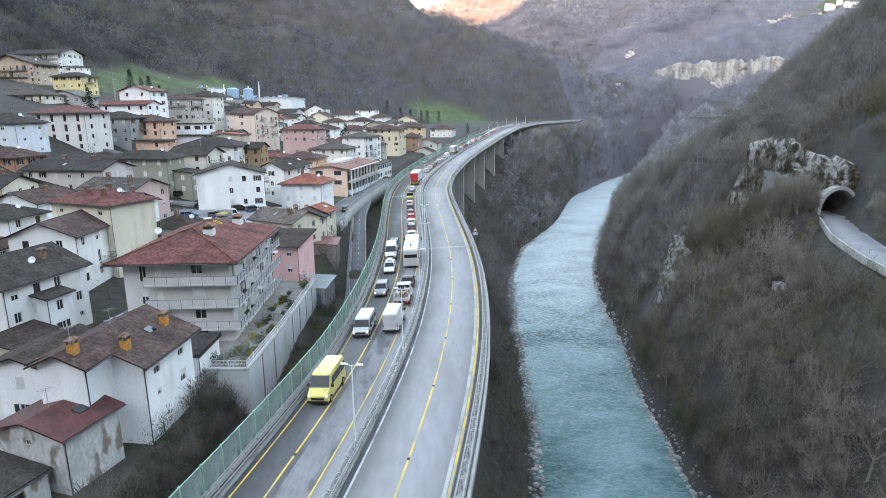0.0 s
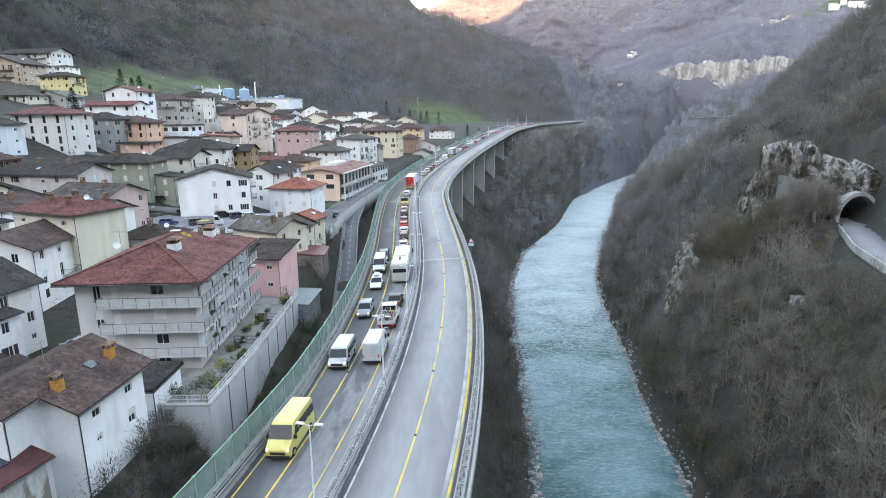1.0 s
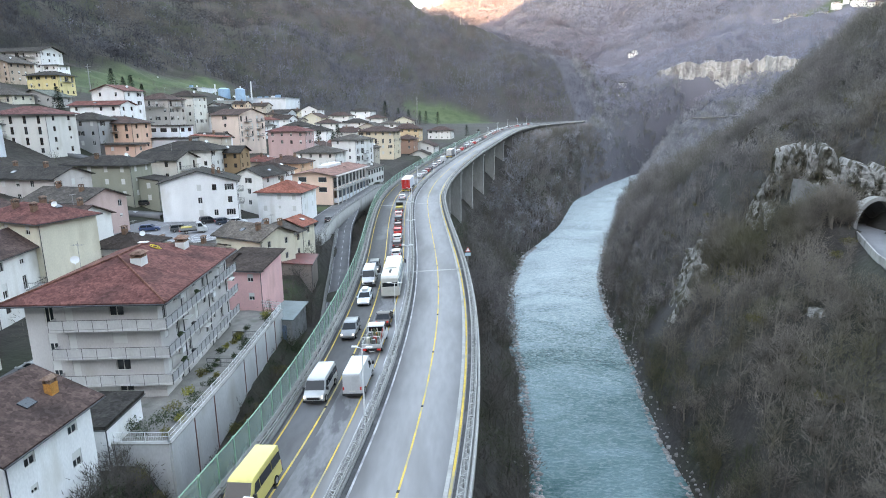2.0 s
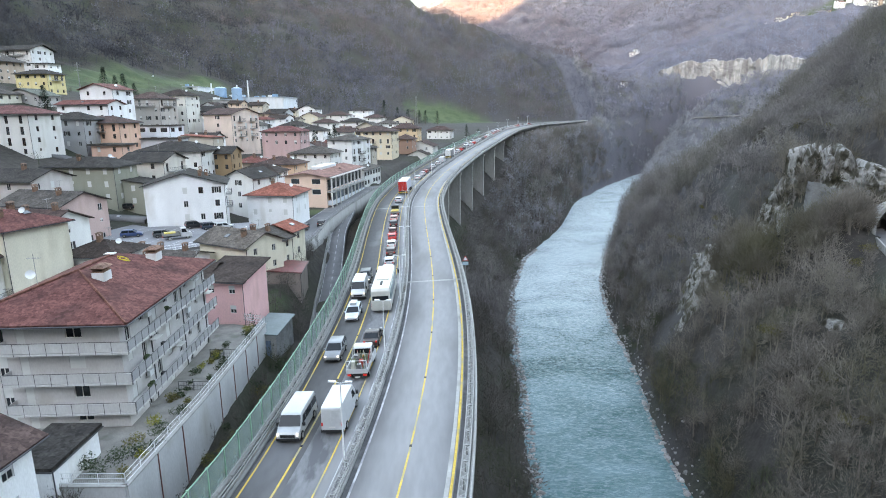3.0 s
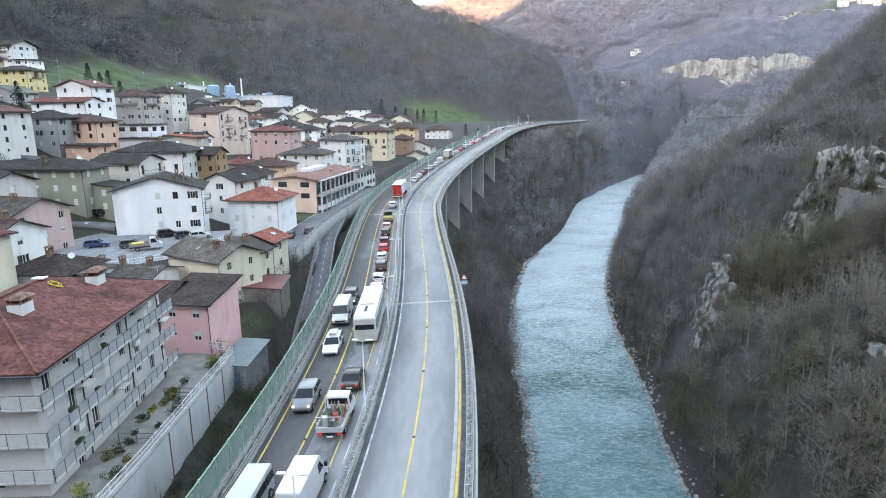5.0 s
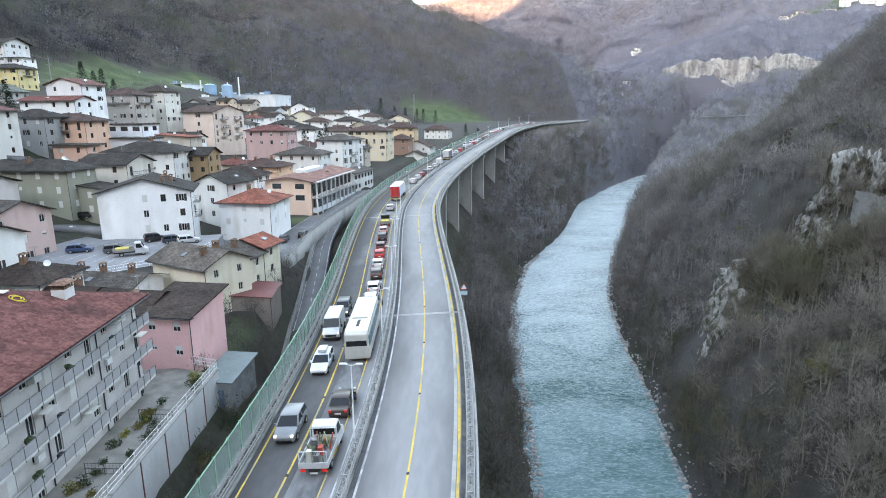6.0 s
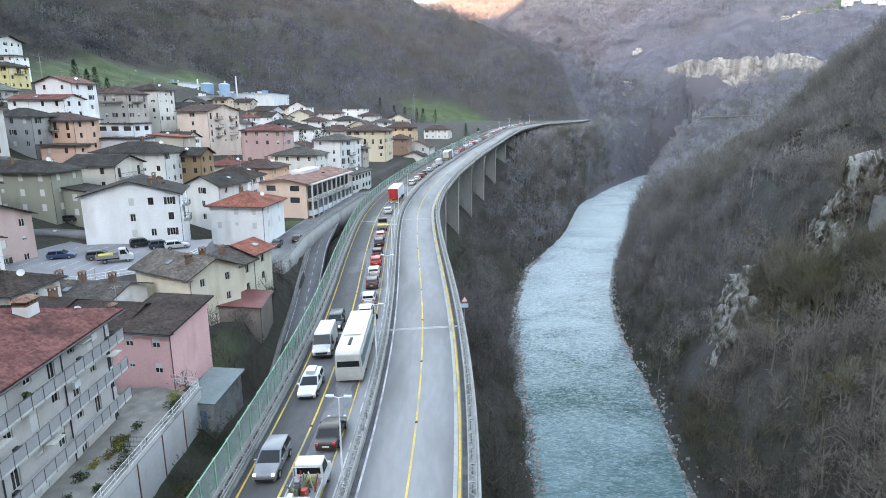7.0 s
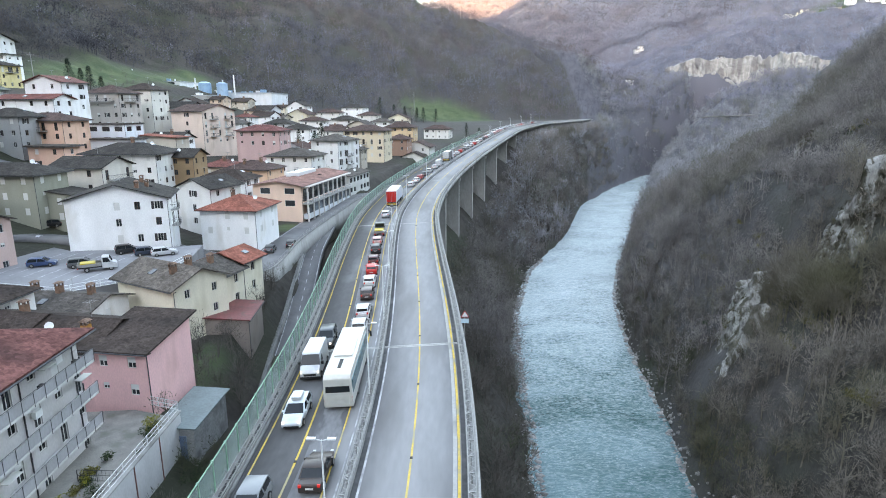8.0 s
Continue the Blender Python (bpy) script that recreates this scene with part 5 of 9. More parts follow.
house(-105.0, 150.0, 15.4, 16.0, 10.0, -10, "hip", BROWN, (0.4, 0.2, 0.15), "rust-walled house with brown roof", base=6, seed=21)
house(-88.0, 108.0, 7.0, 12.0, 9.0, -10, "gx", DKBROWN, OFFW, "off-white house with dark tiled roof", base=0, seed=22)
house(-74.0, 103.0, 8.2, 9.0, 8.0, -12, "hip", DKGREY, WHITE, "white town house with dark hip roof", base=0, seed=23)
# round the car park and the street
house(-45.6, 156.6, 10.4, 16.4, 12.0, 17, "gy", DKGREY, WHITE, "white four-storey house with dark grey gable roof", base=2.3, pitch=0.3, front=5, right=3, style="mixed", blank=0.45, win=(0.95, 1.4), chimneys=((-5, 2), (-4, 6), (-5.5, 10)), balconies=(("right", 0, 0.4, 3.0), ("right", 1, 0.4, 3.0), ("right", 2, 0.4, 3.0)), seed=24)
house(-45.4, 176.0, 9.4, 9.0, 10.0, -20, "gy", DKGREY, OFFW, "pale house with grey gable roof and wooden balcony", base=0.5, front=1, right=2, seed=25)
house(-33.0, 166.2, 6.4, 11.4, 11.8, -6, "hip", TERRA, WHITE, "white two-storey house with terracotta hip roof", base=0.2, pitch=0.38, over=0.8, front=3, right=2, style="blind", chimneys=((-7, 6),), seed=26)
house(-30.4, 123.4, 3.2, 12.0, 8.6, -30, "gx", (0.13, 0.11, 0.095), CREAM, "cream house with grey-brown gable roof", base=-3.5, pitch=0.42, front=0, right=2, chimneys=((-3, 2.5), (-4.5, 6)), seed=27, style="plain", win=(0.8, 1.2))
house(-28.0, 130.6, 2.4, 8.5, 7.5, -14, "gy", GREY, CREAM, "cream wing with grey-brown roof", base=-3.5, pitch=0.4, front=0, right=2, chimneys=((-3, 4),), seed=28, style="plain")
house(-26.3, 138.2, 3.0, 7.0, 5.5, -14, "gy", TERRA, CREAM, "cream wing with new terracotta roof", base=-3, pitch=0.36, front=0, right=1, seed=29)
house(-22.4, 127.6, -2.5, 6.4, 8.0, 4, "shed", MAROON, (0.24, 0.2, 0.18), "open shed with dull red sheet roof", base=-6, pitch=0.08, over=0.3, front=0, right=0, seed=30, roof_mat=shader("red_sheet", (0.17, 0.05, 0.05), 0.5, var=0.3, scale=0.5, fine=3, bump=0.2, stain=(0.1, 0.06, 0.05), stain_scale=0.6))


def commercial_building():
    """Two storeys: a glazed ground floor, a long gallery with square columns above it, and a low red roof with a white skylight."""
    d = 33.0
    t = house(-29.9, 192.8, 7.8, 12.5, d, -9, "gy", (0.24, 0.13, 0.11), SALMON, "salmon commercial building with low red roof and a glazed gallery", base=-2, pitch=0.16, over=0.9, front=2, right=0, win=(2.6, 1.5), style="shop", seed=31, floors=2, name="commercial_building")
    g = t.matrix_world.translation.z
    pale = plaster((0.5, 0.53, 0.57))
    bm = bmesh.new()
    box(bm, 0.0, 1.9, 0.2, d, 3.3 - g, 3.6 - g)
    bevel(bm, 0.03)
    slab_ = part("gallery_floor", bm, CONCRETE, t, "pale concrete gallery floor")
    bm = bmesh.new()
    for z in (4.1, 4.6):
        bar(bm, (1.85, 0.3, z - g), (1.85, d - 0.1, z - g), 0.03)
    for k in range(23):
        bar(bm, (1.85, 0.3 + k * 1.47, 3.6 - g), (1.85, 0.3 + k * 1.47, 4.6 - g), 0.02)
    part("railing", bm, WHITE_METAL, slab_)
    n = 9
    for k in range(n):
        a, b = 0.4 + k * (d - 0.6) / n, 0.4 + (k + 1) * (d - 0.6) / n
        bm = bmesh.new()
        box(bm, 0.02, 0.12, a + 0.35, b - 0.35, 3.9 - g, 6.9 - g)
        part("gallery_window", bm, GLASS_D, t, "dark gallery window")
        bm = bmesh.new()
        box(bm, 0.02, 1.3, a + 0.15, b - 0.15, -0.4 - g, 0.9 - g)
        part("parapet_panel", bm, pale, t, "pale blue-grey panel below the shop windows")
        bm = bmesh.new()
        box(bm, 0.9, 1.1, a + 0.15, b - 0.15, 0.9 - g, 3.0 - g)
        part("shop_window", bm, shader("shop_glass", (0.1, 0.12, 0.14), 0.1, var=0.3, scale=0.5, fine=2, bump=0, spec=0.6, per="object"), t)
        bm = bmesh.new()
        box(bm, 1.2, 1.55, a - 0.16, a + 0.16, -1.0 - g, 7.5 - g)
        bevel(bm, 0.02)
        part("column", bm, plaster((0.55, 0.52, 0.5)), t)
    bm = bmesh.new()
    box(bm, 0.0, 1.9, 0.0, d, 7.45 - g, 7.72 - g)
    part("canopy", bm, plaster((0.45, 0.4, 0.38)), t)
    bm = bmesh.new()
    box(bm, -8.6, -5.4, 11.0, 24.0, 8.8 - g, 9.75 - g)
    bevel(bm, 0.06)
    part("skylight", bm, WHITE_METAL, t, "white roof skylight")


commercial_building()
house(-24.0, 229.0, 6.0, 9.0, 18.0, -12, "gy", GREY, (0.5, 0.5, 0.48), "grey annexe with window bands", base=0, pitch=0.2, over=0.4, front=0, right=6, win=(2.0, 1.5), style="shop", seed=32, floors=2)
house(-73.0, 162.0, 14.0, 17.0, 9.0, -6, "hip", DKGREY, OLIVE, "olive-grey four-storey house with dark hip roof and shop windows", base=2.6, pitch=0.36, over=0.9, front=4, right=2, style="blind", chimneys=((-10, 2.5),), seed=33)
house(-67.6, 164.0, 9.8, 5.0, 7.0, -6, "shed", DKGREY, OLIVE, "olive-grey wing with lean-to roof", base=2.6, pitch=0.12, over=0.4, front=1, right=2, style="blind", seed=34)
house(-67.4, 175.0, 14.0, 12.0, 10.0, -8, "gx", DKGREY, (0.55, 0.51, 0.46), "beige house with balcony and dark gable roof", base=3.5, pitch=0.36, front=2, right=3, style="brown", balconies=(("right", 0, 0.5, 7.0), ("front", 1, 0.6, 4.0)), seed=35)
house(-67.9, 200.0, 15.2, 19.0, 12.0, -4, "hip", DKGREY, OFFW, "white house with broad dark grey hip roof", base=7, pitch=0.36, over=1.0, right=4, seed=36, chimneys=((-9, 6),))
house(-61.9, 208.0, 13.8, 6.5, 8.0, -4, "gx", DKGREY, (0.3, 0.2, 0.12), "brown timber-clad house with dark roof", base=7, front=2, right=2, style="brown", seed=37)
house(-45.9, 200.0, 8.6, 13.0, 9.0, -6, "hip", DKBROWN, WHITE, "white house with dark brown hip roof", base=0.5, front=3, right=2, style="shutters", seed=38)
house(-43.9, 213.0, 9.8, 13.0, 11.0, -9, "hip", BROWN, (0.62, 0.42, 0.3), "orange rendered house with brown roof", base=1, pitch=0.34, seed=39, chimneys=((-8, 3), (-4, 5)))
house(-36.9, 236.5, 11.6, 15.0, 12.0, -10, "hip", GREY, OFFW, "off-white house with grey hip roof", base=2, pitch=0.34, seed=40)
house(-33.0, 262.0, 15.0, 11.5, 14.0, -24, "hip", GREY, (0.66, 0.66, 0.65), "white four-storey block with grey hip roof", base=3, pitch=0.32, front=2, right=4, balconies=(("right", 1, 0.5, 2.4), ("right", 2, 0.5, 2.4)), seed=41)
house(-27.0, 276.0, 11.0, 6.0, 8.0, -10, "hip", GREY, BEIGE, "beige house with grey hip roof", base=3, seed=42)
house(-20.6, 300.0, 17.2, 17.5, 13.0, -10, "hip", BROWN, (0.62, 0.53, 0.4), "yellow-ochre four-storey block with brown hip roof", base=4, pitch=0.3, over=1.0, front=5, right=4, balconies=(("front", 1, 0.35, 8.0),), seed=43)
house(-12.5, 322.0, 12.6, 9.0, 10.0, -10, "hip", BROWN, (0.36, 0.22, 0.17), "reddish-brown house with brown roof", base=5, seed=44)
house(-11.0, 352.0, 17.0, 15.0, 10.0, -10, "hip", BROWN, (0.58, 0.43, 0.28), "orange-yellow house with brown roof", base=7, seed=45)
house(-2.5, 332.0, 8.4, 13.0, 12.0, -12, "gy", BROWN, OFFW, "cream-white gabled house with brown roof", base=3, pitch=0.4, seed=46, front=2)
house(-4.5, 313.0, 5.2, 10.0, 6.0, -12, "gy", DKBROWN, OFFW, "small gabled outbuilding with dark roof", base=2, seed=47, front=0, right=0)
house(7.0, 402.0, 14.4, 15.0, 10.0, -14, "hip", BROWN, OFFW, "white roadside house with brown hip roof", base=8, seed=48)
# the terraces above
house(-95.5, 208.5, 23.3, 15.0, 10.0, -8, "hip", BROWN, (0.66, 0.42, 0.32), "orange two-storey house with brown hip roof", base=14, pitch=0.34, over=0.9, front=4, right=2, style="brown", balconies=(("front", 0, 0.5, 6.0),), seed=49)
house(-91.4, 201.0, 16.8, 10.0, 6.0, -8, "flat", GREY, (0.6, 0.38, 0.3), "low orange annexe with flat roof", base=11, front=2, right=1, seed=50)
house(-109.0, 232.0, 34.0, 13.0, 10.0, -12, "gy", (0.17, 0.08, 0.07), WHITE, "white villa with red-brown gable roof", base=24, pitch=0.3, front=2, right=2, seed=51)
house(-106.0, 222.5, 29.0, 19.0, 8.0, -10, "gx", RED, WHITE, "white villa wing with red tiled roof", base=20, pitch=0.32, front=4, right=2, style="brown", seed=52)
house(-102.0, 250.0, 31.4, 13.0, 11.0, -10, "hip", BROWN, (0.42, 0.38, 0.35), "grey-beige house with brown roof and balconies", base=20, balconies=(("front", 0, 0.5, 10.0), ("right", 0, 0.5, 6.0)), seed=53)
house(-99.0, 266.0, 33.0, 11.5, 10.0, -10, "hip", DKBROWN, (0.62, 0.6, 0.55), "cream three-storey house with dark roof", base=20, front=3, right=3, seed=54)
house(-90.0, 275.0, 26.6, 12.0, 10.0, -10, "gx", DKGREY, WHITE, "white terrace house with dark gable roof", base=16, seed=55)
house(-86.4, 222.0, 21.8, 11.5, 9.0, -6, "flat", GREY, (0.66, 0.69, 0.73), "white flat-roofed modern house with glazed band", base=13, over=0.3, front=3, right=2, win=(2.4, 1.4), style="shop", seed=56, floors=2)
house(-81.4, 216.5, 17.8, 14.0, 6.0, -6, "flat", GREY, (0.6, 0.62, 0.65), "white flat-roofed annexe beside a house", base=11, over=0.4, front=0, right=0, seed=57)
house(-74.4, 227.0, 17.8, 13.0, 7.0, -8, "shed", TERRA, BEIGE, "low beige building with red sheet roof", base=12, pitch=0.06, front=0, right=1, seed=58)
house(-78.4, 258.0, 25.4, 13.0, 17.5, -18, "gx", BROWN, (0.66, 0.53, 0.46), "pale pink four-storey block with brown roof and balconies", base=12.5, pitch=0.25, front=1, right=5, balconies=(("right", 0, 0.3, 3.4), ("right", 1, 0.3, 3.4), ("right", 2, 0.3, 3.4), ("right", 0, 0.75, 3.4), ("right", 1, 0.75, 3.4), ("right", 2, 0.75, 3.4)), seed=59)
house(-51.9, 256.0, 18.8, 15.5, 10.0, -8, "hip", (0.17, 0.07, 0.065), (0.48, 0.32, 0.31), "dusky pink house with dark red hip roof", base=11, pitch=0.34, seed=60)
house(-107.5, 186.0, 26.2, 17.0, 12.0, -6, "hip", (0.15, 0.07, 0.065), (0.58, 0.56, 0.53), "off-white four-storey house with dark red roof and wooden balconies", base=13.5, pitch=0.32, over=1.0, front=4, right=2, style="brown", balconies=(("front", 0, 0.15, 4.0), ("front", 1, 0.15, 4.0), ("front", 2, 0.15, 4.0)), seed=61)
house(-103.0, 203.0, 24.4, 11.5, 9.0, -8, "hip", DKGREY, STONEG, "grey stone house with dark roof", base=14.5, front=3, right=2, seed=62)
house(-113.0, 163.5, 23.6, 15.0, 11.0, -8, "hip", DKGREY, (0.55, 0.58, 0.62), "pale blue-grey house with dark roof", base=12, front=2, right=2, style="half", seed=63)
house(-144.0, 247.0, 32.6, 15.0, 10.0, -8, "gy", (0.13, 0.14, 0.12), (0.36, 0.35, 0.34), "grey chalet with greenish roof", base=23, pitch=0.34, seed=64)
house(-152.0, 237.0, 33.2, 25.0, 10.0, -8, "hip", GREY, (0.56, 0.53, 0.45), "cream house with grey hip roof and balconies", base=23, seed=65, balconies=(("front", 0, 0.75, 8.0),))
house(-163.5, 283.0, 42.8, 15.0, 10.0, -8, "hip", DKGREY, (0.62, 0.52, 0.28), "yellow house with dark grey hip roof", base=32, pitch=0.34, over=1.0, seed=66, balconies=(("right", 0, 0.5, 5.0),))
house(-189.0, 290.0, 48.8, 26.0, 14.0, -10, "gy", GREY, (0.42, 0.33, 0.27), "broad beige-brown chalet with long balconies", base=35, pitch=0.32, over=1.4, balconies=(("front", 0, 0.5, 18.0), ("front", 1, 0.5, 18.0)), seed=67)
house(-195.0, 322.0, 56.6, 30.0, 14.0, -10, "gx", DKGREY, (0.6, 0.6, 0.6), "white chalet with dark grey roof and long balconies", base=42, pitch=0.34, over=1.4, balconies=(("front", 0, 0.5, 24.0), ("front", 1, 0.5, 24.0)), seed=68)
house(-185.0, 318.0, 49.5, 8.0, 8.0, -10, "flat", GREY, WHITE, "small white flat-roofed building", base=40, seed=69)
# the far quarter below the wooded mountain
for k, (hx, hy, hz, hw, hd, rf, wc) in enumerate(((-58, 330, 17, 13, 10, DKGREY, WHITE), (-45, 345, 15.5, 11, 9, BROWN, OFFW), (-72, 350, 19, 14, 10, DKGREY, WHITE), (-35, 365, 17.5, 12, 10, GREY, BEIGE), (-60, 372, 20, 13, 9, BROWN, OFFW), (-88, 372, 22.5, 12, 10, DKBROWN, WHITE),
                                                (-47, 398, 20, 14, 10, DKGREY, OFFW), (-75, 402, 23, 13, 10, BROWN, CREAM), (-28, 410, 18.5, 12, 9, GREY, WHITE), (-98, 410, 26, 14, 10, DKGREY, PALEG), (-62, 430, 24, 15, 10, BROWN, OFFW), (-85, 440, 28, 13, 9, DKGREY, WHITE),
                                                (-40, 445, 22, 13, 10, BROWN, OFFW), (-68, 300, 16, 12, 10, DKGREY, OFFW), (-84, 312, 20, 13, 9, GREY, WHITE), (-20, 452, 20, 13, 10, BROWN, CREAM), (-105, 330, 25, 14, 10, DKGREY, OFFW), (-112, 300, 27, 12, 10, BROWN, WHITE), (-52, 470, 27, 16, 10, DKGREY, WHITE), (-118, 352, 29, 12, 9, DKBROWN, PALEG))):
    house(hx, hy, hz, hw, hd, -8 - (k * 7) % 13, ("hip", "gx", "hip", "gy")[k % 4], rf, wc, "%s house of the far quarter with %s roof" % ("white" if wc in (WHITE, OFFW) else "pale", {DKGREY: "dark grey", BROWN: "brown", GREY: "grey", DKBROWN: "dark brown"}[rf]), seed=70 + k, front=2, right=2)

# ---------------------------------------------------------------- streets, walls, car park


def ribbon(name, pts, width, mat, label, category, lift=0.12, flat=None, step=2.0):
    """A road laid over the ground along a line of plan points."""
    p = np.array(pts, float)
    s = np.concatenate([[0], np.cumsum(np.hypot(*np.diff(p, axis=0).T))])
    q = np.arange(0, s[-1], step)
    x, y = np.interp(q, s, p[:, 0]), np.interp(q, s, p[:, 1])
    k = np.ones(7) / 7
    pad = lambda v: np.convolve(np.concatenate([np.full(3, v[0]), v, np.full(3, v[-1])]), k, "valid")
    x, y = pad(x), pad(y)
    dx, dy = np.gradient(x), np.gradient(y)
    l = np.hypot(dx, dy)
    nx, ny = dy / l, -dx / l
    zc = np.max([height(x + nx * o, y + ny * o) for o in (-width / 2, 0, width / 2)], axis=0)
    zc = pad(pad(zc)) if flat is None else np.full(len(x), flat)
    verts = []
    for i in range(len(x)):
        for o, z in ((-width / 2, lift), (width / 2, lift), (width / 2, lift - 1.2), (-width / 2, lift - 1.2)):
            verts.append((x[i] + nx[i] * o, y[i] + ny[i] * o, zc[i] + z))
    faces = [(4 * i + a, 4 * i + (a + 1) % 4, 4 * i + 4 + (a + 1) % 4, 4 * i + 4 + a) for i in range(len(x) - 1) for a in range(4)]
    ob = tagged(new(name, raw_mesh(name, verts, faces, mat)), label, category, kind="structure")
    return ob, x, y, zc + lift, nx, ny


def stripe(parent, name, data, off, w, mat, dash=None):
    ob, x, y, z, nx, ny = data
    verts, faces = [], []
    for i in range(len(x) - 1):
        if dash and i % 2:
            continue
        b = len(verts)
        for j, o in ((i, -w / 2), (i, w / 2), (i + 1, w / 2), (i + 1, -w / 2)):
            verts.append((x[j] + nx[j] * (off + o), y[j] + ny[j] * (off + o), z[j] + 0.01))
        faces.append((b, b + 1, b + 2, b + 3))
    s = new(name, raw_mesh(name, verts, faces, mat))
    s.parent = parent
    return s


path = ribbon("road_lower_path", [(-13.5, 88), (-15.5, 110), (-18, 128), (-21, 152), (-24, 176), (-24.8, 200), (-22, 225), (-14, 255)], 3.8, ASPHALT_S, "grey asphalt cycle path with white edge lines", "path")
for o in (-1.7, 1.7):
    stripe(path[0], "edge_marking", path, o, 0.14, LINE_W)
stripe(path[0], "lane_marking", path, 0, 0.12, LINE_W, True)
street = ribbon("road_street", [(-62, 168), (-40, 162), (-29.5, 148), (-29, 158), (-29.5, 172), (-27.5, 190), (-23.5, 216), (-18, 240), (-8, 270), (6, 310)], 6.4, ASPHALT_S, "grey town street with white markings", "street")
for o in (-2.9, 2.9):
    stripe(street[0], "edge_marking", street, o, 0.14, LINE_W)


def street_wall(data, off, y0, y1, deep, label):
    """A concrete wall that holds up the outer edge of a road, with a low parapet and a rail."""
    _, x, y, z, nx, ny = data
    k = [i for i in range(len(x)) if y0 < y[i] < y1]
    t = tagged(new("retaining_wall"), label, "wall")
    verts, cap = [], []
    for i in k:
        for o, h in ((off, 0.75), (off + 0.35, 0.75), (off + 0.5, -deep), (off, -deep)):
            verts.append((x[i] + nx[i] * o, y[i] + ny[i] * o, z[i] + h))
        for o, h in ((off - 0.06, 0.75), (off + 0.41, 0.75), (off + 0.41, 0.88), (off - 0.06, 0.88)):
            cap.append((x[i] + nx[i] * o, y[i] + ny[i] * o, z[i] + h))
    faces = [(4 * i + a, 4 * i + (a + 1) % 4, 4 * i + 4 + (a + 1) % 4, 4 * i + 4 + a) for i in range(len(k) - 1) for a in range(4)]
    for nm, v, mt in (("wall", verts, CONCRETE), ("coping", cap, CONCRETE_D)):
        new(nm, raw_mesh(nm, v, faces, mt)).parent = t
    bm = bmesh.new()
    prev = None
    for i in k:
        p = Vector((x[i] + nx[i] * (off + 0.17), y[i] + ny[i] * (off + 0.17), z[i] + 0.88))
        bar(bm, p, p + Vector((0, 0, 0.75)), 0.03)
        if prev:
            for h in (0.38, 0.75):
                bar(bm, prev + Vector((0, 0, h)), p + Vector((0, 0, h)), 0.022)
        prev = p
    part("handrail", bm, STEEL, t)


street_wall(street, 3.2, 150, 306, 5.0, "weathered concrete wall with a steel rail below the street")
street_wall(path, -2.3, 100, 250, 0.3, "low concrete wall beside the cycle path")
lane = ribbon("road_lane", [(-46, 66), (-47, 80), (-45, 95), (-47, 108), (-56, 118), (-72, 128), (-76, 150), (-74, 158), (-62, 160)], 4.5, ASPHALT_S, "narrow grey town lane", "street")
up_street = ribbon("road_terrace", [(-75, 195), (-84, 200), (-98, 197), (-120, 192), (-132, 200)], 5, ASPHALT_S, "grey terrace street", "street")
side = ribbon("road_tunnel", [(60, 40), (68, 62), (76, 100), (82, 118), (92, 138), (97, 156)], 7.0, ASPHALT_P, "pale grey valley road leading into a tunnel", "road", flat=0.25)
for o in (-3.1, 3.1):
    stripe(side[0], "edge_marking", side, o, 0.14, LINE_W)


def slab(name, pts, z, thick, mat, label, category):
    bm = bmesh.new()
    lo = [bm.verts.new((x, y, z - thick)) for x, y in pts]
    hi = [bm.verts.new((x, y, z)) for x, y in pts]
    n = len(pts)
    bm.faces.new(hi)
    bm.faces.new(lo[::-1])
    for k in range(n):
        bm.faces.new((lo[k], lo[(k + 1) % n], hi[(k + 1) % n], hi[k]))
    bmesh.ops.recalc_face_normals(bm, faces=bm.faces)
    return tagged(part(name, bm, mat), label, category, kind="structure")


CP_Z = 1.55
car_park = slab("pavement_car_park", [(-80, 163), (-62, 152.5), (-52, 152.8), (-40, 157), (-38, 147), (-38.5, 135.5), (-48, 127), (-60, 130), (-70, 141), (-79, 153)], CP_Z, 7, ASPHALT_P, "grey asphalt car park with white bays", "car park")
bm = bmesh.new()
for k in range(10):
    a = Vector((-66 + k * 2.55, 137.4 - k * 0.62, CP_Z + 0.008))
    d = Vector((0.35, 4.9, 0))
    s = Vector((0.07, 0, 0))
    bm.faces.new([bm.verts.new(p) for p in (a - s, a + s, a + s + d, a - s + d)])
for k in range(8):
    a = Vector((-62 + k * 2.55, 146.3 - k * 0.3, CP_Z + 0.008))
    d = Vector((0.35, 4.6, 0))
    bm.faces.new([bm.verts.new(p) for p in (a - s, a + s, a + s + d, a - s + d)])
part("bay_markings", bm, LINE_W, car_park, "white painted bay lines")


def railing(pts, z, h, mat, label, gap=1.8, name="railing", fine=0.0, cat="railing"):
    """Posts with rails and, where fine is given, thin uprights."""
    t = tagged(new(name), label, cat)
    bmp = bmesh.new()
    bar(bmp, (0, 0, 0), (0, 0, h), 0.04)
    post = finish("post", bmp, mat)
    bm = bmesh.new()
    for (a, b) in zip(pts[:-1], pts[1:]):
        a, b = Vector((*a, z)), Vector((*b, z))
        L = (b - a).length
        for q in (0.12, h * 0.55, h):
            bar(bm, a + Vector((0, 0, q)), b + Vector((0, 0, q)), 0.028)
        n = max(1, int(L / gap))
        for k in range(n + 1):
            part("post", post, None, t).location = a.lerp(b, k / n)
        if fine:
            for k in range(int(L / fine)):
                p = a.lerp(b, k * fine / L)
                bar(bm, p + Vector((0, 0, 0.12)), p + Vector((0, 0, h)), 0.012, 3)
    part("rail_set", bm, mat, t)
    return t


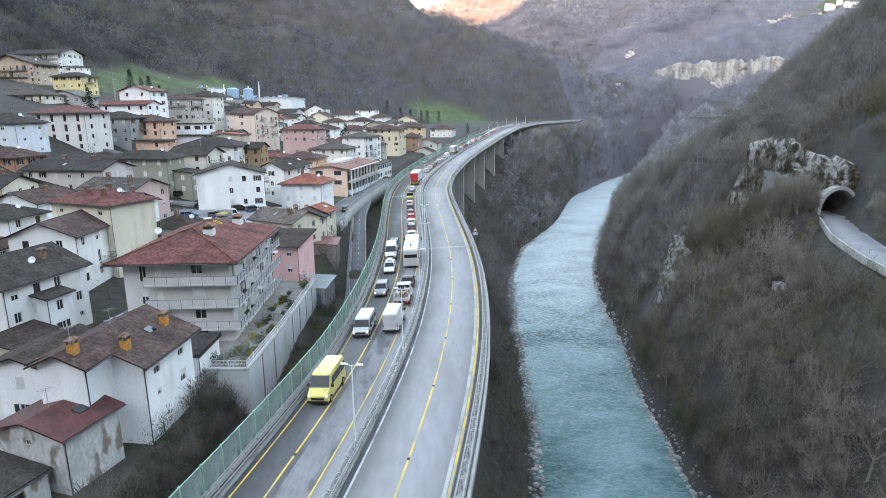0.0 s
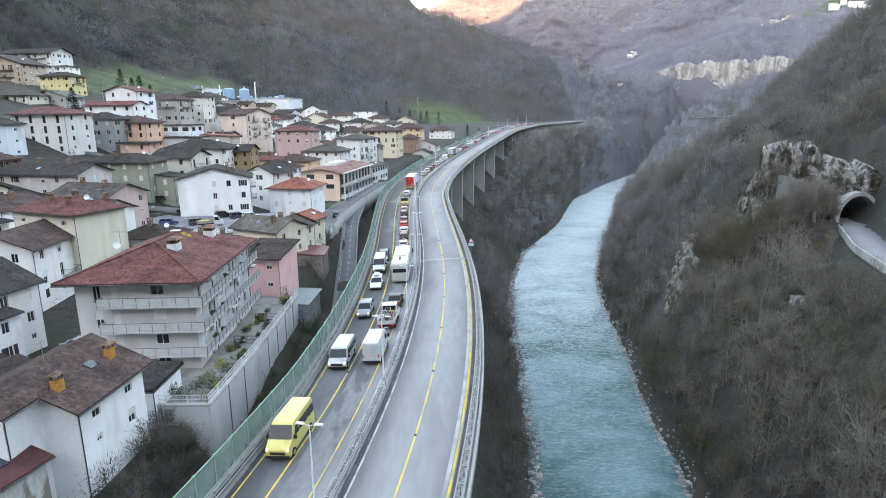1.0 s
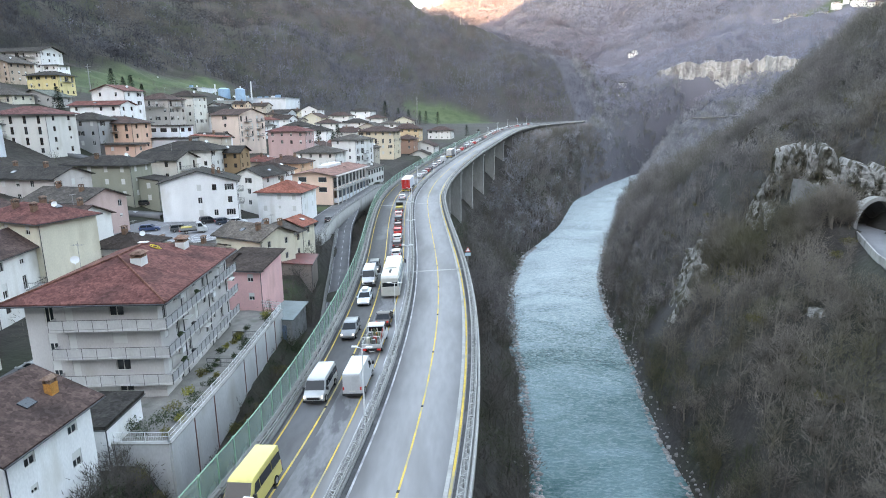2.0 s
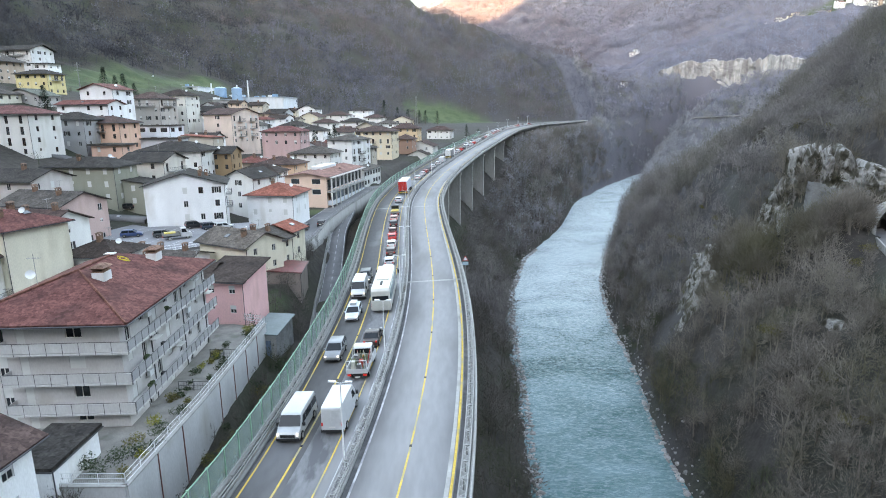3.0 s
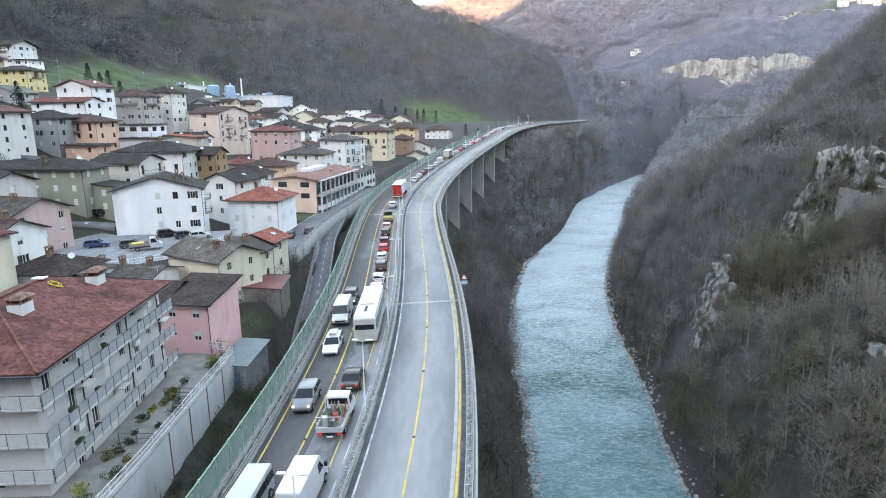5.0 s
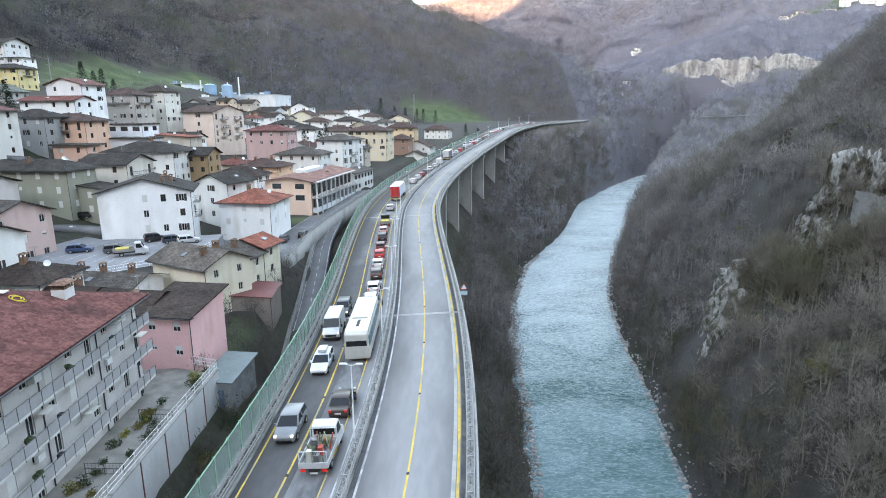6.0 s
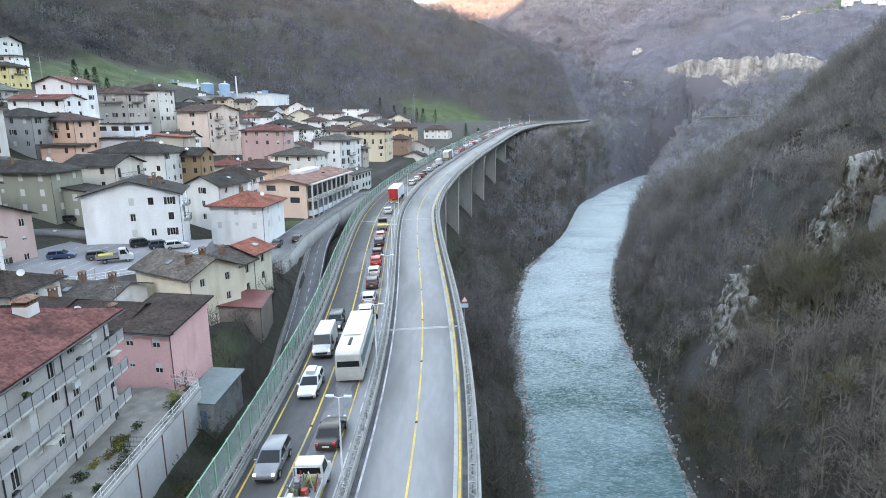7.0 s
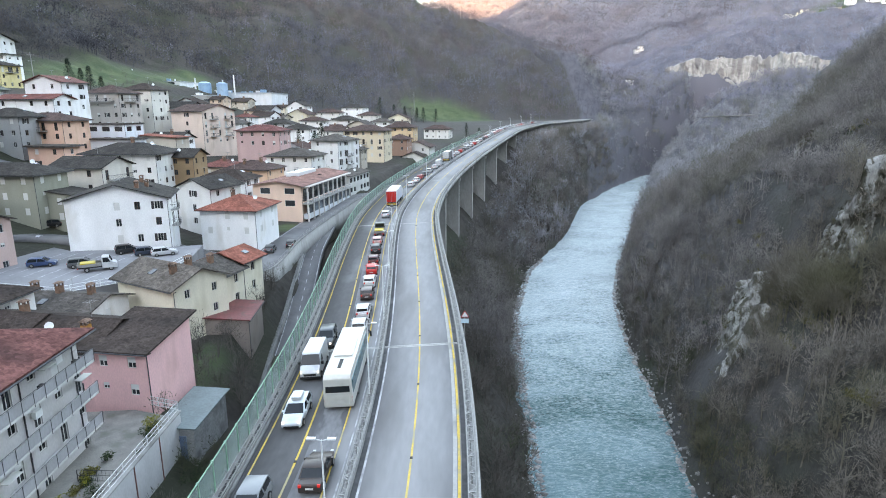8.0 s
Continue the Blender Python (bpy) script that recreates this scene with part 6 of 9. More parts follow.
railing([(-70, 140.6), (-60, 129.8), (-48, 126.8), (-38.3, 135.4), (-37.8, 146.5)], CP_Z, 1.0, WHITE_METAL, "pale steel railing round the car park")
# garden terrace of the apartment block with its retaining wall
terrace = slab("pavement_garden", [(-43, 69), (-28, 67.2), (-22.4, 67.2), (-22.0, 81), (-22.3, 104), (-27, 105.5), (-43, 104)], -4.0, 5, GRAVEL, "grey gravel garden terrace", "terrace")


def retaining_wall():
    t = tagged(new("retaining_wall"), "stained pale concrete retaining wall below the garden", "wall")
    pts = [(-28.5, 66.8), (-22.0, 66.8), (-21.6, 81), (-21.9, 104.2)]
    for (a, b) in zip(pts[:-1], pts[1:]):
        a, b = Vector((*a, 0)), Vector((*b, 0))
        L = (b - a).length
        m = Matrix.Translation(a) @ Matrix.Rotation(math.atan2(b.y - a.y, b.x - a.x), 4, "Z")
        bm = bmesh.new()
        box(bm, 0, L, -0.18, 0.18, -12, -3.55, m)
        bevel(bm, 0.03)
        w = part("wall", bm, plaster((0.5, 0.5, 0.5)), t)
        bm = bmesh.new()
        box(bm, -0.1, L + 0.1, -0.26, 0.26, -3.55, -3.4, m)
        part("coping", bm, CONCRETE, w)
        bm = bmesh.new()
        n = int(L / 4.2)
        for k in range(1, n):
            box(bm, k * L / n - 0.06, k * L / n + 0.06, -0.24, -0.18, -10, -3.6, m)
        if n > 1:
            part("drain_pipes", bm, shader("rusty_pipe", (0.2, 0.09, 0.075), 0.8, var=0.2), w, "dull red drain pipes")
    return t


retaining_wall()
railing([(-28.5, 66.8), (-22.0, 66.8), (-21.6, 81), (-21.9, 104.2), (-26.5, 105.8)], -3.4, 1.0, WHITE_METAL, "white steel railing along the garden wall", 2.1, fine=0.16)
for (a, b) in (((-25.5, 84.5), (-22.2, 84.4)), ((-25.5, 93.5), (-22.2, 93.4))):
    railing([a, b], -4.0, 1.1, STEEL_D, "dark steel garden fence", 1.6, fine=0.3, name="garden_fence", cat="fence")


def tin_shed():
    t = thing("tin_shed", pose(-23.6, 103.6, -9.2, 0, 0, -3), "blue-grey sheet metal shed beside the wall", "shed")
    bm = bmesh.new()
    box(bm, 0, 3.4, 0, 7.6, 0, 4.3)
    part("wall", bm, shader("shed_sheet", (0.3, 0.31, 0.31), 0.7, var=0.25, scale=0.6, fine=4, bump=0.3, stain=(0.16, 0.16, 0.16), stain_scale=0.5), t)
    bm = bmesh.new()
    vs = [bm.verts.new(p) for p in ((-0.3, -0.4, 4.45), (3.8, -0.4, 4.3), (3.8, 8.0, 4.5), (-0.3, 8.0, 4.65))]
    f = bm.faces.new(vs)
    ex = bmesh.ops.extrude_face_region(bm, geom=[f])
    bmesh.ops.translate(bm, vec=(0, 0, 0.14), verts=[v for v in ex["geom"] if isinstance(v, bmesh.types.BMVert)])
    bmesh.ops.recalc_face_normals(bm, faces=bm.faces)
    part("roof", bm, shader("shed_roof", (0.16, 0.2, 0.205), 0.6, var=0.15, scale=0.5, fine=4, bump=0.1), t)
    bm = bmesh.new()
    box(bm, 0.5, 2.6, -0.06, -0.01, 0.2, 3.4)
    bevel(bm, 0.02)
    part("door", bm, shader("shed_door_blue", (0.13, 0.19, 0.28), 0.6, var=0.15, scale=0.8, fine=5, bump=0.1), t, "faded blue sheet door")


tin_shed()


def lamp_post(y, off=-4.45, group="street lamps of the viaduct"):
    p, h = frame_at(y, off)
    t = thing("street_lamp", Matrix.Translation(p) @ pose(0, 0, 0, 0, 0, math.degrees(h)), "slim white street lamp with two arms", "street lamp", group)
    bm = bmesh.new()
    cyl(bm, (0, 0, 0), 0.075, 6.85, sides=10, r2=0.04)
    part("pole", bm, WHITE_METAL, t)
    for s in (-1, 1):
        bm = bmesh.new()
        bar(bm, (0, 0, 6.8), (s * 0.45, 0, 6.92), 0.025, 6)
        arm = part("arm", bm, WHITE_METAL, t)
        bm = bmesh.new()
        box(bm, min(s * 0.35, s * 0.85), max(s * 0.35, s * 0.85), -0.11, 0.11, 6.9, 6.98)
        bevel(bm, 0.025)
        part("lamp_head", bm, WHITE_METAL, arm)


for yl in (43.0, 62.5, 81.0, 100.0, 119.5, 139, 159, 180, 203, 240, 265, 290, 318, 346, 375, 405, 435, 465, 495):
    lamp_post(yl)


def warning_sign():
    p, h = frame_at(112.2, 4.95)
    t = thing("road_sign", Matrix.Translation(p) @ pose(0, 0, 0, 0, 0, math.degrees(h)), "triangular red and white warning sign on the parapet", "road sign")
    bm = bmesh.new()
    bar(bm, (0, 0, -0.6), (0, 0, 3.2), 0.05, 8)
    part("pole", bm, STEEL, t)
    for r, th, mat, nm in ((0.55, 0.0, shader("sign_red", (0.5, 0.03, 0.03), 0.4, var=0.1), "sign_rim"), (0.4, 0.02, shader("sign_white", (0.7, 0.7, 0.7), 0.4, var=0.05), "sign_face")):
        bm = bmesh.new()
        for q in (-0.06 - th, -0.05 - th):
            vs = [bm.verts.new((r * math.cos(a), q, 2.75 + r * math.sin(a))) for a in (radians(90), radians(210), radians(330))]
            bm.faces.new(vs)
        part(nm, bm, mat, t)
    bm = bmesh.new()
    box(bm, -0.45, 0.45, -0.08, -0.05, 1.8, 2.3)
    part("sign_plate", bm, shader("sign_pale_blue", (0.4, 0.55, 0.62), 0.4, var=0.05), t)


warning_sign()

# ---------------------------------------------------------------- tunnel


def tunnel():
    t = thing("tunnel_portal", pose(95.6, 143.2, 0.0, 0, 0, 14), "pale concrete arched road tunnel portal in the rock", "tunnel portal")
    n = 24

    def arch(bm, r, y):
        return [bm.verts.new((r * math.cos(a), y, 1.6 + r * math.sin(a) * 0.98)) for a in np.linspace(0, math.pi, n + 1)]

    def shell(r0, r1, y0, y1):
        bm = bmesh.new()
        a, b, c, d = arch(bm, r0, y0), arch(bm, r1, y0), arch(bm, r1, y1), arch(bm, r0, y1)
        for p, q in ((a, b), (b, c), (c, d), (d, a)):
            for k in range(n):
                bm.faces.new((p[k], p[k + 1], q[k + 1], q[k]))
        bmesh.ops.recalc_face_normals(bm, faces=bm.faces)
        return bm

    part("portal_ring", shell(5.0, 5.9, 0, 1.6), CONCRETE, t)
    part("lining", shell(4.95, 5.1, 1.6, 26), CONCRETE_D, t, "dark tunnel lining")
    for s in (-1, 1):
        bm = bmesh.new()
        box(bm, s * 5.45 - 0.45, s * 5.45 + 0.45, 0, 1.6, -1.5, 1.6)
        part("abutment", bm, CONCRETE, t)
    bm = bmesh.new()
    box(bm, -5.2, 5.2, 25.5, 26, -1, 7)
    part("end_wall", bm, CONCRETE_D, t)


tunnel()


def rail_barrier(y0, y1, off):
    t = tagged(new("road_barrier"), "low concrete barrier along the tunnel road", "barrier")
    pts = np.array([(60, 40), (68, 62), (76, 100), (82, 118), (92, 138)], float)
    ys = np.arange(y0, y1, 3.0)
    for ya, yb in zip(ys[:-1], ys[1:]):
        a = Vector((np.interp(ya, pts[:, 1], pts[:, 0]) + off, ya, 0.3))
        b = Vector((np.interp(yb, pts[:, 1], pts[:, 0]) + off, yb, 0.3))
        bm = bmesh.new()
        m = Matrix.Translation(a) @ Matrix.Rotation(math.atan2(b.y - a.y, b.x - a.x), 4, "Z")
        box(bm, 0.02, (b - a).length - 0.02, -0.15, 0.15, -0.6, 0.8, m)
        bevel(bm, 0.04)
        part("barrier_block", bm, CONCRETE, t)


rail_barrier(84, 139, -3.9)
t = thing("road_sign", pose(101.5, 141.8, 0.2, 0, 0, 20), "square blue road sign beside the tunnel", "road sign")
bm = bmesh.new()
bar(bm, (0, 0, 0), (0, 0, 3.4), 0.05, 6)
part("pole", bm, STEEL, t)
bm = bmesh.new()
box(bm, -0.6, 0.6, -0.08, -0.05, 2.2, 3.5)
part("sign_face", bm, shader("sign_blue", (0.04, 0.2, 0.42), 0.4, var=0.08), t)
bm = bmesh.new()
box(bm, -0.38, 0.38, -0.1, -0.085, 2.5, 3.1)
part("sign_panel", bm, shader("sign_white", (0.7, 0.7, 0.7), 0.4, var=0.05), t)


def facet(p, seed):
    """Relief of a broken rock wall at a point of its plane: each block is a plane of its own tilt and depth, with a crack round it."""
    near, at = noise.voronoi(p)
    c = at[0]
    h = lambda k: noise.cell(c * 7.3 + Vector((seed + 3.7 * k, 1.9 * k, seed * 0.6)))
    e = p - c
    crack = max(0.0, 1.0 - (near[1] - near[0]) * 7.0)
    return 0.6 * h(1) + 1.3 * h(2) * e.x + 1.0 * h(3) * e.y - 0.5 * crack


def rock_face(name, line_, z0, z1, back, amp, seed, mat, label, step=0.7, cap=3.0, lean=0.25, ragged=0.28, to_ground=True, ivy=0):
    """A cliff along a plan line: broken blocks along tilted beds, upright cracks, an uneven top, and a cap that runs back into the hill."""
    p = np.array(line_, float)
    s = np.concatenate([[0], np.cumsum(np.hypot(*np.diff(p, axis=0).T))])
    step = step * 0.7
    nu = int(s[-1] / step) + 1
    q = np.linspace(0, s[-1], nu)
    X, Y = np.interp(q, s, p[:, 0]), np.interp(q, s, p[:, 1])
    B, T = np.interp(q, s, z0), np.interp(q, s, z1)
    B = np.minimum(B, height(X, Y) - 1.5) if to_ground else B
    dx, dy = np.gradient(X), np.gradient(Y)
    l = np.hypot(dx, dy)
    nx, ny = back * -dy / l, back * dx / l
    nv = max(8, int((T - B).max() / step))
    o = Vector((seed * 5.1, seed * 2.3, seed * 1.7))
    unit = step / 0.7
    verts = []
    for i in range(nu):
        end = min(1.0, min(i, nu - 1 - i) / (0.18 * nu))
        jag = noise.fractal(Vector((q[i] / (unit * 9), seed, 0)), 0.8, 2.0, 4)
        top = B[i] + (T[i] - B[i]) * (0.55 + 0.45 * end) * (1 - ragged / 2 + ragged * jag)
        for j in range(nv + 4):
            v = min(1.0, j / nv)
            z = B[i] + (top - B[i]) * v
            w = Vector((q[i] / unit + 0.25 * z / unit, z / unit - 0.3 * q[i] / unit, 0))
            warp = Vector((noise.noise(w / 5 + o), noise.noise(w / 5 - o), 0)) * 0.5
            rough = noise.fractal(w / 3.0 + o, 0.7, 2.1, 4)
            big = facet(Vector((w.x / 16, w.y / 22, 0)) + warp * 0.4 + o, seed)
            mid = facet(Vector((w.x / 5.5, w.y / 10, 0)) + warp * 0.5 - o, seed + 11)
            small = facet(Vector((w.x / 2.6, w.y / 4.2, 0)) + warp * 0.6 + o * 2, seed + 23)
            bed = max(0.0, noise.noise(Vector((w.x / 40, w.y / 6.5, seed)))) ** 2
            d = -amp * (0.75 * big + 0.75 * mid + 0.4 * small + 0.4 * rough - 1.3 * bed) + lean * (z - B[i]) + (1 - end) * amp * 2.0
            if j > nv:
                d += cap * (j - nv) / 3
                z += 0.2 * cap * (j - nv) / 3 + amp * 0.4 * rough
            verts.append((X[i] + nx[i] * d, Y[i] + ny[i] * d, z))
    m = nv + 4
    faces = [(i * m + j, (i + 1) * m + j, (i + 1) * m + j + 1, i * m + j + 1) for i in range(nu - 1) for j in range(m - 1)]
    if ivy:
        r = np.random.RandomState(int(seed) + 40)
        P = np.array(verts).reshape(nu, m, 3)[2:-2, 1:nv + 1].reshape(-1, 3)
        c = P[r.randint(0, len(P), ivy)]
        n = 170
        c = np.repeat(c, n, 0) + r.normal(0, 1, (ivy * n, 3)) * np.repeat(r.uniform(0.35, 1.1, (ivy, 1)), n, 0) * np.array([0.9, 0.6, 0.6])
        a, b = r.normal(0, 0.14, c.shape), r.normal(0, 0.14, c.shape)
        i = np.arange(len(c))
        ob = new("rock_ivy", raw_mesh("rock_ivy", np.concatenate([c, c + a, c + b]), np.stack([i, i + len(c), i + 2 * len(c)], -1), IVY_DRY))
        tagged(ob, "olive ivy and dry brambles clinging to the rock", "ivy", kind="stuff")
    return tagged(new(name, raw_mesh(name, verts, faces, mat)), label, "rock face")


LR = "grey limestone rock face breaking through bare woods"
rock_face("rock_face", [(60.5, 160), (61.6, 165), (63.0, 170), (65.0, 175), (67, 181)], [-29, -28, -26, -24, -21], [-18, -10, -7, -9, -14], -1, 0.9, 1, ROCK, LR, 0.5, ivy=22)
rock_face("rock_face", [(52.6, 106), (54.0, 111), (55.6, 116), (57.0, 121)], [-44, -44, -43, -42], [-38, -31, -30, -36], -1, 0.9, 3, ROCK, LR, 0.4)
rock_face("rock_face", [(76.4, 164), (76.8, 158), (78.2, 152), (82.5, 147.5), (89, 145.8), (95.5, 146), (103, 145.2), (110, 144.6)], [-3, -3, -2, 0, 2, 7.4, 6.0, -1], [10, 15, 19.5, 19, 16, 13.8, 12.5, 9], 1, 0.9, 4, ROCK, LR, 0.45, 5.0, 0.1, to_ground=False, ivy=46)
rock_face("rock_face", [(66.8, 115.5), (67.8, 119), (68.4, 123)], [-14.5, -13.5, -13.5], [-10.6, -8.6, -9.6], -1, 0.5, 6, ROCK, LR, 0.4, 1.5)
rock_face("rock_face", [(98, 215), (104, 208), (110, 203)], [12, 12, 12], [18, 22, 20], 1, 1.2, 7, ROCK, LR, 0.8)
rock_face("cliff_face", [(294, 856), (319, 854), (360, 857), (393, 842), (417, 810), (440, 774), (456, 772)], [68, 64, 64, 52, 53, 60, 70], [88, 90, 89, 92.5, 93, 91.5, 89], 1, 1.4, 8, ROCK_FAR, "pale limestone cliff above wooded slope", 1.8, 3.0, 0.1, 0.1)
rock_face("cliff_face", [(530, 850), (560, 846), (600, 852)], [84, 86, 92], [98, 106, 108], 1, 1.6, 9, ROCK_FAR, "pale limestone cliff above wooded slope", 2.4, 12.0, 0.15)
rock_face("cliff_face", [(560, 935), (600, 930), (640, 936)], [102, 104, 108], [110, 113, 114], 1, 1.6, 10, ROCK_FAR, "pale limestone cliff above wooded slope", 2.6, 10.0, 0.15)


def buttresses():
    """Smooth concrete panels that hold up the rock beside the tunnel."""
    g = "concrete panels below the rock"
    for x0, x1, zt in ((80.0, 82.4, 10.4), (82.6, 85.0, 9.5), (85.2, 87.6, 9.1)):
        bm = bmesh.new()
        vs = [bm.verts.new(p) for p in ((x0 - 0.3, 146.4, 4.6), (x1 + 0.1, 146.4, 4.6), (x1, 146.8, zt), (x0, 146.8, zt + 0.4), (x0 - 0.3, 149, 4), (x1 + 0.1, 149, 4), (x1, 149, zt), (x0, 149, zt + 0.4))]
        for f in ((0, 1, 2, 3), (5, 4, 7, 6), (1, 5, 6, 2), (4, 0, 3, 7), (3, 2, 6, 7), (1, 0, 4, 5)):
            bm.faces.new([vs[k] for k in f])
        bevel(bm, 0.1)
        tagged(new("buttress", finish("buttress", bm, CONCRETE_D)), "pale smooth concrete panel against the rock", "buttress", g)


buttresses()


def river_stones():
    """Loose stones along both banks."""
    r = np.random.RandomState(8)
    base = bmesh.new()
    bmesh.ops.create_icosphere(base, subdivisions=1, radius=1)
    bv = np.array([v.co[:] for v in base.verts])
    bf = np.array([[v.index for v in f.verts] for f in base.faces])
    base.free()
    V, F = [], []
    n = 0
    for k in range(2600):
        y = r.uniform(85, 330)
        left = r.rand() < 0.5
        x = bank_l(y) - abs(r.normal(0, 1.6)) + 0.9 if left else bank_r(y) + abs(r.normal(0, 1.3)) - 0.9
        s = 0.22 + 0.5 * r.rand() ** 3
        z = max(height(np.array([x]), np.array([y]))[0], RIVER_Z - 0.1)
        m = bv * (1 + 0.3 * r.randn(len(bv), 1) * 0.5) * s * np.array([1.2, 1.0, 0.7])
        V.append(m + np.array([x, y, z + 0.05]))
        F.append(bf + n)
        n += len(bv)
    tagged(new("river_stones", raw_mesh("river_stones", np.concatenate(V), np.concatenate(F), STONE)), "grey stones along the river banks", "stones", kind="stuff")


river_stones()

# ---------------------------------------------------------------- vehicles


def prism(bm, prof, hw):
    """A side outline (y, z) made solid; hw gives the half width at each height."""
    a = [bm.verts.new((-hw(z), y, z)) for y, z in prof]
    b = [bm.verts.new((hw(z), y, z)) for y, z in prof]
    n = len(prof)
    bm.faces.new(a)
    bm.faces.new(b[::-1])
    for k in range(n):
        bm.faces.new((a[k], b[k], b[(k + 1) % n], a[(k + 1) % n]))
    bmesh.ops.recalc_face_normals(bm, faces=bm.faces)


def panel(bm, pts, t=0.012):
    vs = [bm.verts.new(p) for p in pts]
    f = bm.faces.new(vs)
    f.normal_update()
    ex = bmesh.ops.extrude_face_region(bm, geom=[f])
    n = f.normal.copy()
    bmesh.ops.translate(bm, vec=n * t, verts=[v for v in ex["geom"] if isinstance(v, bmesh.types.BMVert)])
    bmesh.ops.recalc_face_normals(bm, faces=bm.faces)


def rounded(bm, L, end=0.1, power=4):
    """Draws a body in towards its two ends, as seen from above."""
    for v in bm.verts:
        v.co.x *= 1 - end * min(1.0, abs(v.co.y) / (L / 2)) ** power


def wheels(t, ys, half, r, w=0.22):
    bm = bmesh.new()
    cyl(bm, (-w / 2, 0, 0), r, w, "x", 16)
    bevel(bm, 0.03)
    tyre = finish("wheel", bm, RUBBER)
    bm = bmesh.new()
    cyl(bm, (-w / 2 - 0.012, 0, 0), r * 0.6, w + 0.024, "x", 12)
    rim = finish("rim", bm, STEEL)
    for y in ys:
        for s in (-1, 1):
            o = part("wheel", tyre, None, t)
            o.location = (s * (half - w / 2 - 0.02), y, r)
            part("rim", rim, None, o)


def lamps(t, L, half, z_rear, z_front, lit_rear, lit_front, h=0.22, w=0.28):
    for s in (-1, 1):
        x0, x1 = sorted((s * (half - 0.06), s * (half - 0.06 - w)))
        bm = bmesh.new()
        box(bm, x0, x1, -L / 2 - 0.02, -L / 2 + 0.08, z_rear, z_rear + h)
        bevel(bm, 0.02)
        part("tail_lamp", bm, BRAKE if lit_rear else LAMP_RED, t)
        bm = bmesh.new()
        box(bm, x0, x1, L / 2 - 0.16, L / 2 + 0.01, z_front, z_front + h * 0.75)
        bevel(bm, 0.03)
        part("headlamp", bm, HEAD if lit_front else LAMP_CLEAR, t)
    bm = bmesh.new()
    box(bm, -0.26, 0.26, -L / 2 - 0.025, -L / 2, z_rear - 0.18, z_rear - 0.06)
    part("number_plate", bm, FRAME_W, t)


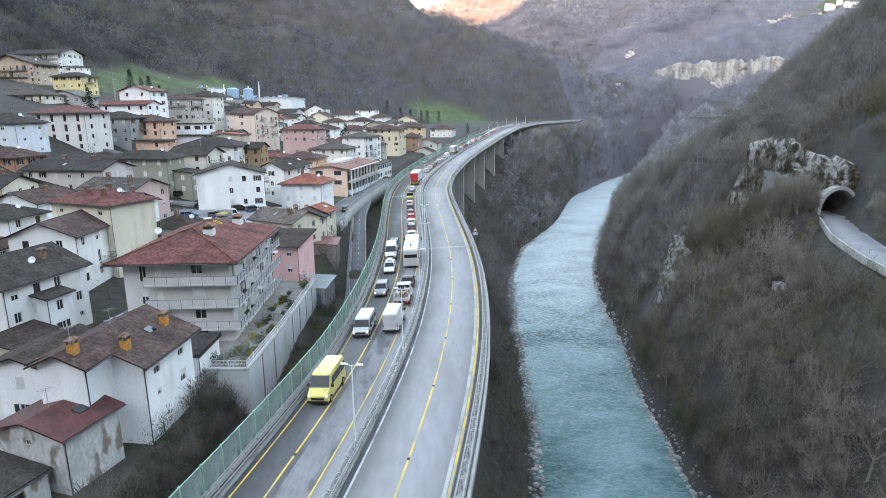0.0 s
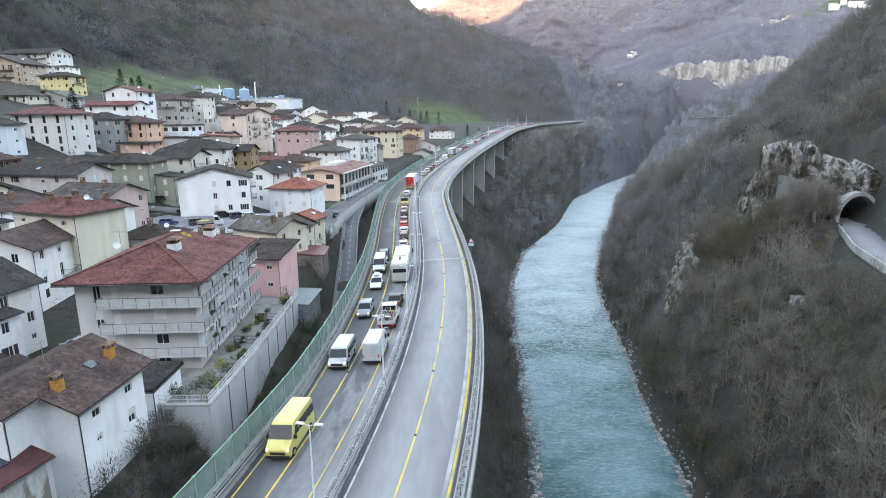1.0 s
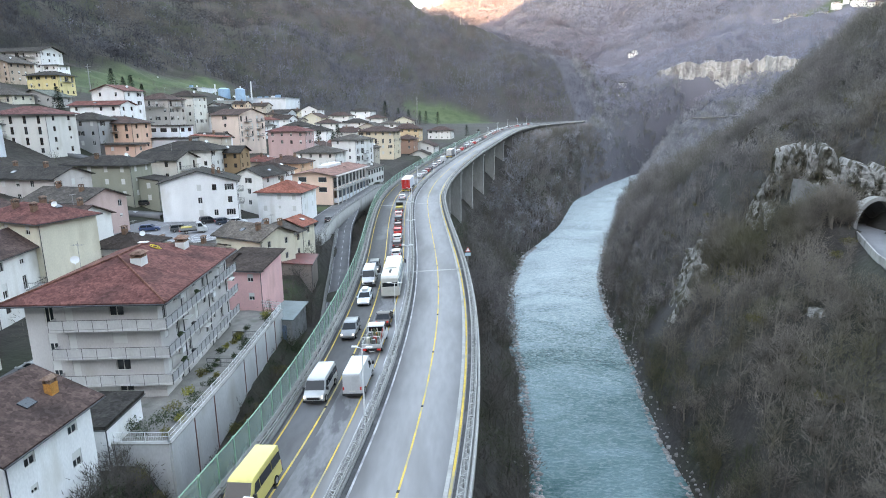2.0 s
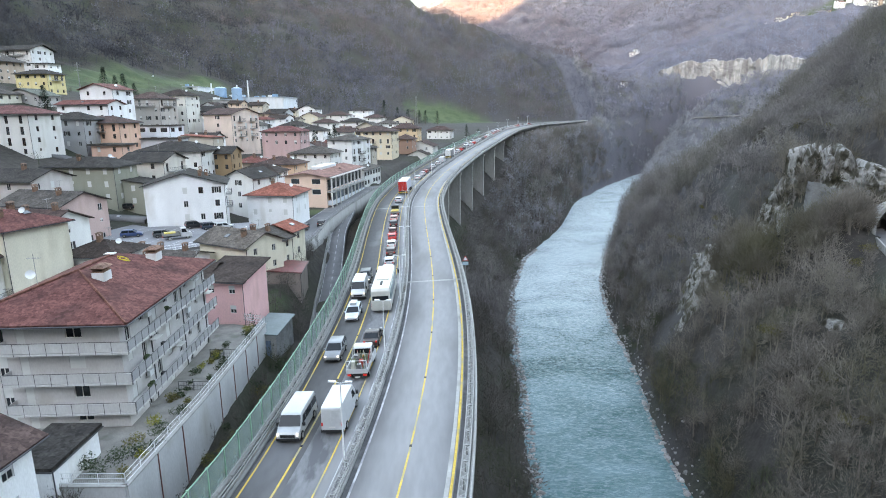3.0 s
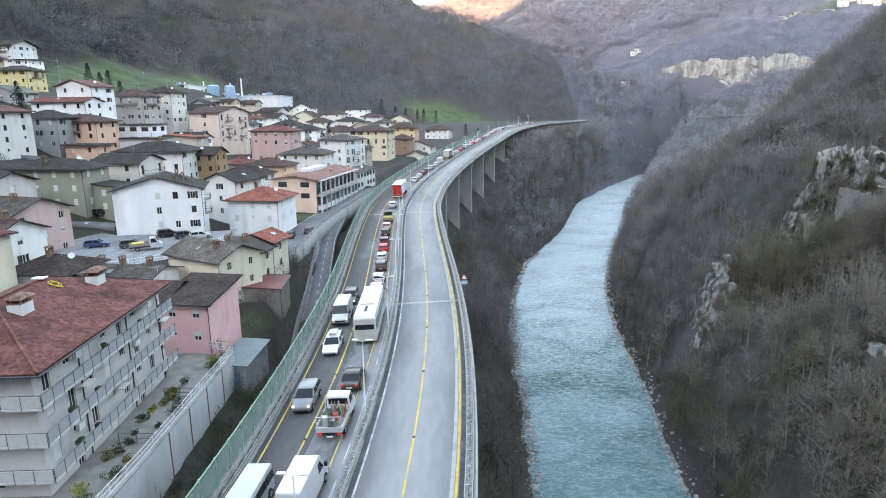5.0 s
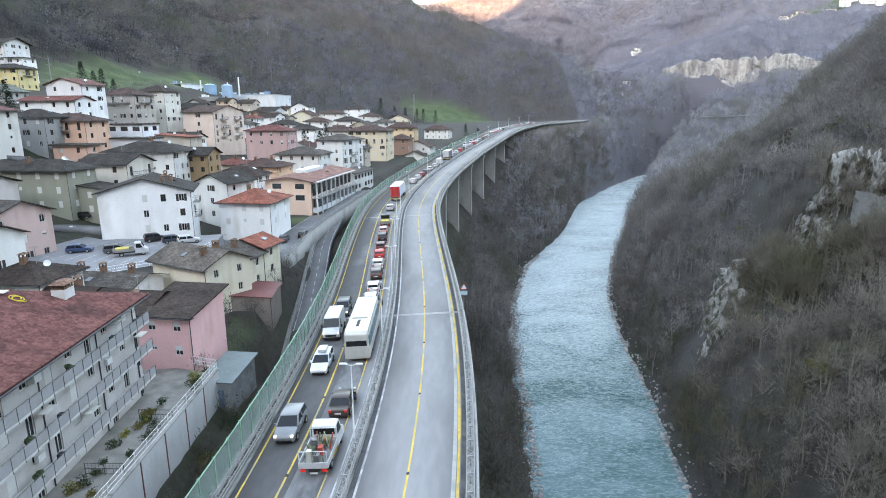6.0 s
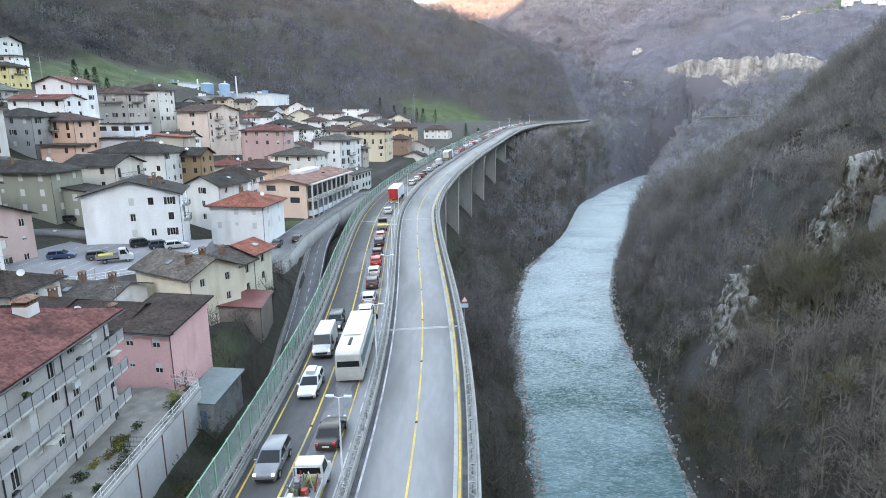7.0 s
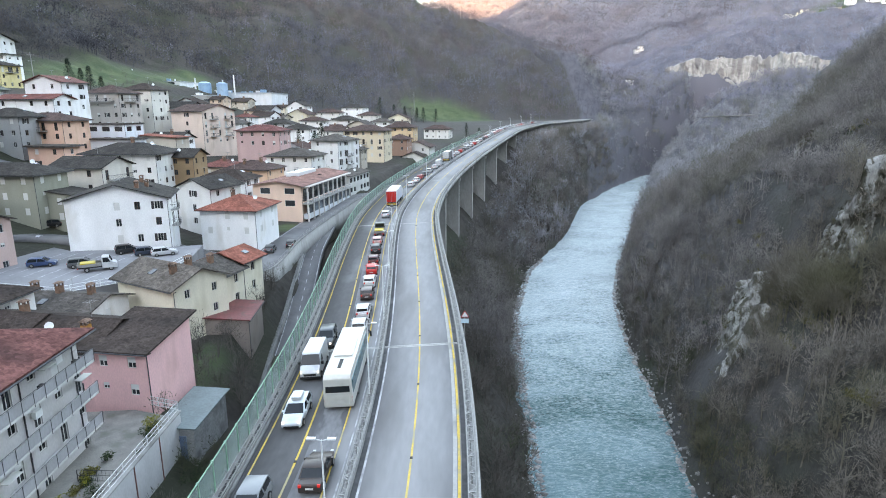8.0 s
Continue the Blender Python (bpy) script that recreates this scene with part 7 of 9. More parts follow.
def car(rgb, label, L=4.2, W=1.78, H=1.5, kind="hatch", lit_rear=True, lit_front=False, group="cars of the queue", box_on_roof=False):
    t = thing("car", Matrix(), label, "car", group)
    body = paint(rgb)
    half = W / 2
    tail = -0.5 * L
    prof = [(tail + 0.05, 0.26), (tail, 0.45), (tail, 0.52 * H), (tail + 0.08, 0.63 * H), (0.2 * L, 0.63 * H), (0.4 * L, 0.55 * H), (0.48 * L, 0.47 * H), (0.5 * L, 0.36 * H), (0.5 * L - 0.06, 0.24)]
    bm = bmesh.new()
    prism(bm, prof, lambda z: half - 0.05 * abs(z - 0.45 * H) / H)
    rounded(bm, L, 0.12)
    bevel(bm, 0.09, 3, 0.35)
    part("body", bm, body, t, smooth=True).data.set_sharp_from_angle(angle=0.75)
    back = {"hatch": (-0.47, -0.40, -0.34), "wagon": (-0.48, -0.43, -0.40), "saloon": (-0.33, -0.2, -0.16)}[kind]
    cab = [(back[0] * L, 0.62 * H), (back[1] * L, 0.95 * H), (back[2] * L, 0.985 * H), (0.0, 0.985 * H), (0.05 * L, 0.95 * H), (0.24 * L, 0.62 * H)]
    hw = lambda z: half * (0.97 - 0.2 * (z / H - 0.62) / 0.38)
    bm = bmesh.new()
    prism(bm, cab, hw)
    rounded(bm, L, 0.12)
    bevel(bm, 0.05, 2)
    part("glasshouse", bm, CARGLASS, t, "dark car glass")
    bm = bmesh.new()
    top = [(back[1] * L - 0.06, 0.945 * H), (back[2] * L, 0.995 * H), (-0.02 * L, H), (0.055 * L, 0.955 * H), (0.04 * L, 0.93 * H), (back[1] * L, 0.92 * H)]
    prism(bm, top, lambda z: half * 0.83)
    rounded(bm, L, 0.12)
    bevel(bm, 0.04, 2)
    part("roof", bm, body, t, smooth=True).data.set_sharp_from_angle(angle=0.75)
    if kind != "saloon":
        bm = bmesh.new()
        panel(bm, [(-half * 0.86, -0.485 * L, 0.66 * H), (half * 0.86, -0.485 * L, 0.66 * H), (half * 0.84, -0.468 * L, 0.74 * H), (-half * 0.84, -0.468 * L, 0.74 * H)], 0.03)
        part("tailgate", bm, body, t)
    for q0, q1 in ((cab[0], cab[1]), (cab[5], cab[4]), ((-0.12 * L, 0.62 * H), (-0.11 * L, 0.96 * H))):
        for s in (-1, 1):
            bm = bmesh.new()
            bar(bm, (s * hw(q0[1]) * (1 - 0.12 * (abs(q0[0]) * 2 / L) ** 4), q0[0], q0[1]), (s * hw(q1[1]) * (1 - 0.12 * (abs(q1[0]) * 2 / L) ** 4), q1[0], q1[1]), 0.06)
            part("pillar", bm, body, t)
    for s in (-1, 1):
        bm = bmesh.new()
        box(bm, *sorted((s * half, s * (half + 0.16))), 0.16 * L, 0.2 * L, 0.62 * H, 0.72 * H)
        bevel(bm, 0.02)
        part("mirror", bm, body, t)
    bm = bmesh.new()
    box(bm, -half * 0.7, half * 0.7, L / 2 - 0.05, L / 2 + 0.012, 0.3, 0.42)
    part("grille", bm, TRIM, t)
    wheels(t, (-0.31 * L, 0.31 * L), half, 0.31)
    lamps(t, L, half * 0.9, 0.5 * H, 0.42 * H, lit_rear, lit_front, 0.2, 0.2)
    if box_on_roof:
        bm = bmesh.new()
        box(bm, -0.4, 0.4, -0.28 * L, 0.0, H + 0.06, H + 0.36)
        bevel(bm, 0.1, 2)
        part("roof_box", bm, paint((0.5, 0.52, 0.53)), t)
    return t


def van(rgb, label, L=5.9, W=2.0, H=2.55, glazed=False, lit_rear=True, lit_front=False, group="vans on the viaduct", nose=0.5, name="van"):
    t = thing(name, Matrix(), label, "van", group)
    body = paint(rgb)
    half = W / 2
    prof = [(-0.5 * L, 0.35), (-0.5 * L, H - 0.25), (-0.49 * L, H - 0.06), (-0.47 * L, H), (0.2 * L, H), (0.25 * L, H - 0.08), (0.385 * L, 0.56 * H), (0.47 * L, 0.47 * H), (0.5 * L, 0.36 * H), (0.5 * L, 0.3)]
    bm = bmesh.new()
    prism(bm, prof, lambda z: half - 0.14 * max(0, z / H - 0.45) * 1.8)
    rounded(bm, L, 0.07, 6)
    bevel(bm, 0.17, 4, 0.35)
    part("body", bm, body, t, smooth=True).data.set_sharp_from_angle(angle=0.7)
    hw = lambda z: half - 0.14 * max(0, z / H - 0.45) * 1.8 + 0.004
    bm = bmesh.new()
    y0, z0, y1, z1 = 0.262 * L, H - 0.16, 0.372 * L, 0.585 * H
    panel(bm, [(-half * 0.84, y0 + 0.03, z0), (half * 0.84, y0 + 0.03, z0), (half * 0.92, y1 + 0.03, z1), (-half * 0.92, y1 + 0.03, z1)])
    part("windscreen", bm, CARGLASS, t)
    spans = [(0.12, 0.29)] + ([(-0.2, 0.1), (-0.46, -0.22)] if glazed else [])
    for a, b in spans:
        for s in (-1, 1):
            bm = bmesh.new()
            za, zb = 0.58 * H, 0.84 * H
            bb = b - 0.08 if b > 0.2 else b
            panel(bm, [(s * hw(za), a * L, za), (s * hw(za), b * L, za), (s * hw(zb), bb * L, zb), (s * hw(zb), a * L, zb)])
            part("side_window", bm, CARGLASS, t)
    for s in (-1, 1):
        bm = bmesh.new()
        x0, x1 = sorted((s * 0.06, s * half * 0.82))
        box(bm, x0, x1, -L / 2 - 0.015, -L / 2, 0.58 * H if glazed else 0.3 * H, 0.85 * H if glazed else 0.9 * H)
        part("rear_window" if glazed else "rear_door", bm, CARGLASS if glazed else body, t)
        bm = bmesh.new()
        box(bm, *sorted((s * half, s * (half + 0.22))), 0.3 * L, 0.33 * L, 0.55 * H, 0.68 * H)
        bevel(bm, 0.03)
        part("mirror", bm, TRIM, t)
    bm = bmesh.new()
    box(bm, -half + 0.05, half - 0.05, -L / 2 - 0.06, -L / 2 + 0.05, 0.36, 0.56)
    box(bm, -half + 0.05, half - 0.05, L / 2 - 0.05, L / 2 + 0.05, 0.32, 0.52)
    part("bumper_trim", bm, TRIM, t)
    bm = bmesh.new()
    box(bm, -half * 0.6, half * 0.6, L / 2 - 0.04, L / 2 + 0.02, 0.58, 0.8)
    part("grille", bm, TRIM, t)
    wheels(t, (-0.3 * L, 0.34 * L), half, 0.35)
    lamps(t, L, half * 0.95, 0.36 * H, 0.34 * H, lit_rear, lit_front, 0.3, 0.13)
    return t


def bus():
    L, W, H = 12.0, 2.55, 3.35
    t = thing("bus", Matrix(), "white touring coach with a dark rear window", "bus")
    half = W / 2
    prof = [(-0.5 * L, 0.4), (-0.5 * L - 0.04, 1.2), (-0.495 * L, H - 0.35), (-0.475 * L, H - 0.05), (-0.45 * L, H), (0.46 * L, H), (0.49 * L, H - 0.3), (0.5 * L, 1.0), (0.497 * L, 0.4)]
    bm = bmesh.new()
    prism(bm, prof, lambda z: half - 0.05 * max(0, z - 1.4))
    bevel(bm, 0.12, 2)
    part("body", bm, paint((0.52, 0.51, 0.47)), t)
    for s in (-1, 1):
        n = 7
        for k in range(n):
            a = -0.47 * L + k * 0.93 * L / n
            bm = bmesh.new()
            box(bm, *sorted((s * (half - 0.09), s * (half + 0.012))), a + 0.05, a + 0.93 * L / n - 0.02, 1.55, 2.75)
            part("side_window", bm, shader("tinted_coach_glass", (0.07, 0.15, 0.17), 0.1, var=0.15, spec=0.6, bump=0), t)
    bm = bmesh.new()
    panel(bm, [(-1.05, -L / 2 - 0.03, 1.8), (1.05, -L / 2 - 0.03, 1.8), (1.0, -0.494 * L, 2.85), (-1.0, -0.494 * L, 2.85)], 0.02)
    part("rear_window", bm, CARGLASS, t)
    bm = bmesh.new()
    box(bm, -0.95, 0.95, -L / 2 - 0.07, -L / 2 - 0.02, 0.75, 1.75)
    bevel(bm, 0.03)
    part("engine_cover", bm, paint((0.5, 0.5, 0.46)), t)
    bm = bmesh.new()
    panel(bm, [(-1.1, L / 2 + 0.0, 1.2), (1.1, L / 2 + 0.0, 1.2), (1.05, 0.492 * L, 2.9), (-1.05, 0.492 * L, 2.9)], 0.02)
    part("windscreen", bm, CARGLASS, t)
    bm = bmesh.new()
    box(bm, -0.85, 0.85, -2.0, 2.6, H - 0.02, H + 0.16)
    bevel(bm, 0.07, 2)
    part("air_conditioner", bm, paint((0.58, 0.57, 0.53)), t)
    bm = bmesh.new()
    box(bm, -0.16, 0.16, -4.4, -2.6, H - 0.01, H + 0.05)
    part("roof_hatch", bm, TRIM, t)
    wheels(t, (-0.24 * L, 0.3 * L), half, 0.5, 0.3)
    lamps(t, L, half, 1.0, 0.8, True, False, 0.4, 0.16)
    for s in (-1, 1):
        bm = bmesh.new()
        bar(bm, (s * half, L / 2 - 0.1, 2.8), (s * (half + 0.3), L / 2 + 0.35, 2.5), 0.05)
        box(bm, *sorted((s * (half + 0.2), s * (half + 0.42))), L / 2 + 0.25, L / 2 + 0.4, 1.95, 2.5)
        part("mirror", bm, TRIM, t)
    return t


def lorry(rear, side, top, label, L=12.5, H=3.95):
    t = thing("lorry", Matrix(), label, "lorry")
    half = 1.27
    bm = bmesh.new()
    box(bm, -half, half, -L / 2, L / 2 - 2.8, 1.15, H)
    bevel(bm, 0.05)
    tr = part("trailer", bm, paint(side), t)
    bm = bmesh.new()
    box(bm, -half - 0.01, half + 0.01, -L / 2 + 0.02, L / 2 - 2.85, H - 0.02, H + 0.04)
    part("trailer_roof", bm, paint(top), tr)
    for s in (-1, 1):
        bm = bmesh.new()
        box(bm, *sorted((s * 0.02, s * (half - 0.05))), -L / 2 - 0.04, -L / 2 - 0.002, 1.2, H - 0.1)
        d = part("rear_door", bm, paint(rear), tr)
        bm = bmesh.new()
        for q in (0.35, 0.9):
            bar(bm, (s * q, -L / 2 - 0.07, 1.2), (s * q, -L / 2 - 0.07, H - 0.15), 0.025)
        part("lock_bar", bm, STEEL, d)
    bm = bmesh.new()
    box(bm, -0.45, 0.45, -L / 2 + 0.1, L / 2 - 0.3, 0.75, 1.14)
    part("chassis", bm, TRIM, t)
    bm = bmesh.new()
    box(bm, -half, half, -L / 2 - 0.02, -L / 2 + 0.12, 0.55, 0.85)
    part("rear_bumper", bm, paint((0.6, 0.45, 0.08)), t, "red and yellow striped bumper")
    bm = bmesh.new()
    prism(bm, [(L / 2 - 2.4, 0.7), (L / 2 - 2.4, 3.3), (L / 2 - 1.6, 3.6), (L / 2 - 0.3, 2.9), (L / 2, 1.6), (L / 2, 0.5)], lambda z: 1.22)
    bevel(bm, 0.08)
    part("cab", bm, paint((0.6, 0.6, 0.6)), t)
    wheels(t, (-L / 2 + 1.2, -L / 2 + 2.5, L / 2 - 3.6, L / 2 - 1.2), half, 0.5, 0.32)
    lamps(t, L, half, 0.75, 0.8, True, False, 0.18, 0.3)
    return t


def flatbed(cab_rgb, label, L=5.6, load="tools", group=""):
    t = thing("flatbed_truck", Matrix(), label, "truck", group)
    half = 1.0
    bm = bmesh.new()
    prism(bm, [(0.12 * L, 0.45), (0.12 * L, 2.1), (0.15 * L, 2.2), (0.3 * L, 2.2), (0.38 * L, 1.35), (0.48 * L, 1.15), (0.5 * L, 0.9), (0.5 * L, 0.4)], lambda z: half - 0.08 * max(0, z - 1.1))
    bevel(bm, 0.06, 2)
    part("cab", bm, paint(cab_rgb), t)
    bm = bmesh.new()
    panel(bm, [(-0.82, 0.318 * L, 2.1), (0.82, 0.318 * L, 2.1), (0.88, 0.385 * L, 1.42), (-0.88, 0.385 * L, 1.42)], 0.03)
    part("windscreen", bm, CARGLASS, t)
    for s in (-1, 1):
        bm = bmesh.new()
        panel(bm, [(s * 0.985, 0.15 * L, 1.35), (s * 0.985, 0.34 * L, 1.35), (s * 0.94, 0.28 * L, 2.05), (s * 0.94, 0.15 * L, 2.05)])
        part("side_window", bm, CARGLASS, t)
    bm = bmesh.new()
    box(bm, -0.8, 0.8, 0.118 * L, 0.122 * L, 1.45, 2.0)
    part("rear_window", bm, CARGLASS, t)
    bm = bmesh.new()
    box(bm, -1.02, 1.02, -L / 2, 0.1 * L, 0.82, 0.95)
    bed = part("load_bed", bm, CONCRETE_D, t)
    for x0, x1, y0, y1 in ((-1.05, -1.0, -L / 2, 0.1 * L), (1.0, 1.05, -L / 2, 0.1 * L), (-1.0, 1.0, -L / 2 - 0.02, -L / 2 + 0.03), (-1.0, 1.0, 0.1 * L - 0.05, 0.1 * L)):
        bm = bmesh.new()
        box(bm, x0, x1, y0, y1, 0.85, 1.3)
        part("drop_side", bm, STEEL if load != "tools" else paint((0.5, 0.5, 0.5)), bed)
    r = random.Random(3)
    if load == "tools":
        for k in range(26):
            bm = bmesh.new()
            x, y = r.uniform(-0.85, 0.85), r.uniform(-L / 2 + 0.3, 0.05 * L)
            if k % 3 == 0:
                box(bm, x - 0.18, x + 0.18, y - 0.22, y + 0.22, 0.95, 1.25 + 0.6 * r.random())
                bevel(bm, 0.04)
            else:
                bar(bm, (x, y, 0.96), (max(-0.95, min(0.95, x + r.uniform(-0.5, 0.5))), y + r.uniform(-0.3, 0.3), 1.5 + 0.7 * r.random()), 0.05, 6)
            part("tool", bm, paint(r.choice([(0.6, 0.4, 0.05), (0.45, 0.06, 0.04), (0.12, 0.12, 0.12), (0.5, 0.48, 0.42), (0.16, 0.2, 0.1)])), bed)
        bm = bmesh.new()
        for y in (-L / 2 + 0.1, 0.08 * L):
            for s in (-0.98, 0.98):
                bar(bm, (s, y, 0.95), (s, y, 2.1), 0.035)
            bar(bm, (-0.98, y, 2.1), (0.98, y, 2.1), 0.035)
        part("load_rack", bm, paint((0.6, 0.6, 0.6)), bed)
    else:
        bm = bmesh.new()
        box(bm, -0.85, 0.85, -L / 2 + 0.4, -0.05 * L, 0.95, 1.4)
        bevel(bm, 0.08)
        part("covered_load", bm, paint((0.55, 0.42, 0.05)), bed, "yellow tarpaulin over the load")
    bm = bmesh.new()
    box(bm, -0.4, 0.4, -L / 2 + 0.1, L / 2 - 0.5, 0.5, 0.8)
    part("chassis", bm, TRIM, t)
    wheels(t, (-0.27 * L, 0.34 * L), 1.0, 0.36, 0.26)
    lamps(t, L, 1.0, 0.6, 0.75, True, False, 0.16, 0.34)
    return t


def queue_off(y):
    return np.interp(y, [60, 98, 115, 200], [-6.55, -6.6, -7.05, -7.3])


def place(ob, y_near, L, off=None, toward=False):
    """Stands a vehicle on the viaduct; y_near is its end nearer to the start of the line."""
    yc = y_near + L / 2
    o = queue_off(yc) if off is None else off
    p, h = frame_at(yc, o)
    slope = math.atan2(via_z(yc + 2) - via_z(yc - 2), 4)
    m = Matrix.Translation(p) @ Matrix.Rotation(h, 4, "Z") @ Matrix.Rotation(slope, 4, "X") @ Matrix.Rotation(-FALL, 4, "Y")
    ob.matrix_world = m @ (pose(0, 0, 0, 0, 0, 180) if toward else Matrix())
    return ob


WHITE_C, SILVER, BLACK, DBLUE, REDC, DGREY, CHAMP = (0.52, 0.53, 0.54), (0.36, 0.38, 0.39), (0.02, 0.021, 0.023), (0.035, 0.07, 0.16), (0.5, 0.025, 0.02), (0.08, 0.085, 0.09), (0.45, 0.42, 0.38)
place(van(WHITE_C, "white panel van seen from behind in the queue", 5.7, 1.95, 2.5), 67.2, 5.7)
place(flatbed((0.62, 0.63, 0.63), "white flatbed truck loaded with tools and machines"), 77.2, 5.6)
place(car((0.05, 0.035, 0.03), "dark brown saloon car with red tail lamps", 4.5, 1.82, 1.45, "saloon"), 85.4, 4.5)
place(bus(), 97.2, 12.0)
QUEUE = ((114.6, WHITE_C, "hatch", "white"), (119.8, WHITE_C, "wagon", "white"), (127.0, (0.07, 0.045, 0.04), "hatch", "dark brown"), (132.6, (0.55, 0.56, 0.55), "hatch", "pale silver"), (138.8, REDC, "hatch", "bright red"), (144.3, (0.1, 0.03, 0.03), "wagon", "dark red"),
         (151.8, BLACK, "hatch", "black"), (157.4, (0.5, 0.3, 0.28), "hatch", "pale red"), (182.6, WHITE_C, "hatch", "white"), (227.2, WHITE_C, "hatch", "white"), (236.2, WHITE_C, "wagon", "white"), (242.4, (0.3, 0.03, 0.03), "hatch", "red"), (249.8, DGREY, "hatch", "dark grey"), (258.0, WHITE_C, "hatch", "white"), (267.4, WHITE_C, "wagon", "white"))
for yq, rgb, kd, nm in QUEUE:
    place(car(rgb, "%s car waiting in the queue with red tail lamps" % nm, 4.15, 1.8, 1.5, kd), yq, 4.15)
place(flatbed(DGREY, "dark grey pick-up truck waiting in the queue", 5.4, "cover"), 164.4, 5.4)
place(lorry((0.62, 0.03, 0.025), (0.55, 0.58, 0.66), (0.72, 0.72, 0.72), "lorry with red rear doors and a white roof"), 196.5, 12.5)
place(van(WHITE_C, "white van waiting in the queue", 5.6, 2.0, 2.5), 274.0, 5.6)
place(lorry((0.62, 0.62, 0.62), (0.1, 0.1, 0.11), (0.66, 0.66, 0.66), "lorry with a white rear and dark sides", 10.0, 3.7), 289.5, 10.0)
rq = random.Random(12)
yq = 303.0
while yq < 520:
    rgb, nm = rq.choice([(WHITE_C, "white"), (WHITE_C, "white"), (REDC, "red"), (SILVER, "silver"), (DGREY, "dark grey"), ((0.5, 0.25, 0.24), "pale red")])
    place(car(rgb, "%s car in the distant queue" % nm, 4.2, 1.8, 1.5, rq.choice(["hatch", "wagon"])), yq, 4.2)
    if rq.random() < 0.4 and yq > 340:
        place(car(WHITE_C, "white oncoming car in the distance", 4.2, 1.8, 1.5, "hatch", False, True, "oncoming cars"), yq + 2, 4.2, -10.4, True)
    yq += rq.uniform(6.2, 8.5)
# oncoming lane
place(van((0.62, 0.52, 0.17), "yellow minibus with a black rear quarter", 5.7, 1.98, 2.5, True, False, True, "oncoming vehicles", name="minibus"), 49.6, 5.6, -9.75, True)
place(van((0.42, 0.43, 0.43), "silver minibus in the oncoming lane", 5.2, 1.95, 2.05, True, False, True, "oncoming vehicles", name="minibus"), 66.0, 5.2, -9.85, True)
place(car((0.2, 0.21, 0.22), "grey people carrier in the oncoming lane", 4.3, 1.82, 1.6, "wagon", False, True, "oncoming vehicles"), 81.7, 4.3, -10.1, True)
place(car((0.55, 0.6, 0.63), "silver estate car with a roof box", 4.5, 1.8, 1.5, "wagon", False, True, "oncoming vehicles", True), 94.2, 4.5, -10.15, True)
place(van(WHITE_C, "white panel van in the oncoming lane", 5.5, 2.0, 2.45, False, False, True, "oncoming vehicles"), 103.4, 5.5, -10.5, True)
place(car((0.05, 0.055, 0.06), "dark blue-black car in the oncoming lane", 4.5, 1.85, 1.6, "wagon", False, True, "oncoming vehicles"), 111.0, 4.5, -10.4, True)


def park(ob, x, y, rot, z=None):
    ob.matrix_world = pose(x, y, CP_Z if z is None else z, 0, 0, rot)


PK = "parked cars"
park(car((0.5, 0.52, 0.54), "white sports utility car parked by the shops", 4.3, 1.85, 1.6, "wagon", False, group=PK), -70.6, 157.6, -75)
park(car(DBLUE, "dark blue hatchback in the car park", 4.1, 1.8, 1.45, "hatch", False, group=PK), -59.6, 141.8, -70)
park(car(DGREY, "dark grey estate car in the car park", 4.3, 1.8, 1.5, "wagon", False, group=PK), -52.8, 141.4, -62)
park(flatbed(WHITE_C, "white flatbed van with a yellow load", 5.4, "cover", PK), -49.3, 139.4, -62)
park(car(BLACK, "black car parked before the white house", 4.1, 1.8, 1.6, "wagon", False, group=PK), -50.4, 150.6, -55)
park(car((0.03, 0.045, 0.07), "dark blue car parked before the white house", 4.1, 1.8, 1.5, "hatch", False, group=PK), -46.4, 149.3, -58)
park(car(WHITE_C, "white car parked before the white house", 4.1, 1.8, 1.5, "hatch", False, group=PK), -43.4, 149.0, -58)
for x, y, rgb, nm, rot in ((-27.2, 170.5, BLACK, "black", 5), (-46.0, 84.0, (0.4, 0.41, 0.42), "silver", 80), (-72.5, 164.5, BLACK, "black", 100), (-30.4, 166.5, DGREY, "grey", 5)):
    park(car(rgb, "%s car parked beside a house" % nm, 4.1, 1.8, 1.5, "hatch", False, group=PK), x, y, rot, ground_at(x, y) + 0.2)

# ---------------------------------------------------------------- woods, shrubs, conifers


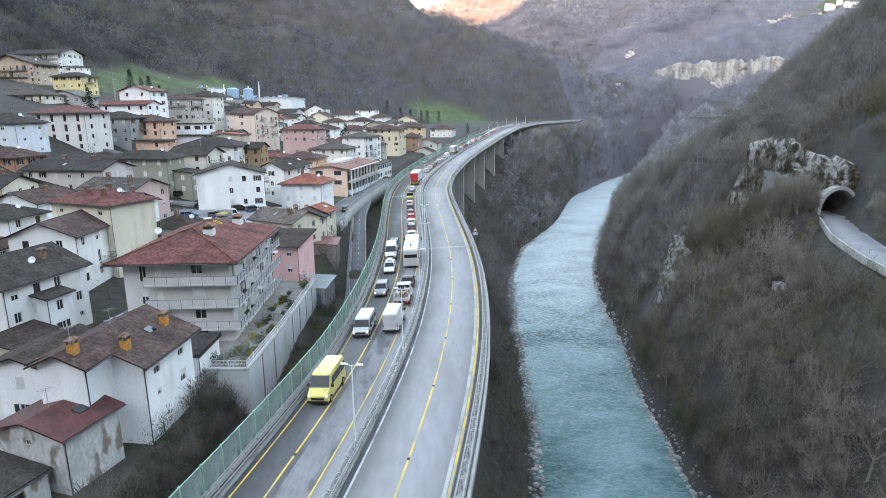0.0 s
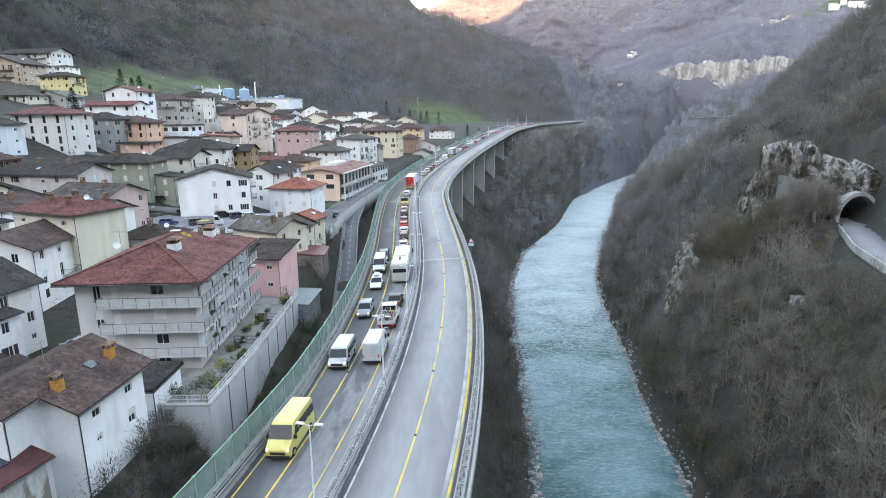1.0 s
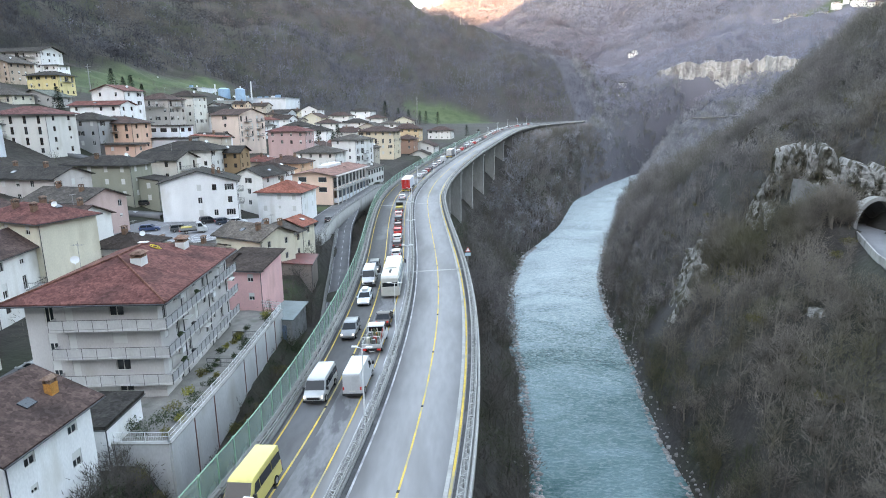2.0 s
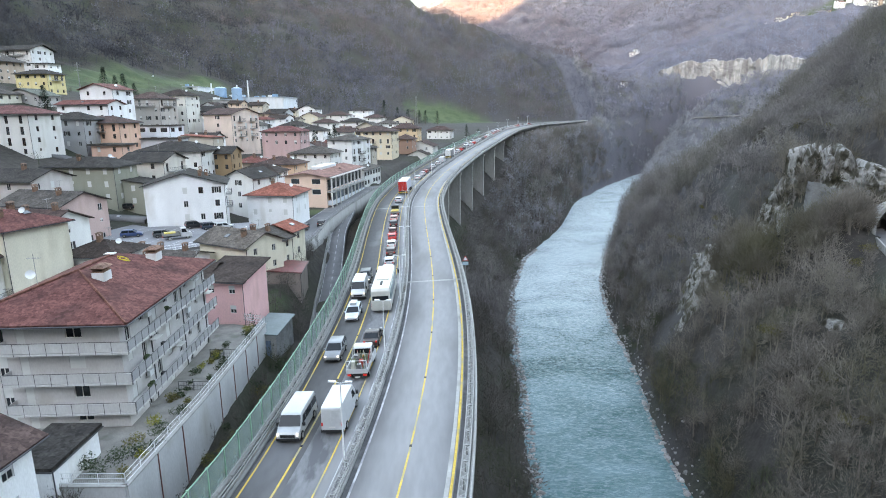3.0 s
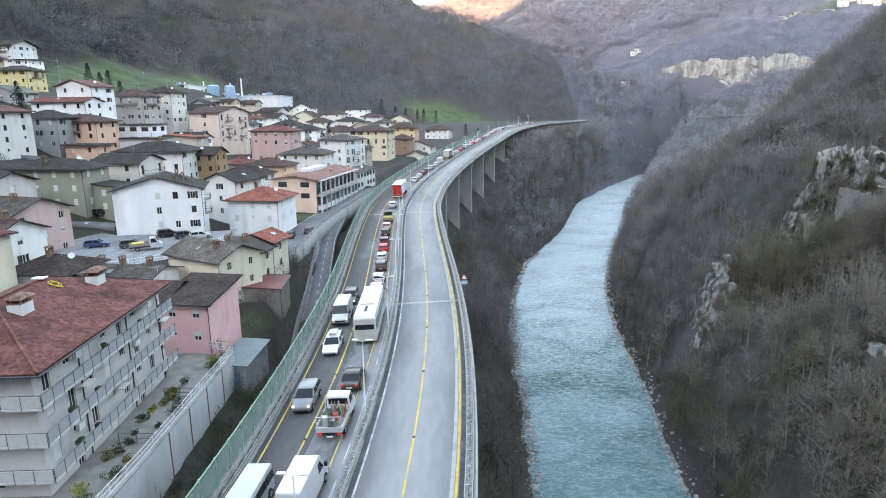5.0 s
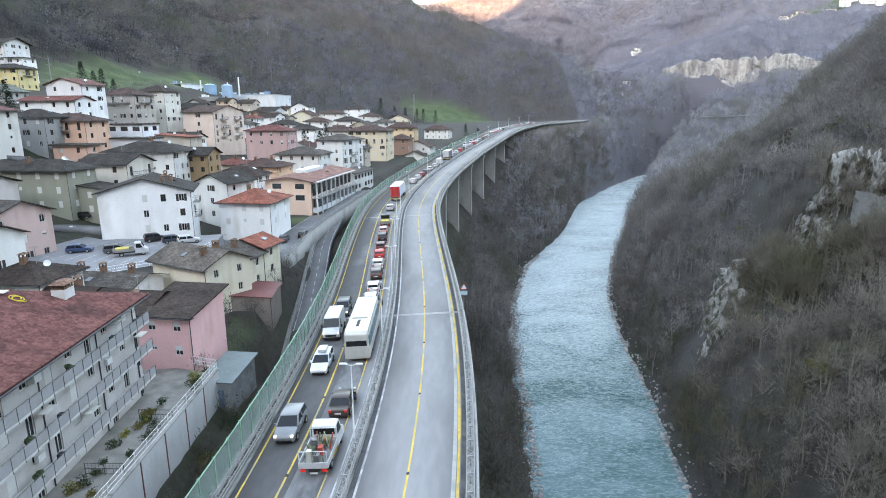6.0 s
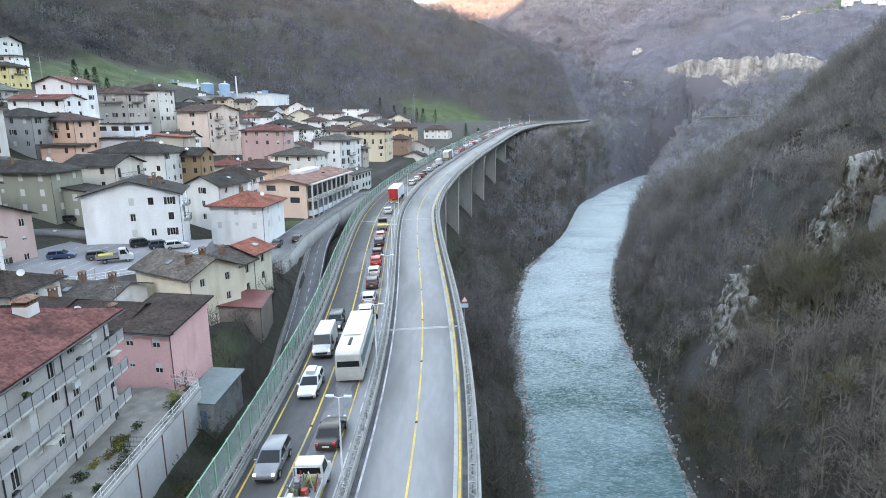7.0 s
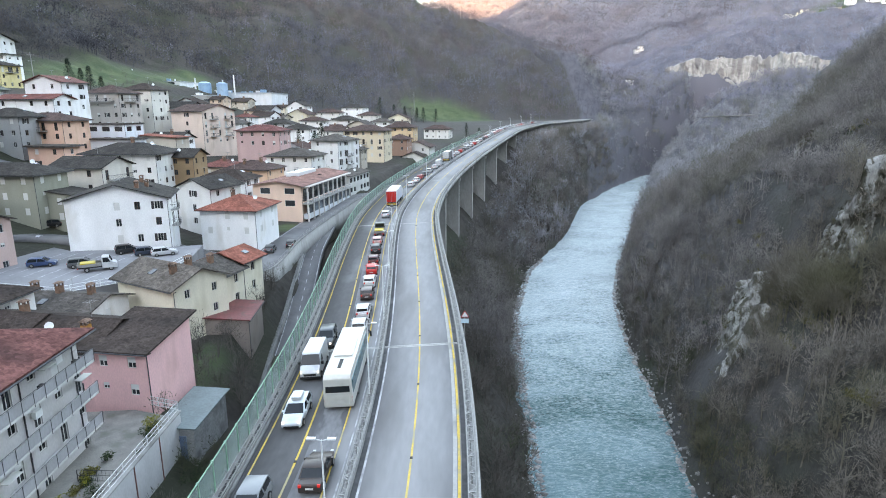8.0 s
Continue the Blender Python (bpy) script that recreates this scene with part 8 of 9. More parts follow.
def bare_woods(name, x, y, h, twigs, tw, material, seed, label, crown=0.32, z=None, trunk=True, low=0.25, reach=(0.07, 0.19)):
    """Leafless trees: tapered trunk, limbs and a crown of many fine upward twigs, as one body of woods."""
    r = np.random.RandomState(seed)
    n = len(x)
    z = height(x, y) - 0.3 if z is None else z
    base = np.stack([x, y, z], -1)
    lean = r.normal(0, 0.06, (n, 2))
    V, F, cnt = [], [], 0

    def slivers(a, b, w):
        nonlocal cnt
        d = b - a
        p = np.cross(d, r.normal(size=d.shape))
        p /= np.linalg.norm(p, axis=-1, keepdims=True) + 1e-9
        m = len(a)
        V.append(np.concatenate([a - p * w[:, None], a + p * w[:, None], b], 0))
        i = np.arange(m)
        F.append(np.stack([i, i + m, i + 2 * m], -1) + cnt)
        cnt += 3 * m

    top = base + np.stack([lean[:, 0] * h, lean[:, 1] * h, 0.92 * h], -1)
    if trunk:
        for _ in range(2):
            slivers(base, top, 0.014 * h + 0.05)
        for k in range(5):
            q = r.uniform(0.25, 0.6, n)
            a = base + (top - base) * q[:, None]
            ang = r.uniform(0, math.tau, n)
            e = a + np.stack([np.cos(ang) * 0.3 * h, np.sin(ang) * 0.3 * h, r.uniform(0.15, 0.4, n) * h], -1)
            slivers(a, e, 0.008 * h + 0.02)
    # clumps make the crown uneven, with gaps between them
    clumps = r.normal(size=(n, 7, 3))
    clumps /= np.linalg.norm(clumps, axis=-1, keepdims=True)
    clumps *= r.uniform(0.35, 0.95, (n, 7, 1))
    idx = r.randint(0, 7, (n, twigs))
    u = clumps[np.arange(n)[:, None], idx] + r.normal(0, 0.26, (n, twigs, 3))
    c = base[:, None, :] + np.stack([lean[:, 0] * h * 0.6, lean[:, 1] * h * 0.6, (low + (1 - low) / 2) * h], -1)[:, None, :]
    s = np.stack([crown * h, crown * h, (1 - low) / 2 * h], -1)[:, None, :]
    a = c + u * s * 0.9
    d = u * np.array([0.8, 0.8, 0.5]) + np.array([0, 0, 0.75]) + r.normal(0, 0.45, u.shape)
    d /= np.linalg.norm(d, axis=-1, keepdims=True)
    b = a + d * (h[:, None] * r.uniform(*reach, (n, twigs)))[..., None]
    slivers(a.reshape(-1, 3), b.reshape(-1, 3), (tw * r.uniform(0.5, 1.4, (n, twigs))).ravel())
    me = raw_mesh(name, np.concatenate(V), np.concatenate(F), material)
    return tagged(new(name, me), label, "woods", kind="stuff")


def scatter(n, x0, x1, y0, y1, seed, ok):
    r = np.random.RandomState(seed)
    x, y = r.uniform(x0, x1, n * 4), r.uniform(y0, y1, n * 4)
    k = ok(x, y)
    return x[k][:n], y[k][:n]


def heights(n, lo, hi, seed):
    return np.random.RandomState(seed).uniform(lo, hi, n)


def right_ok(x, y):
    d = x - bank_r(y)
    road = (road_shelf(x, y) < 5.5) & (y < 146)
    rocky = (np.hypot((x - 62) / 3, (y - 170) / 7) < 1) | ((x > 75) & (x < 104) & (y > 143.5) & (y < 149)) | ((x > 74) & (x < 80) & (y > 148) & (y < 163)) | (np.hypot((x - 56) / 2.5, (y - 114) / 4) < 1)
    return (d > 1.5) & ~road & ~rocky


def kept_low(x, y, h):
    """Scrub instead of trees below the tunnel road."""
    return np.where((x > 74) & (y > 95) & (y < 143) & (road_shelf(x, y) < 13), h * 0.5, h)


wx, wy = scatter(3700, 45, 190, 48, 330, 11, lambda x, y: right_ok(x, y) & (x - bank_r(y) < 110) & (x < 40 + 0.75 * y))
near = wy < 170
wh = kept_low(wx, wy, heights(len(wx), 4.0, 10.5, 1))
first = wy < 125
bare_woods("woods_gorge_side", wx[first], wy[first], wh[first], 370, 0.037, TWIG, 20, "grey-brown leafless woods on the steep gorge side", crown=0.36, reach=(0.06, 0.15))
near &= ~first
bare_woods("woods_gorge_side", wx[near], wy[near], wh[near], 230, 0.052, TWIG, 21, "grey-brown leafless woods on the steep gorge side", crown=0.36, reach=(0.05, 0.13))
bare_woods("woods_gorge_side", wx[wy >= 170], wy[wy >= 170], heights((wy >= 170).sum(), 5, 10.5, 2), 165, 0.085, TWIG_G, 22, "grey-brown leafless woods on the steep gorge side", crown=0.36, reach=(0.04, 0.11))
sx, sy = scatter(3200, 45, 150, 48, 250, 12, lambda x, y: right_ok(x, y) & (x - bank_r(y) < 75))
bare_woods("undergrowth_gorge_side", sx, sy, heights(len(sx), 1.2, 3.0, 3), 46, 0.05, TWIG_D, 23, "dark undergrowth on the steep gorge side", crown=0.6, trunk=False, low=0.0)


fx, fy = scatter(70, 75, 90, 138.5, 144.5, 71, lambda x, y: road_shelf(x, y) > 5)
bare_woods("trees_below_rock", fx, fy, np.where(fx > 86, 0.6, 1.0) * heights(len(fx), 6.5, 9.5, 72), 240, 0.05, TWIG, 73, "leafless trees standing before the tunnel rock")
fx, fy = scatter(60, 69, 76.5, 146, 168, 77, lambda x, y: x > 68)
bare_woods("trees_below_rock", fx, fy, heights(len(fx), 7.5, 11.5, 78), 240, 0.05, TWIG, 79, "leafless trees standing before the tunnel rock")
fx, fy = scatter(60, 76, 100, 149, 160, 74, lambda x, y: x > 79)
bare_woods("trees_on_rock", fx, fy, heights(len(fx), 4, 7.5, 75), 200, 0.05, TWIG, 76, "leafless trees on top of the tunnel rock")


rs = np.random.RandomState(51)
sy = rs.uniform(70, 260, 900)
sx = bank_r(sy) + 1.2 + np.abs(rs.normal(0, 5.5, 900))
k = right_ok(sx, sy)
bare_woods("scrub_gorge_foot", sx[k], sy[k], heights(k.sum(), 2.2, 5.0, 52), 110, 0.04, TWIG_D, 53, "dark dense scrub along the foot of the gorge side", crown=0.5, low=0.0)


def bank_ok(x, y):
    return (x > via_x(y) + 6.5) & (x < bank_l(y) - 1.5)


bx, by = scatter(2100, 2, 190, 50, 620, 13, bank_ok)
bz = height(bx, by)
bh = np.where(by > 375, np.minimum(heights(len(bx), 6, 11, 4), np.maximum((via_z(by) - 1.2 - bz) / 1.15, 1.2)), np.minimum(heights(len(bx), 5, 10, 4), np.maximum(via_z(by) - 5 - bz, 3.0)))
nb = by < 190
bare_woods("woods_river_bank", bx[nb], by[nb], bh[nb], 170, 0.065, TWIG_D, 24, "dark leafless woods between viaduct and river")
bare_woods("woods_river_bank", bx[~nb], by[~nb], bh[~nb] * 1.15, 190, 0.1, TWIG_G, 44, "dark leafless woods between viaduct and river", crown=0.4, reach=(0.04, 0.11))
ux, uy = scatter(1700, 0, 60, 50, 300, 14, lambda x, y: (x > via_x(y) + 3) & (x < bank_l(y) - 0.8))
bare_woods("undergrowth_river_bank", ux, uy, heights(len(ux), 1.0, 2.6, 5), 40, 0.05, TWIG_D, 25, "dark undergrowth on the river bank", crown=0.6, trunk=False, low=0.0)


def house_boxes():
    """The plan of every house: its inverse matrix and the box of its walls."""
    out = []
    for ob in scene.objects:
        if ob.type == "EMPTY" and ob.get("category") in ("house", "apartment building", "shed"):
            wall = next((c for c in ob.children if c.name.startswith("wall")), None)
            if wall is not None:
                bb = np.array([v[:] for v in wall.bound_box])
                out.append((ob.matrix_world.inverted(), bb.min(0), bb.max(0)))
    return out


def plan_clear(x, y, pad=0.8, boxes=None):
    """True where no house, street or car park stands."""
    ok = np.ones(len(x), bool)
    for m, lo, hi in (house_boxes() if boxes is None else boxes):
        lx = m[0][0] * x + m[0][1] * y + m[0][3]
        ly = m[1][0] * x + m[1][1] * y + m[1][3]
        ok &= ~((lx > lo[0] - pad) & (lx < hi[0] + pad) & (ly > lo[1] - pad) & (ly < hi[1] + pad))
    for road in (path, street, lane, up_street):
        for px, py in zip(road[1][::2], road[2][::2]):
            ok &= np.hypot(x - px, y - py) > 4.2
    ok &= ~((x > -82) & (x < -36) & (y > 125) & (y < 164))
    ok &= ~((x > -43.5) & (x < -21.6) & (y > 66.5) & (y < 106))
    return ok


def crowded_quarter():
    """Small houses that fill the gaps of the close-built town."""
    r = random.Random(31)
    put_, boxes = [], house_boxes()
    roofs = ((DKGREY, "dark grey"), (BROWN, "brown"), (DKBROWN, "dark brown"), (GREY, "grey"), (RED, "dull red"))
    walls = ((WHITE, "white"), (OFFW, "off-white"), (CREAM, "cream"), (BEIGE, "beige"), (PALEG, "pale grey"), ((0.6, 0.46, 0.36), "peach"))
    for _ in range(1600):
        far = r.random() < 0.45
        x, y = (r.uniform(-130, -18), r.uniform(285, 470)) if far else (r.uniform(-150, -45), r.uniform(100, 285))
        w, d, rot = r.uniform(7.5, 11.5), r.uniform(7, 10), r.uniform(-20, -4)
        if any(((x - mx) / (rx + 5)) ** 2 + ((y - my) / (ry + 5)) ** 2 < 1 for mx, my, rx, ry in MEADOWS) or x > via_x(y) - 27 - w * 0.2:
            continue
        if any(math.hypot(x - a, y - b) < 14.5 for a, b in put_):
            continue
        c = [(x - w * u, y + d * v + w * u * 0.2) for u in (0, 0.5, 1) for v in (0, 0.5, 1)]
        if not plan_clear(np.array([p[0] for p in c]), np.array([p[1] for p in c]), 1.0, boxes).all():
            continue
        put_.append((x, y))
        (rc, rn), (wc, wn) = r.choice(roofs), r.choice(walls)
        house(x, y, ground_at(x, y) + r.uniform(5.0, 7.2), w, d, rot, r.choice(["hip", "gx", "gy"]), rc, wc, "%s house with %s roof among close neighbours" % (wn, rn), pitch=r.uniform(0.34, 0.42), front=2, right=2, seed=len(put_) + 200, chimneys=((-w * 0.4, d * 0.35),))
        if len(put_) == 27:
            break


crowded_quarter()

# strip between the noise screen and the town
tx, ty = scatter(900, -48, -10, 28, 215, 15, lambda x, y: (x < via_x(y) - 15.2) & (x > via_x(y) - 27))
k = plan_clear(tx, ty, 0.5)
tx, ty = tx[k], ty[k]
bare_woods("shrubs_below_screen", tx, ty, heights(len(tx), 1.2, 3.4, 6), 90, 0.035, TWIG_D, 26, "bare shrubs on the bank below the noise screen", crown=0.5, low=0.0)
bx_, by_ = scatter(95, -28, -15, 104, 160, 94, lambda x, y: (x < via_x(y) - 15.4) & (np.min([np.hypot(x - a, y - b) for a, b in zip(path[1], path[2])], axis=0) > 2.8))
k = plan_clear(bx_, by_, 0.4)
bx_, by_ = bx_[k], by_[k]
bare_woods("brambles_beside_path", bx_, by_, heights(len(bx_), 2.4, 5.2, 95), 230, 0.026, TWIG_D, 96, "bare brambles and small trees beside the cycle path", crown=0.46, low=0.05)
rs = np.random.RandomState(91)
q = rs.randint(0, len(street[1]), 260)
o = rs.uniform(4.2, 8.5, 260)
ex, ey = street[1][q] + street[4][q] * o + rs.normal(0, 0.6, 260), street[2][q] + street[5][q] * o + rs.normal(0, 0.8, 260)
k = (ex < via_x(ey) - 15.5) & (ey > 150) & (np.min([np.hypot(ex - a, ey - b) for a, b in zip(path[1], path[2])], axis=0) > 2.6)
bare_woods("shrubs_below_street", ex[k], ey[k], heights(k.sum(), 1.6, 3.8, 92), 110, 0.045, TWIG_D, 93, "bare shrubs and brambles below the street wall", crown=0.5, low=0.0)
gx, gy = scatter(700, -250, -30, 60, 440, 16, lambda x, y: x < via_x(y) - 24)
k = plan_clear(gx, gy, 1.0)
gx, gy = gx[k], gy[k]
bare_woods("garden_shrubs", gx, gy, heights(len(gx), 1.5, 4.5, 7), 70, 0.05, TWIG_D, 27, "bare garden shrubs and small trees between the houses", crown=0.45, low=0.1)

hx, hy = scatter(150, -27, -17, 38, 67, 61, lambda x, y: (x < via_x(y) - 14.8) & ~((y > 66) & (x < -21.5)))
k = plan_clear(hx, hy, 0.6)
hx, hy = hx[k], hy[k]
bare_woods("scrub_below_house", hx, hy, heights(len(hx), 1.6, 4.2, 62), 420, 0.028, TWIG_D, 63, "dense dark scrub on the bank below the white house", crown=0.5, low=0.0)

# the far bank and the valley floor beyond
fx, fy = scatter(3600, 20, 420, 300, 860, 17, lambda x, y: ((x > via_x(y) + 7) & (x < bank_l(y) - 3)) | ((x > bank_r(y) + 3) & (x - bank_r(y) < 190)))
fh = heights(len(fx), 7, 13, 8)
fh = np.where((fx < bank_l(fy)) & (fx < via_x(fy) + 55) & (fy < 640), np.minimum(fh, np.maximum(via_z(fy) - 1.0 - height(fx, fy), 1.2)), fh)
bare_woods("woods_far_banks", fx, fy, fh, 56, 0.24, TWIG_M, 28, "haze-tinted leafless woods on the far river banks")


def mountain_ok(x, y):
    ang = np.degrees(np.arctan2(x - 3, y))
    z = height(x, y)
    q = np.ones(len(x), bool)
    for mx, my, rx, ry in MEADOWS:
        q &= ((x - mx) / rx) ** 2 + ((y - my) / ry) ** 2 > 1.15
    away = (np.abs(x - bank_l(y)) > 10) & (x < bank_l(y)) | (x > bank_r(y) + 15) | (y > 835)
    town = (x > -150) & (x < via_x(y)) & (y < 500)
    factory = (x > -275) & (x < -95) & (y > 425) & (y < 500) & (z < 54)
    low = y < np.interp(x, [-700, -400, -260, -222, -190, -164, -113, -75, -44, 58, 150], [300, 360, 415, 430, 500, 525, 505, 560, 575, 655, 665])
    low &= (x < 150) & (z < 58)
    return (np.abs(ang) < 41) & q & away & ~town & ~low & ~factory & (z > 14) & ~((x > 290) & (x < 460) & (np.abs(y - np.interp(x, [294, 360, 393, 417, 440, 456], [852, 853, 838, 806, 770, 768])) < 11))


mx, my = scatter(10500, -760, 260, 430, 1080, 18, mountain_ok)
# two twig colours paint the haze and light that grow towards the valley end
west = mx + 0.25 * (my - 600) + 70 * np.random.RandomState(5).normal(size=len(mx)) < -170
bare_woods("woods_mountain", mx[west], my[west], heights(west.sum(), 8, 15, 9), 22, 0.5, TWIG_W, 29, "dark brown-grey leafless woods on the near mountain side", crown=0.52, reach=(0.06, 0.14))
bare_woods("woods_mountain", mx[~west], my[~west], heights((~west).sum(), 8, 14, 9), 22, 0.5, TWIG_F, 29, "haze-tinted grey leafless woods covering the mountain", crown=0.52, reach=(0.06, 0.14))
mx, my = scatter(620, -460, -205, 296, 450, 33, lambda x, y: np.all([((x - a) / (c + 3)) ** 2 + ((y - b) / (d + 3)) ** 2 > 1.1 for a, b, c, d in MEADOWS], axis=0) & ((x < -232) | (y > 345)))
k = plan_clear(mx, my, 3.0)
mx, my = mx[k], my[k]
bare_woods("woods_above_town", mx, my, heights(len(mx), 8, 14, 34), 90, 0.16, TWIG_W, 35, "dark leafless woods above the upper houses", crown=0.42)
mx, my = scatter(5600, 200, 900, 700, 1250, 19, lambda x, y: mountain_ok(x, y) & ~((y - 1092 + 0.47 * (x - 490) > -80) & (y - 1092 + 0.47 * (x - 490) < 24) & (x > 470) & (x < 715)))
bare_woods("woods_mountain", mx, my, heights(len(mx), 8, 14, 10), 24, 0.72, TWIG_P, 30, "haze-tinted leafless woods on the far slope", crown=0.55, reach=(0.07, 0.15))
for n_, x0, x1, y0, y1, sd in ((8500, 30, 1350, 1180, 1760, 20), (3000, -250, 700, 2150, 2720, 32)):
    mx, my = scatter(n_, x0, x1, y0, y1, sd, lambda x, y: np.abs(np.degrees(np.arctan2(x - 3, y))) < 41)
    bare_woods("woods_mountain", mx, my, heights(len(mx), 12, 20, sd) * (1 if sd == 20 else 1.6), 20, 1.8 if sd == 20 else 2.8, TWIG_P, 31 + sd, "haze-tinted pale leafless woods on the distant mountains", crown=0.62)


def conifer(x, y, h, seed, label="dark green conifer between the houses", z=None):
    r = random.Random(seed)
    g = ground_at(x, y) if z is None else z
    t = thing("conifer", pose(x, y, g - 0.2), label, "tree", "conifers")
    bm = bmesh.new()
    cyl(bm, (0, 0, 0), 0.02 * h + 0.05, h * 0.95, sides=7, r2=0.02)
    part("trunk", bm, BARK, t)
    verts, faces = [], []
    for k in range(int(90 * h)):
        q = r.random() ** 0.8
        zc = h * (0.08 + 0.92 * q)
        R = (1 - q) * 0.26 * h + 0.2
        a = r.uniform(0, math.tau)
        rr = R * r.uniform(0.3, 1.0)
        c = Vector((math.cos(a) * rr, math.sin(a) * rr, zc))
        out = Vector((math.cos(a), math.sin(a), -0.25 + r.uniform(-0.2, 0.3)))
        side_ = Vector((-math.sin(a), math.cos(a), r.uniform(-0.3, 0.3)))
        l, w = r.uniform(0.35, 0.9) * (0.5 + 0.05 * h), r.uniform(0.1, 0.22)
        b = len(verts)
        verts += [c - side_ * w, c + side_ * w, c + out * l]
        faces.append((b, b + 1, b + 2))
    o = new("crown", raw_mesh("crown", verts, faces, CONIFER))
    o.parent = t


for k, (x, y, h) in enumerate(((-128.5, 226, 12), (-131, 231, 8), (-76, 300, 10), (-64, 296, 13), (-47.5, 292, 13), (-50, 318, 14), (-57, 305, 11), (-3, 575, 12), (-14, 580, 13), (-30, 578, 14), (-40, 585, 12), (-52, 584, 15), (-20, 590, 13), (-150, 318, 13), (-156, 322, 11), (-163, 325, 14), (-144, 316, 10), (18, 420, 8), (26, 424, 7))):
    conifer(x, y, h, 40 + k)


def leafy_bush(x, y, z, s, seed, mat, label, name="bush"):
    r = np.random.RandomState(seed)
    n = int(420 * s)
    u = r.normal(size=(n, 3))
    u /= np.linalg.norm(u, axis=-1, keepdims=True)
    blob = r.normal(size=(5, 3)) * 0.35
    c = (u * r.uniform(0.5, 1.0, (n, 1)) * 0.7 + blob[r.randint(0, 5, n)]) * s * np.array([1, 1, 0.75]) + np.array([0, 0, 0.6 * s])
    a, b = r.normal(size=(n, 3)), r.normal(size=(n, 3))
    a *= 0.14 / np.linalg.norm(a, axis=-1, keepdims=True)
    b *= 0.14 / np.linalg.norm(b, axis=-1, keepdims=True)
    V = np.concatenate([c, c + a, c + b])
    V[:, 2] = np.maximum(V[:, 2], 0)
    i = np.arange(n)
    ob = new(name, raw_mesh(name, V, np.stack([i, i + n, i + 2 * n], -1), mat))
    ob.location = (x, y, z)
    return tagged(ob, label, "bush", "garden bushes")


GARDEN_YELLOW = shader("yellow_green_leaves", (0.22, 0.21, 0.04), 0.9, var=0.3, scale=0.5, fine=3, bump=0, spec=0.2, per="island")
for k, (x, y, s) in enumerate(((-23.4, 71.5, 1.0), (-24.8, 73.5, 0.9), (-23.0, 75.0, 1.1), (-24.6, 77.0, 0.9), (-23.0, 79.0, 0.8), (-24.2, 70.0, 1.2), (-23.2, 91.5, 0.7), (-25.0, 92.0, 0.6), (-22.9, 100.5, 0.8), (-23.6, 102.4, 0.9), (-25.6, 68.8, 1.1), (-27.2, 69.5, 1.0), (-29.5, 69.3, 0.9))):
    leafy_bush(x, y, -4.0, s, 60 + k, (IVY, LEAF_OLIVE, IVY, GARDEN_YELLOW, IVY, IVY)[k % 6], ("dark evergreen bush in the gravel garden", "olive bush in the gravel garden", "dark evergreen bush in the gravel garden", "yellow-green bush in the gravel garden", "dark evergreen bush in the gravel garden", "dark evergreen bush in the gravel garden")[k % 6])
rg = random.Random(77)
for k in range(26):
    side_ = k % 2
    x, y = (rg.uniform(-23.4, -22.4), rg.uniform(68, 103)) if side_ else (rg.uniform(-25.6, -24.4), rg.uniform(78, 98))
    leafy_bush(x, y, -4.0, rg.uniform(0.3, 0.75), 500 + k, rg.choice([IVY, LEAF_OLIVE, GARDEN_YELLOW, IVY]), "small garden shrub in the gravel beside the wall")
for k in range(110):
    r = random.Random(100 + k)
    x, y = r.uniform(-26.0, -15.5), r.uniform(34, 102)
    if (y < 66 or x > -21.2) and x < via_x(y) - 14.6:
        leafy_bush(x, y, ground_at(x, y) - 0.1, r.uniform(0.7, 1.5), 200 + k, IVY if k % 3 else LEAF_OLIVE, "dark evergreen bush below the wall")
for k in range(70):
    r = random.Random(300 + k)
    y = r.uniform(70, 215)
    x = bank_r(y) + r.uniform(8, 55)
    if right_ok(np.array([x]), np.array([y]))[0]:
        leafy_bush(x, y, ground_at(x, y) + r.uniform(0.5, 3.0), r.uniform(0.8, 1.8), 400 + k, r.choice([LEAF_OLIVE, IVY, LEAF_OLIVE]), "olive ivy-grown bush on the gorge side")


# ---------------------------------------------------------------- factory, masts, far village


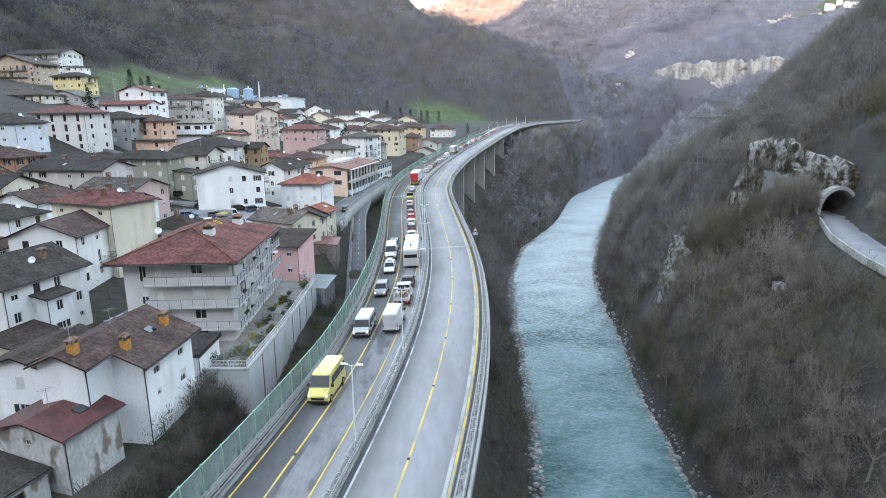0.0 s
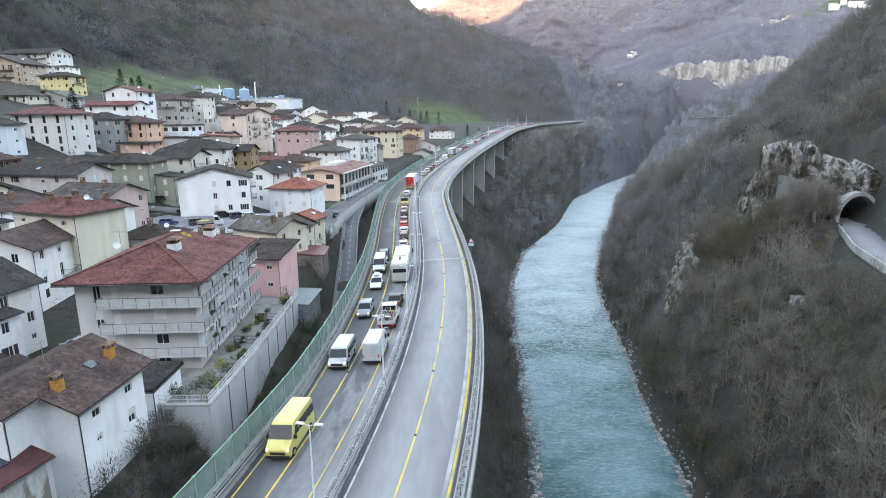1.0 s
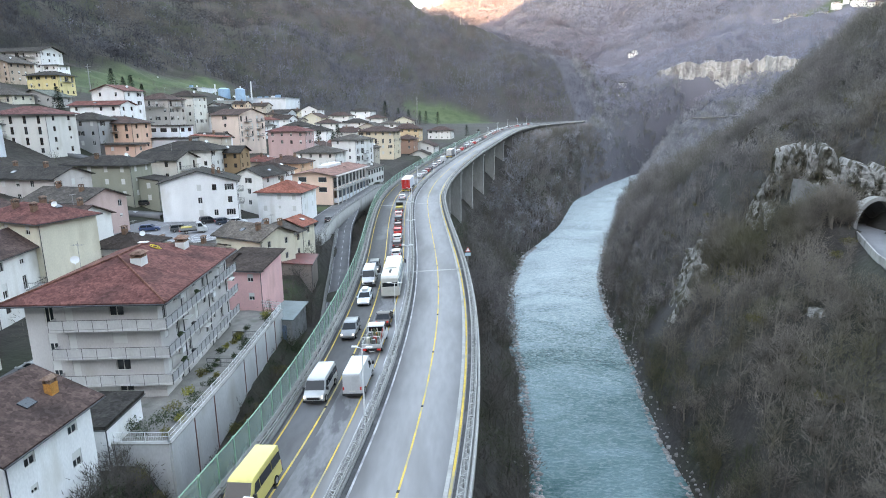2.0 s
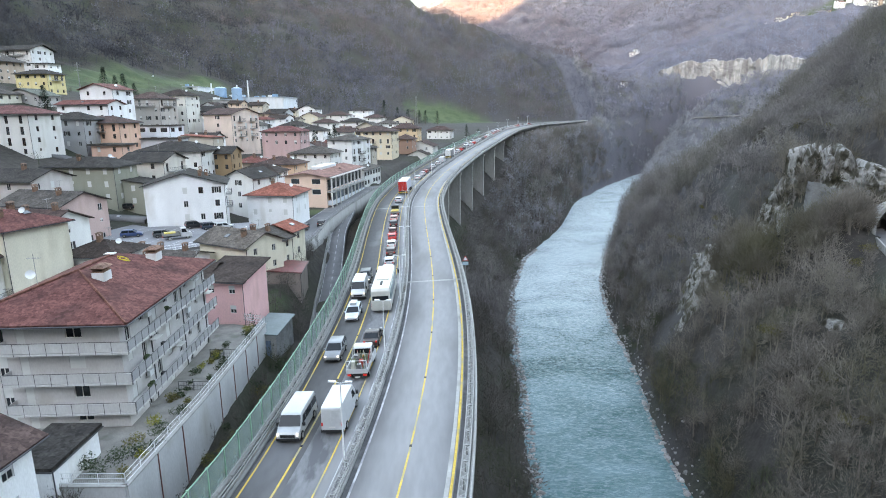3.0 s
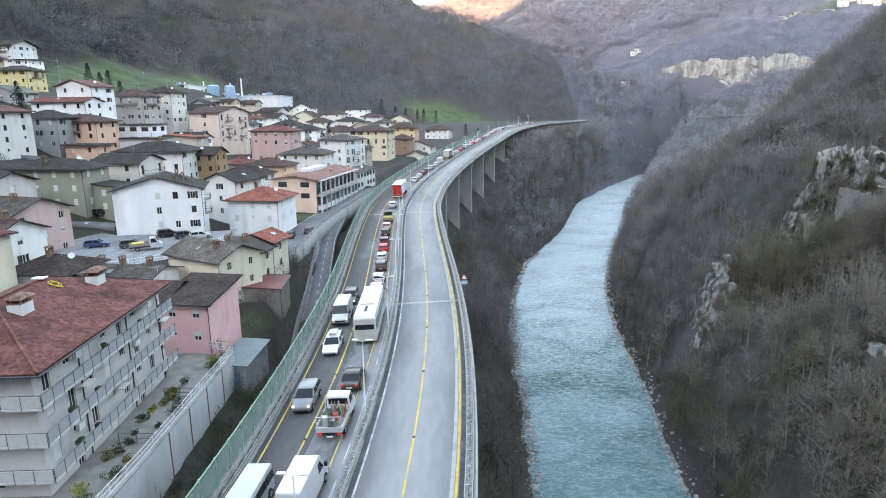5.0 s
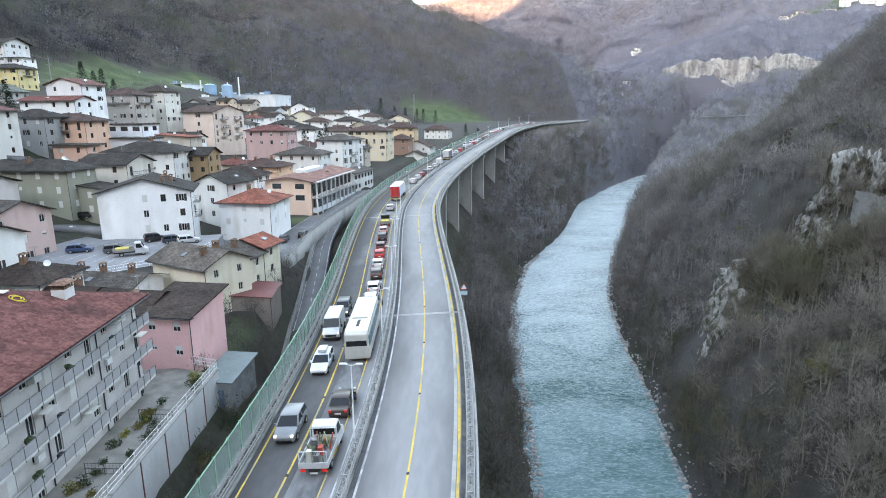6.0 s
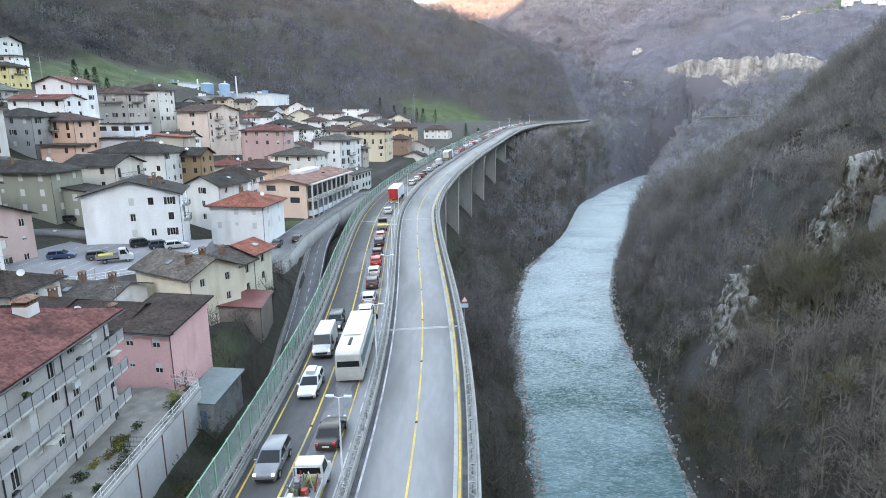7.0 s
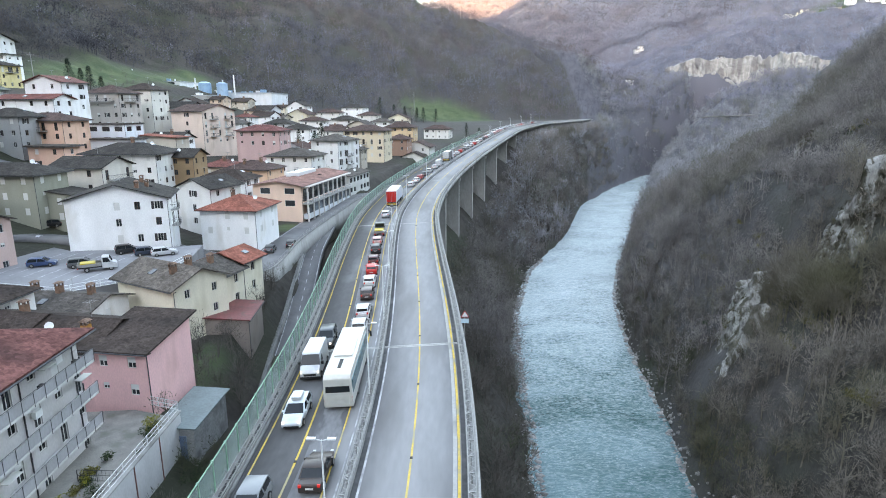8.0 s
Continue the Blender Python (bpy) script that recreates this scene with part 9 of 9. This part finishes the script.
def factory():
    for x0, x1, y0, y1, z1, rgb, lb in ((-168, -116, 476, 520, 37.0, (0.58, 0.6, 0.62), "long pale grey factory hall with flat roof"), (-250, -170, 455, 485, 44.0, (0.62, 0.64, 0.66), "white factory hall with flat roof"), (-200, -140, 440, 452, 34.5, (0.32, 0.33, 0.33), "low grey factory shed"), (-232, -205, 438, 452, 41, (0.5, 0.52, 0.54), "pale factory shed with pipes")):
        z0 = min(ground_at(x, y) for x in (x0, x1) for y in (y0, y1)) - 1
        t = thing("factory_hall", pose(x0, y0, z0), lb, "factory", "factory halls")
        bm = bmesh.new()
        box(bm, 0, x1 - x0, 0, y1 - y0, 0, z1 - z0)
        part("wall", bm, plaster(rgb), t)
        bm = bmesh.new()
        box(bm, -0.5, x1 - x0 + 0.5, -0.5, y1 - y0 + 0.5, z1 - z0, z1 - z0 + 0.5)
        part("roof", bm, shader("factory_roof", (0.4, 0.42, 0.44), 0.7, var=0.2, scale=0.1, fine=0.8, bump=0.1, stain=(0.22, 0.3, 0.36), stain_scale=0.15), t)
        r = random.Random(int(x0))
        for k in range(10):
            bm = bmesh.new()
            x, y, s = r.uniform(3, x1 - x0 - 4), r.uniform(1, 8), r.uniform(0.7, 1.8)
            box(bm, x - s, x + s, y - s, y + s, z1 - z0 + 0.5, z1 - z0 + 0.5 + r.uniform(0.6, 2.0))
            bevel(bm, 0.1)
            part("roof_unit", bm, WHITE_METAL if k % 2 else paint((0.2, 0.35, 0.5)), t)
        for k in range(int((x1 - x0) / 7)):
            bm = bmesh.new()
            box(bm, 2 + k * 7, 6.5 + k * 7, -0.1, -0.02, 2.2, 3.8)
            part("window_band", bm, GLASS_D, t)
    for x, y, rr, z0, z1, rgb in ((-203, 452, 5.5, 34, 47.5, (0.3, 0.45, 0.6)), (-158, 466, 4.2, 38, 43.5, (0.26, 0.42, 0.58)), (-147, 468, 3.6, 38, 43.2, (0.3, 0.45, 0.6))):
        t = thing("silo", pose(x, y, z0), "pale blue steel factory silo", "silo", "factory silos")
        bm = bmesh.new()
        cyl(bm, (0, 0, -8), rr, z1 - z0 + 8, sides=20)
        cyl(bm, (0, 0, z1 - z0), rr, 0.8, sides=20, r2=rr * 0.5)
        part("shell", bm, paint(rgb), t)
    for x, y, z1 in ((-200, 454, 52), (-166, 470, 47), (-140, 472, 49), (-176, 462, 46), (-150, 478, 46)):
        t = thing("factory_chimney", pose(x, y, 36), "slim pale factory chimney", "chimney", "factory chimneys")
        bm = bmesh.new()
        cyl(bm, (0, 0, 0), 0.6, z1 - 36, sides=10, r2=0.45)
        part("flue", bm, WHITE_METAL, t)


factory()


def mast(x, y, z1, label, lattice=True, r=0.5):
    g = ground_at(x, y)
    h = z1 - g
    t = thing("mast", pose(x, y, g - 0.3), label, "mast")
    bm = bmesh.new()
    if lattice:
        n = int(h / 2.2)
        for s, q in ((-1, -1), (1, -1), (1, 1), (-1, 1)):
            bar(bm, (s * 0.9, q * 0.9, 0), (s * 0.35, q * 0.35, h), 0.09)
        for k in range(n):
            a, b = k / n, (k + 1) / n
            wa, wb = 0.9 - 0.55 * a, 0.9 - 0.55 * b
            for (s, q), (s2, q2) in (((-1, -1), (1, -1)), ((1, -1), (1, 1)), ((1, 1), (-1, 1)), ((-1, 1), (-1, -1))):
                bar(bm, (s * wa, q * wa, h * a), (s2 * wb, q2 * wb, h * b), 0.05, 3)
    else:
        cyl(bm, (0, 0, 0), 0.22, h, sides=8, r2=0.12)
    part("shaft", bm, STEEL, t)
    bm = bmesh.new()
    for q in (0.82, 0.94):
        bar(bm, (-1.2, 0, h * q), (1.2, 0, h * q), 0.07)
    part("cross_arm", bm, STEEL, t)


mast(-22, 578, 40, "grey steel lattice mast before the meadow")
mast(-143.5, 272, 46.5, "tall pale pole beside the upper houses", False)
mast(28, 952, 170, "thin steel mast on the wooded ridge", False)


def far_house(x, y, w, d, h, rgb, roof_rgb, label, flat=False):
    g = ground_at(x, y)
    t = thing("house", pose(x, y, g - 1.5, 0, 0, random.Random(int(x)).uniform(-25, 10)), label, "house", "houses of the hillside village")
    bm = bmesh.new()
    box(bm, -w, 0, 0, d, 0, h + 1.5)
    part("wall", bm, plaster(rgb), t)
    rb, _ = roof_mesh("flat" if flat else "hip", w, d, h + 1.5, 0.36, 0.7)
    part("roof", rb, tiles(roof_rgb), t)
    n = max(2, int(w / 3.5))
    for f in range(max(1, int(h / 3))):
        for k in range(n):
            bm = bmesh.new()
            xx = -w + (k + 0.5) * w / n
            box(bm, xx - 0.6, xx + 0.6, -0.06, 0.02, 2.4 + 3 * f, 3.8 + 3 * f)
            part("window", bm, GLASS_D, t)


rv = random.Random(9)
for k in range(30):
    x = 492 + k * 6.9 + rv.uniform(-3, 3)
    y = 1092 - 0.47 * (x - 490) + rv.uniform(-16, 14)
    big = k > 16
    far_house(x, y, rv.uniform(7, 12), rv.uniform(7, 9), rv.choice([4.5, 5, 6]) + (3 if big else 0), rv.choice([WHITE, OFFW, CREAM, (0.6, 0.45, 0.36), WHITE]), rv.choice([BROWN, TERRA, GREY, RED]), "pale house of the village on the hillside", rv.random() < 0.2)
for x, y in ((345, 1130), (352, 1132), (232, 800), (380, 880), (246, 835)):
    far_house(x, y, 10, 8, 6, WHITE, GREY, "lone white house on the far slope")
far_road = ribbon("road_far_slope", [(262, 692), (275, 683), (289, 676), (318, 668), (350, 665)], 6, CONCRETE, "pale road along the far slope", "road")
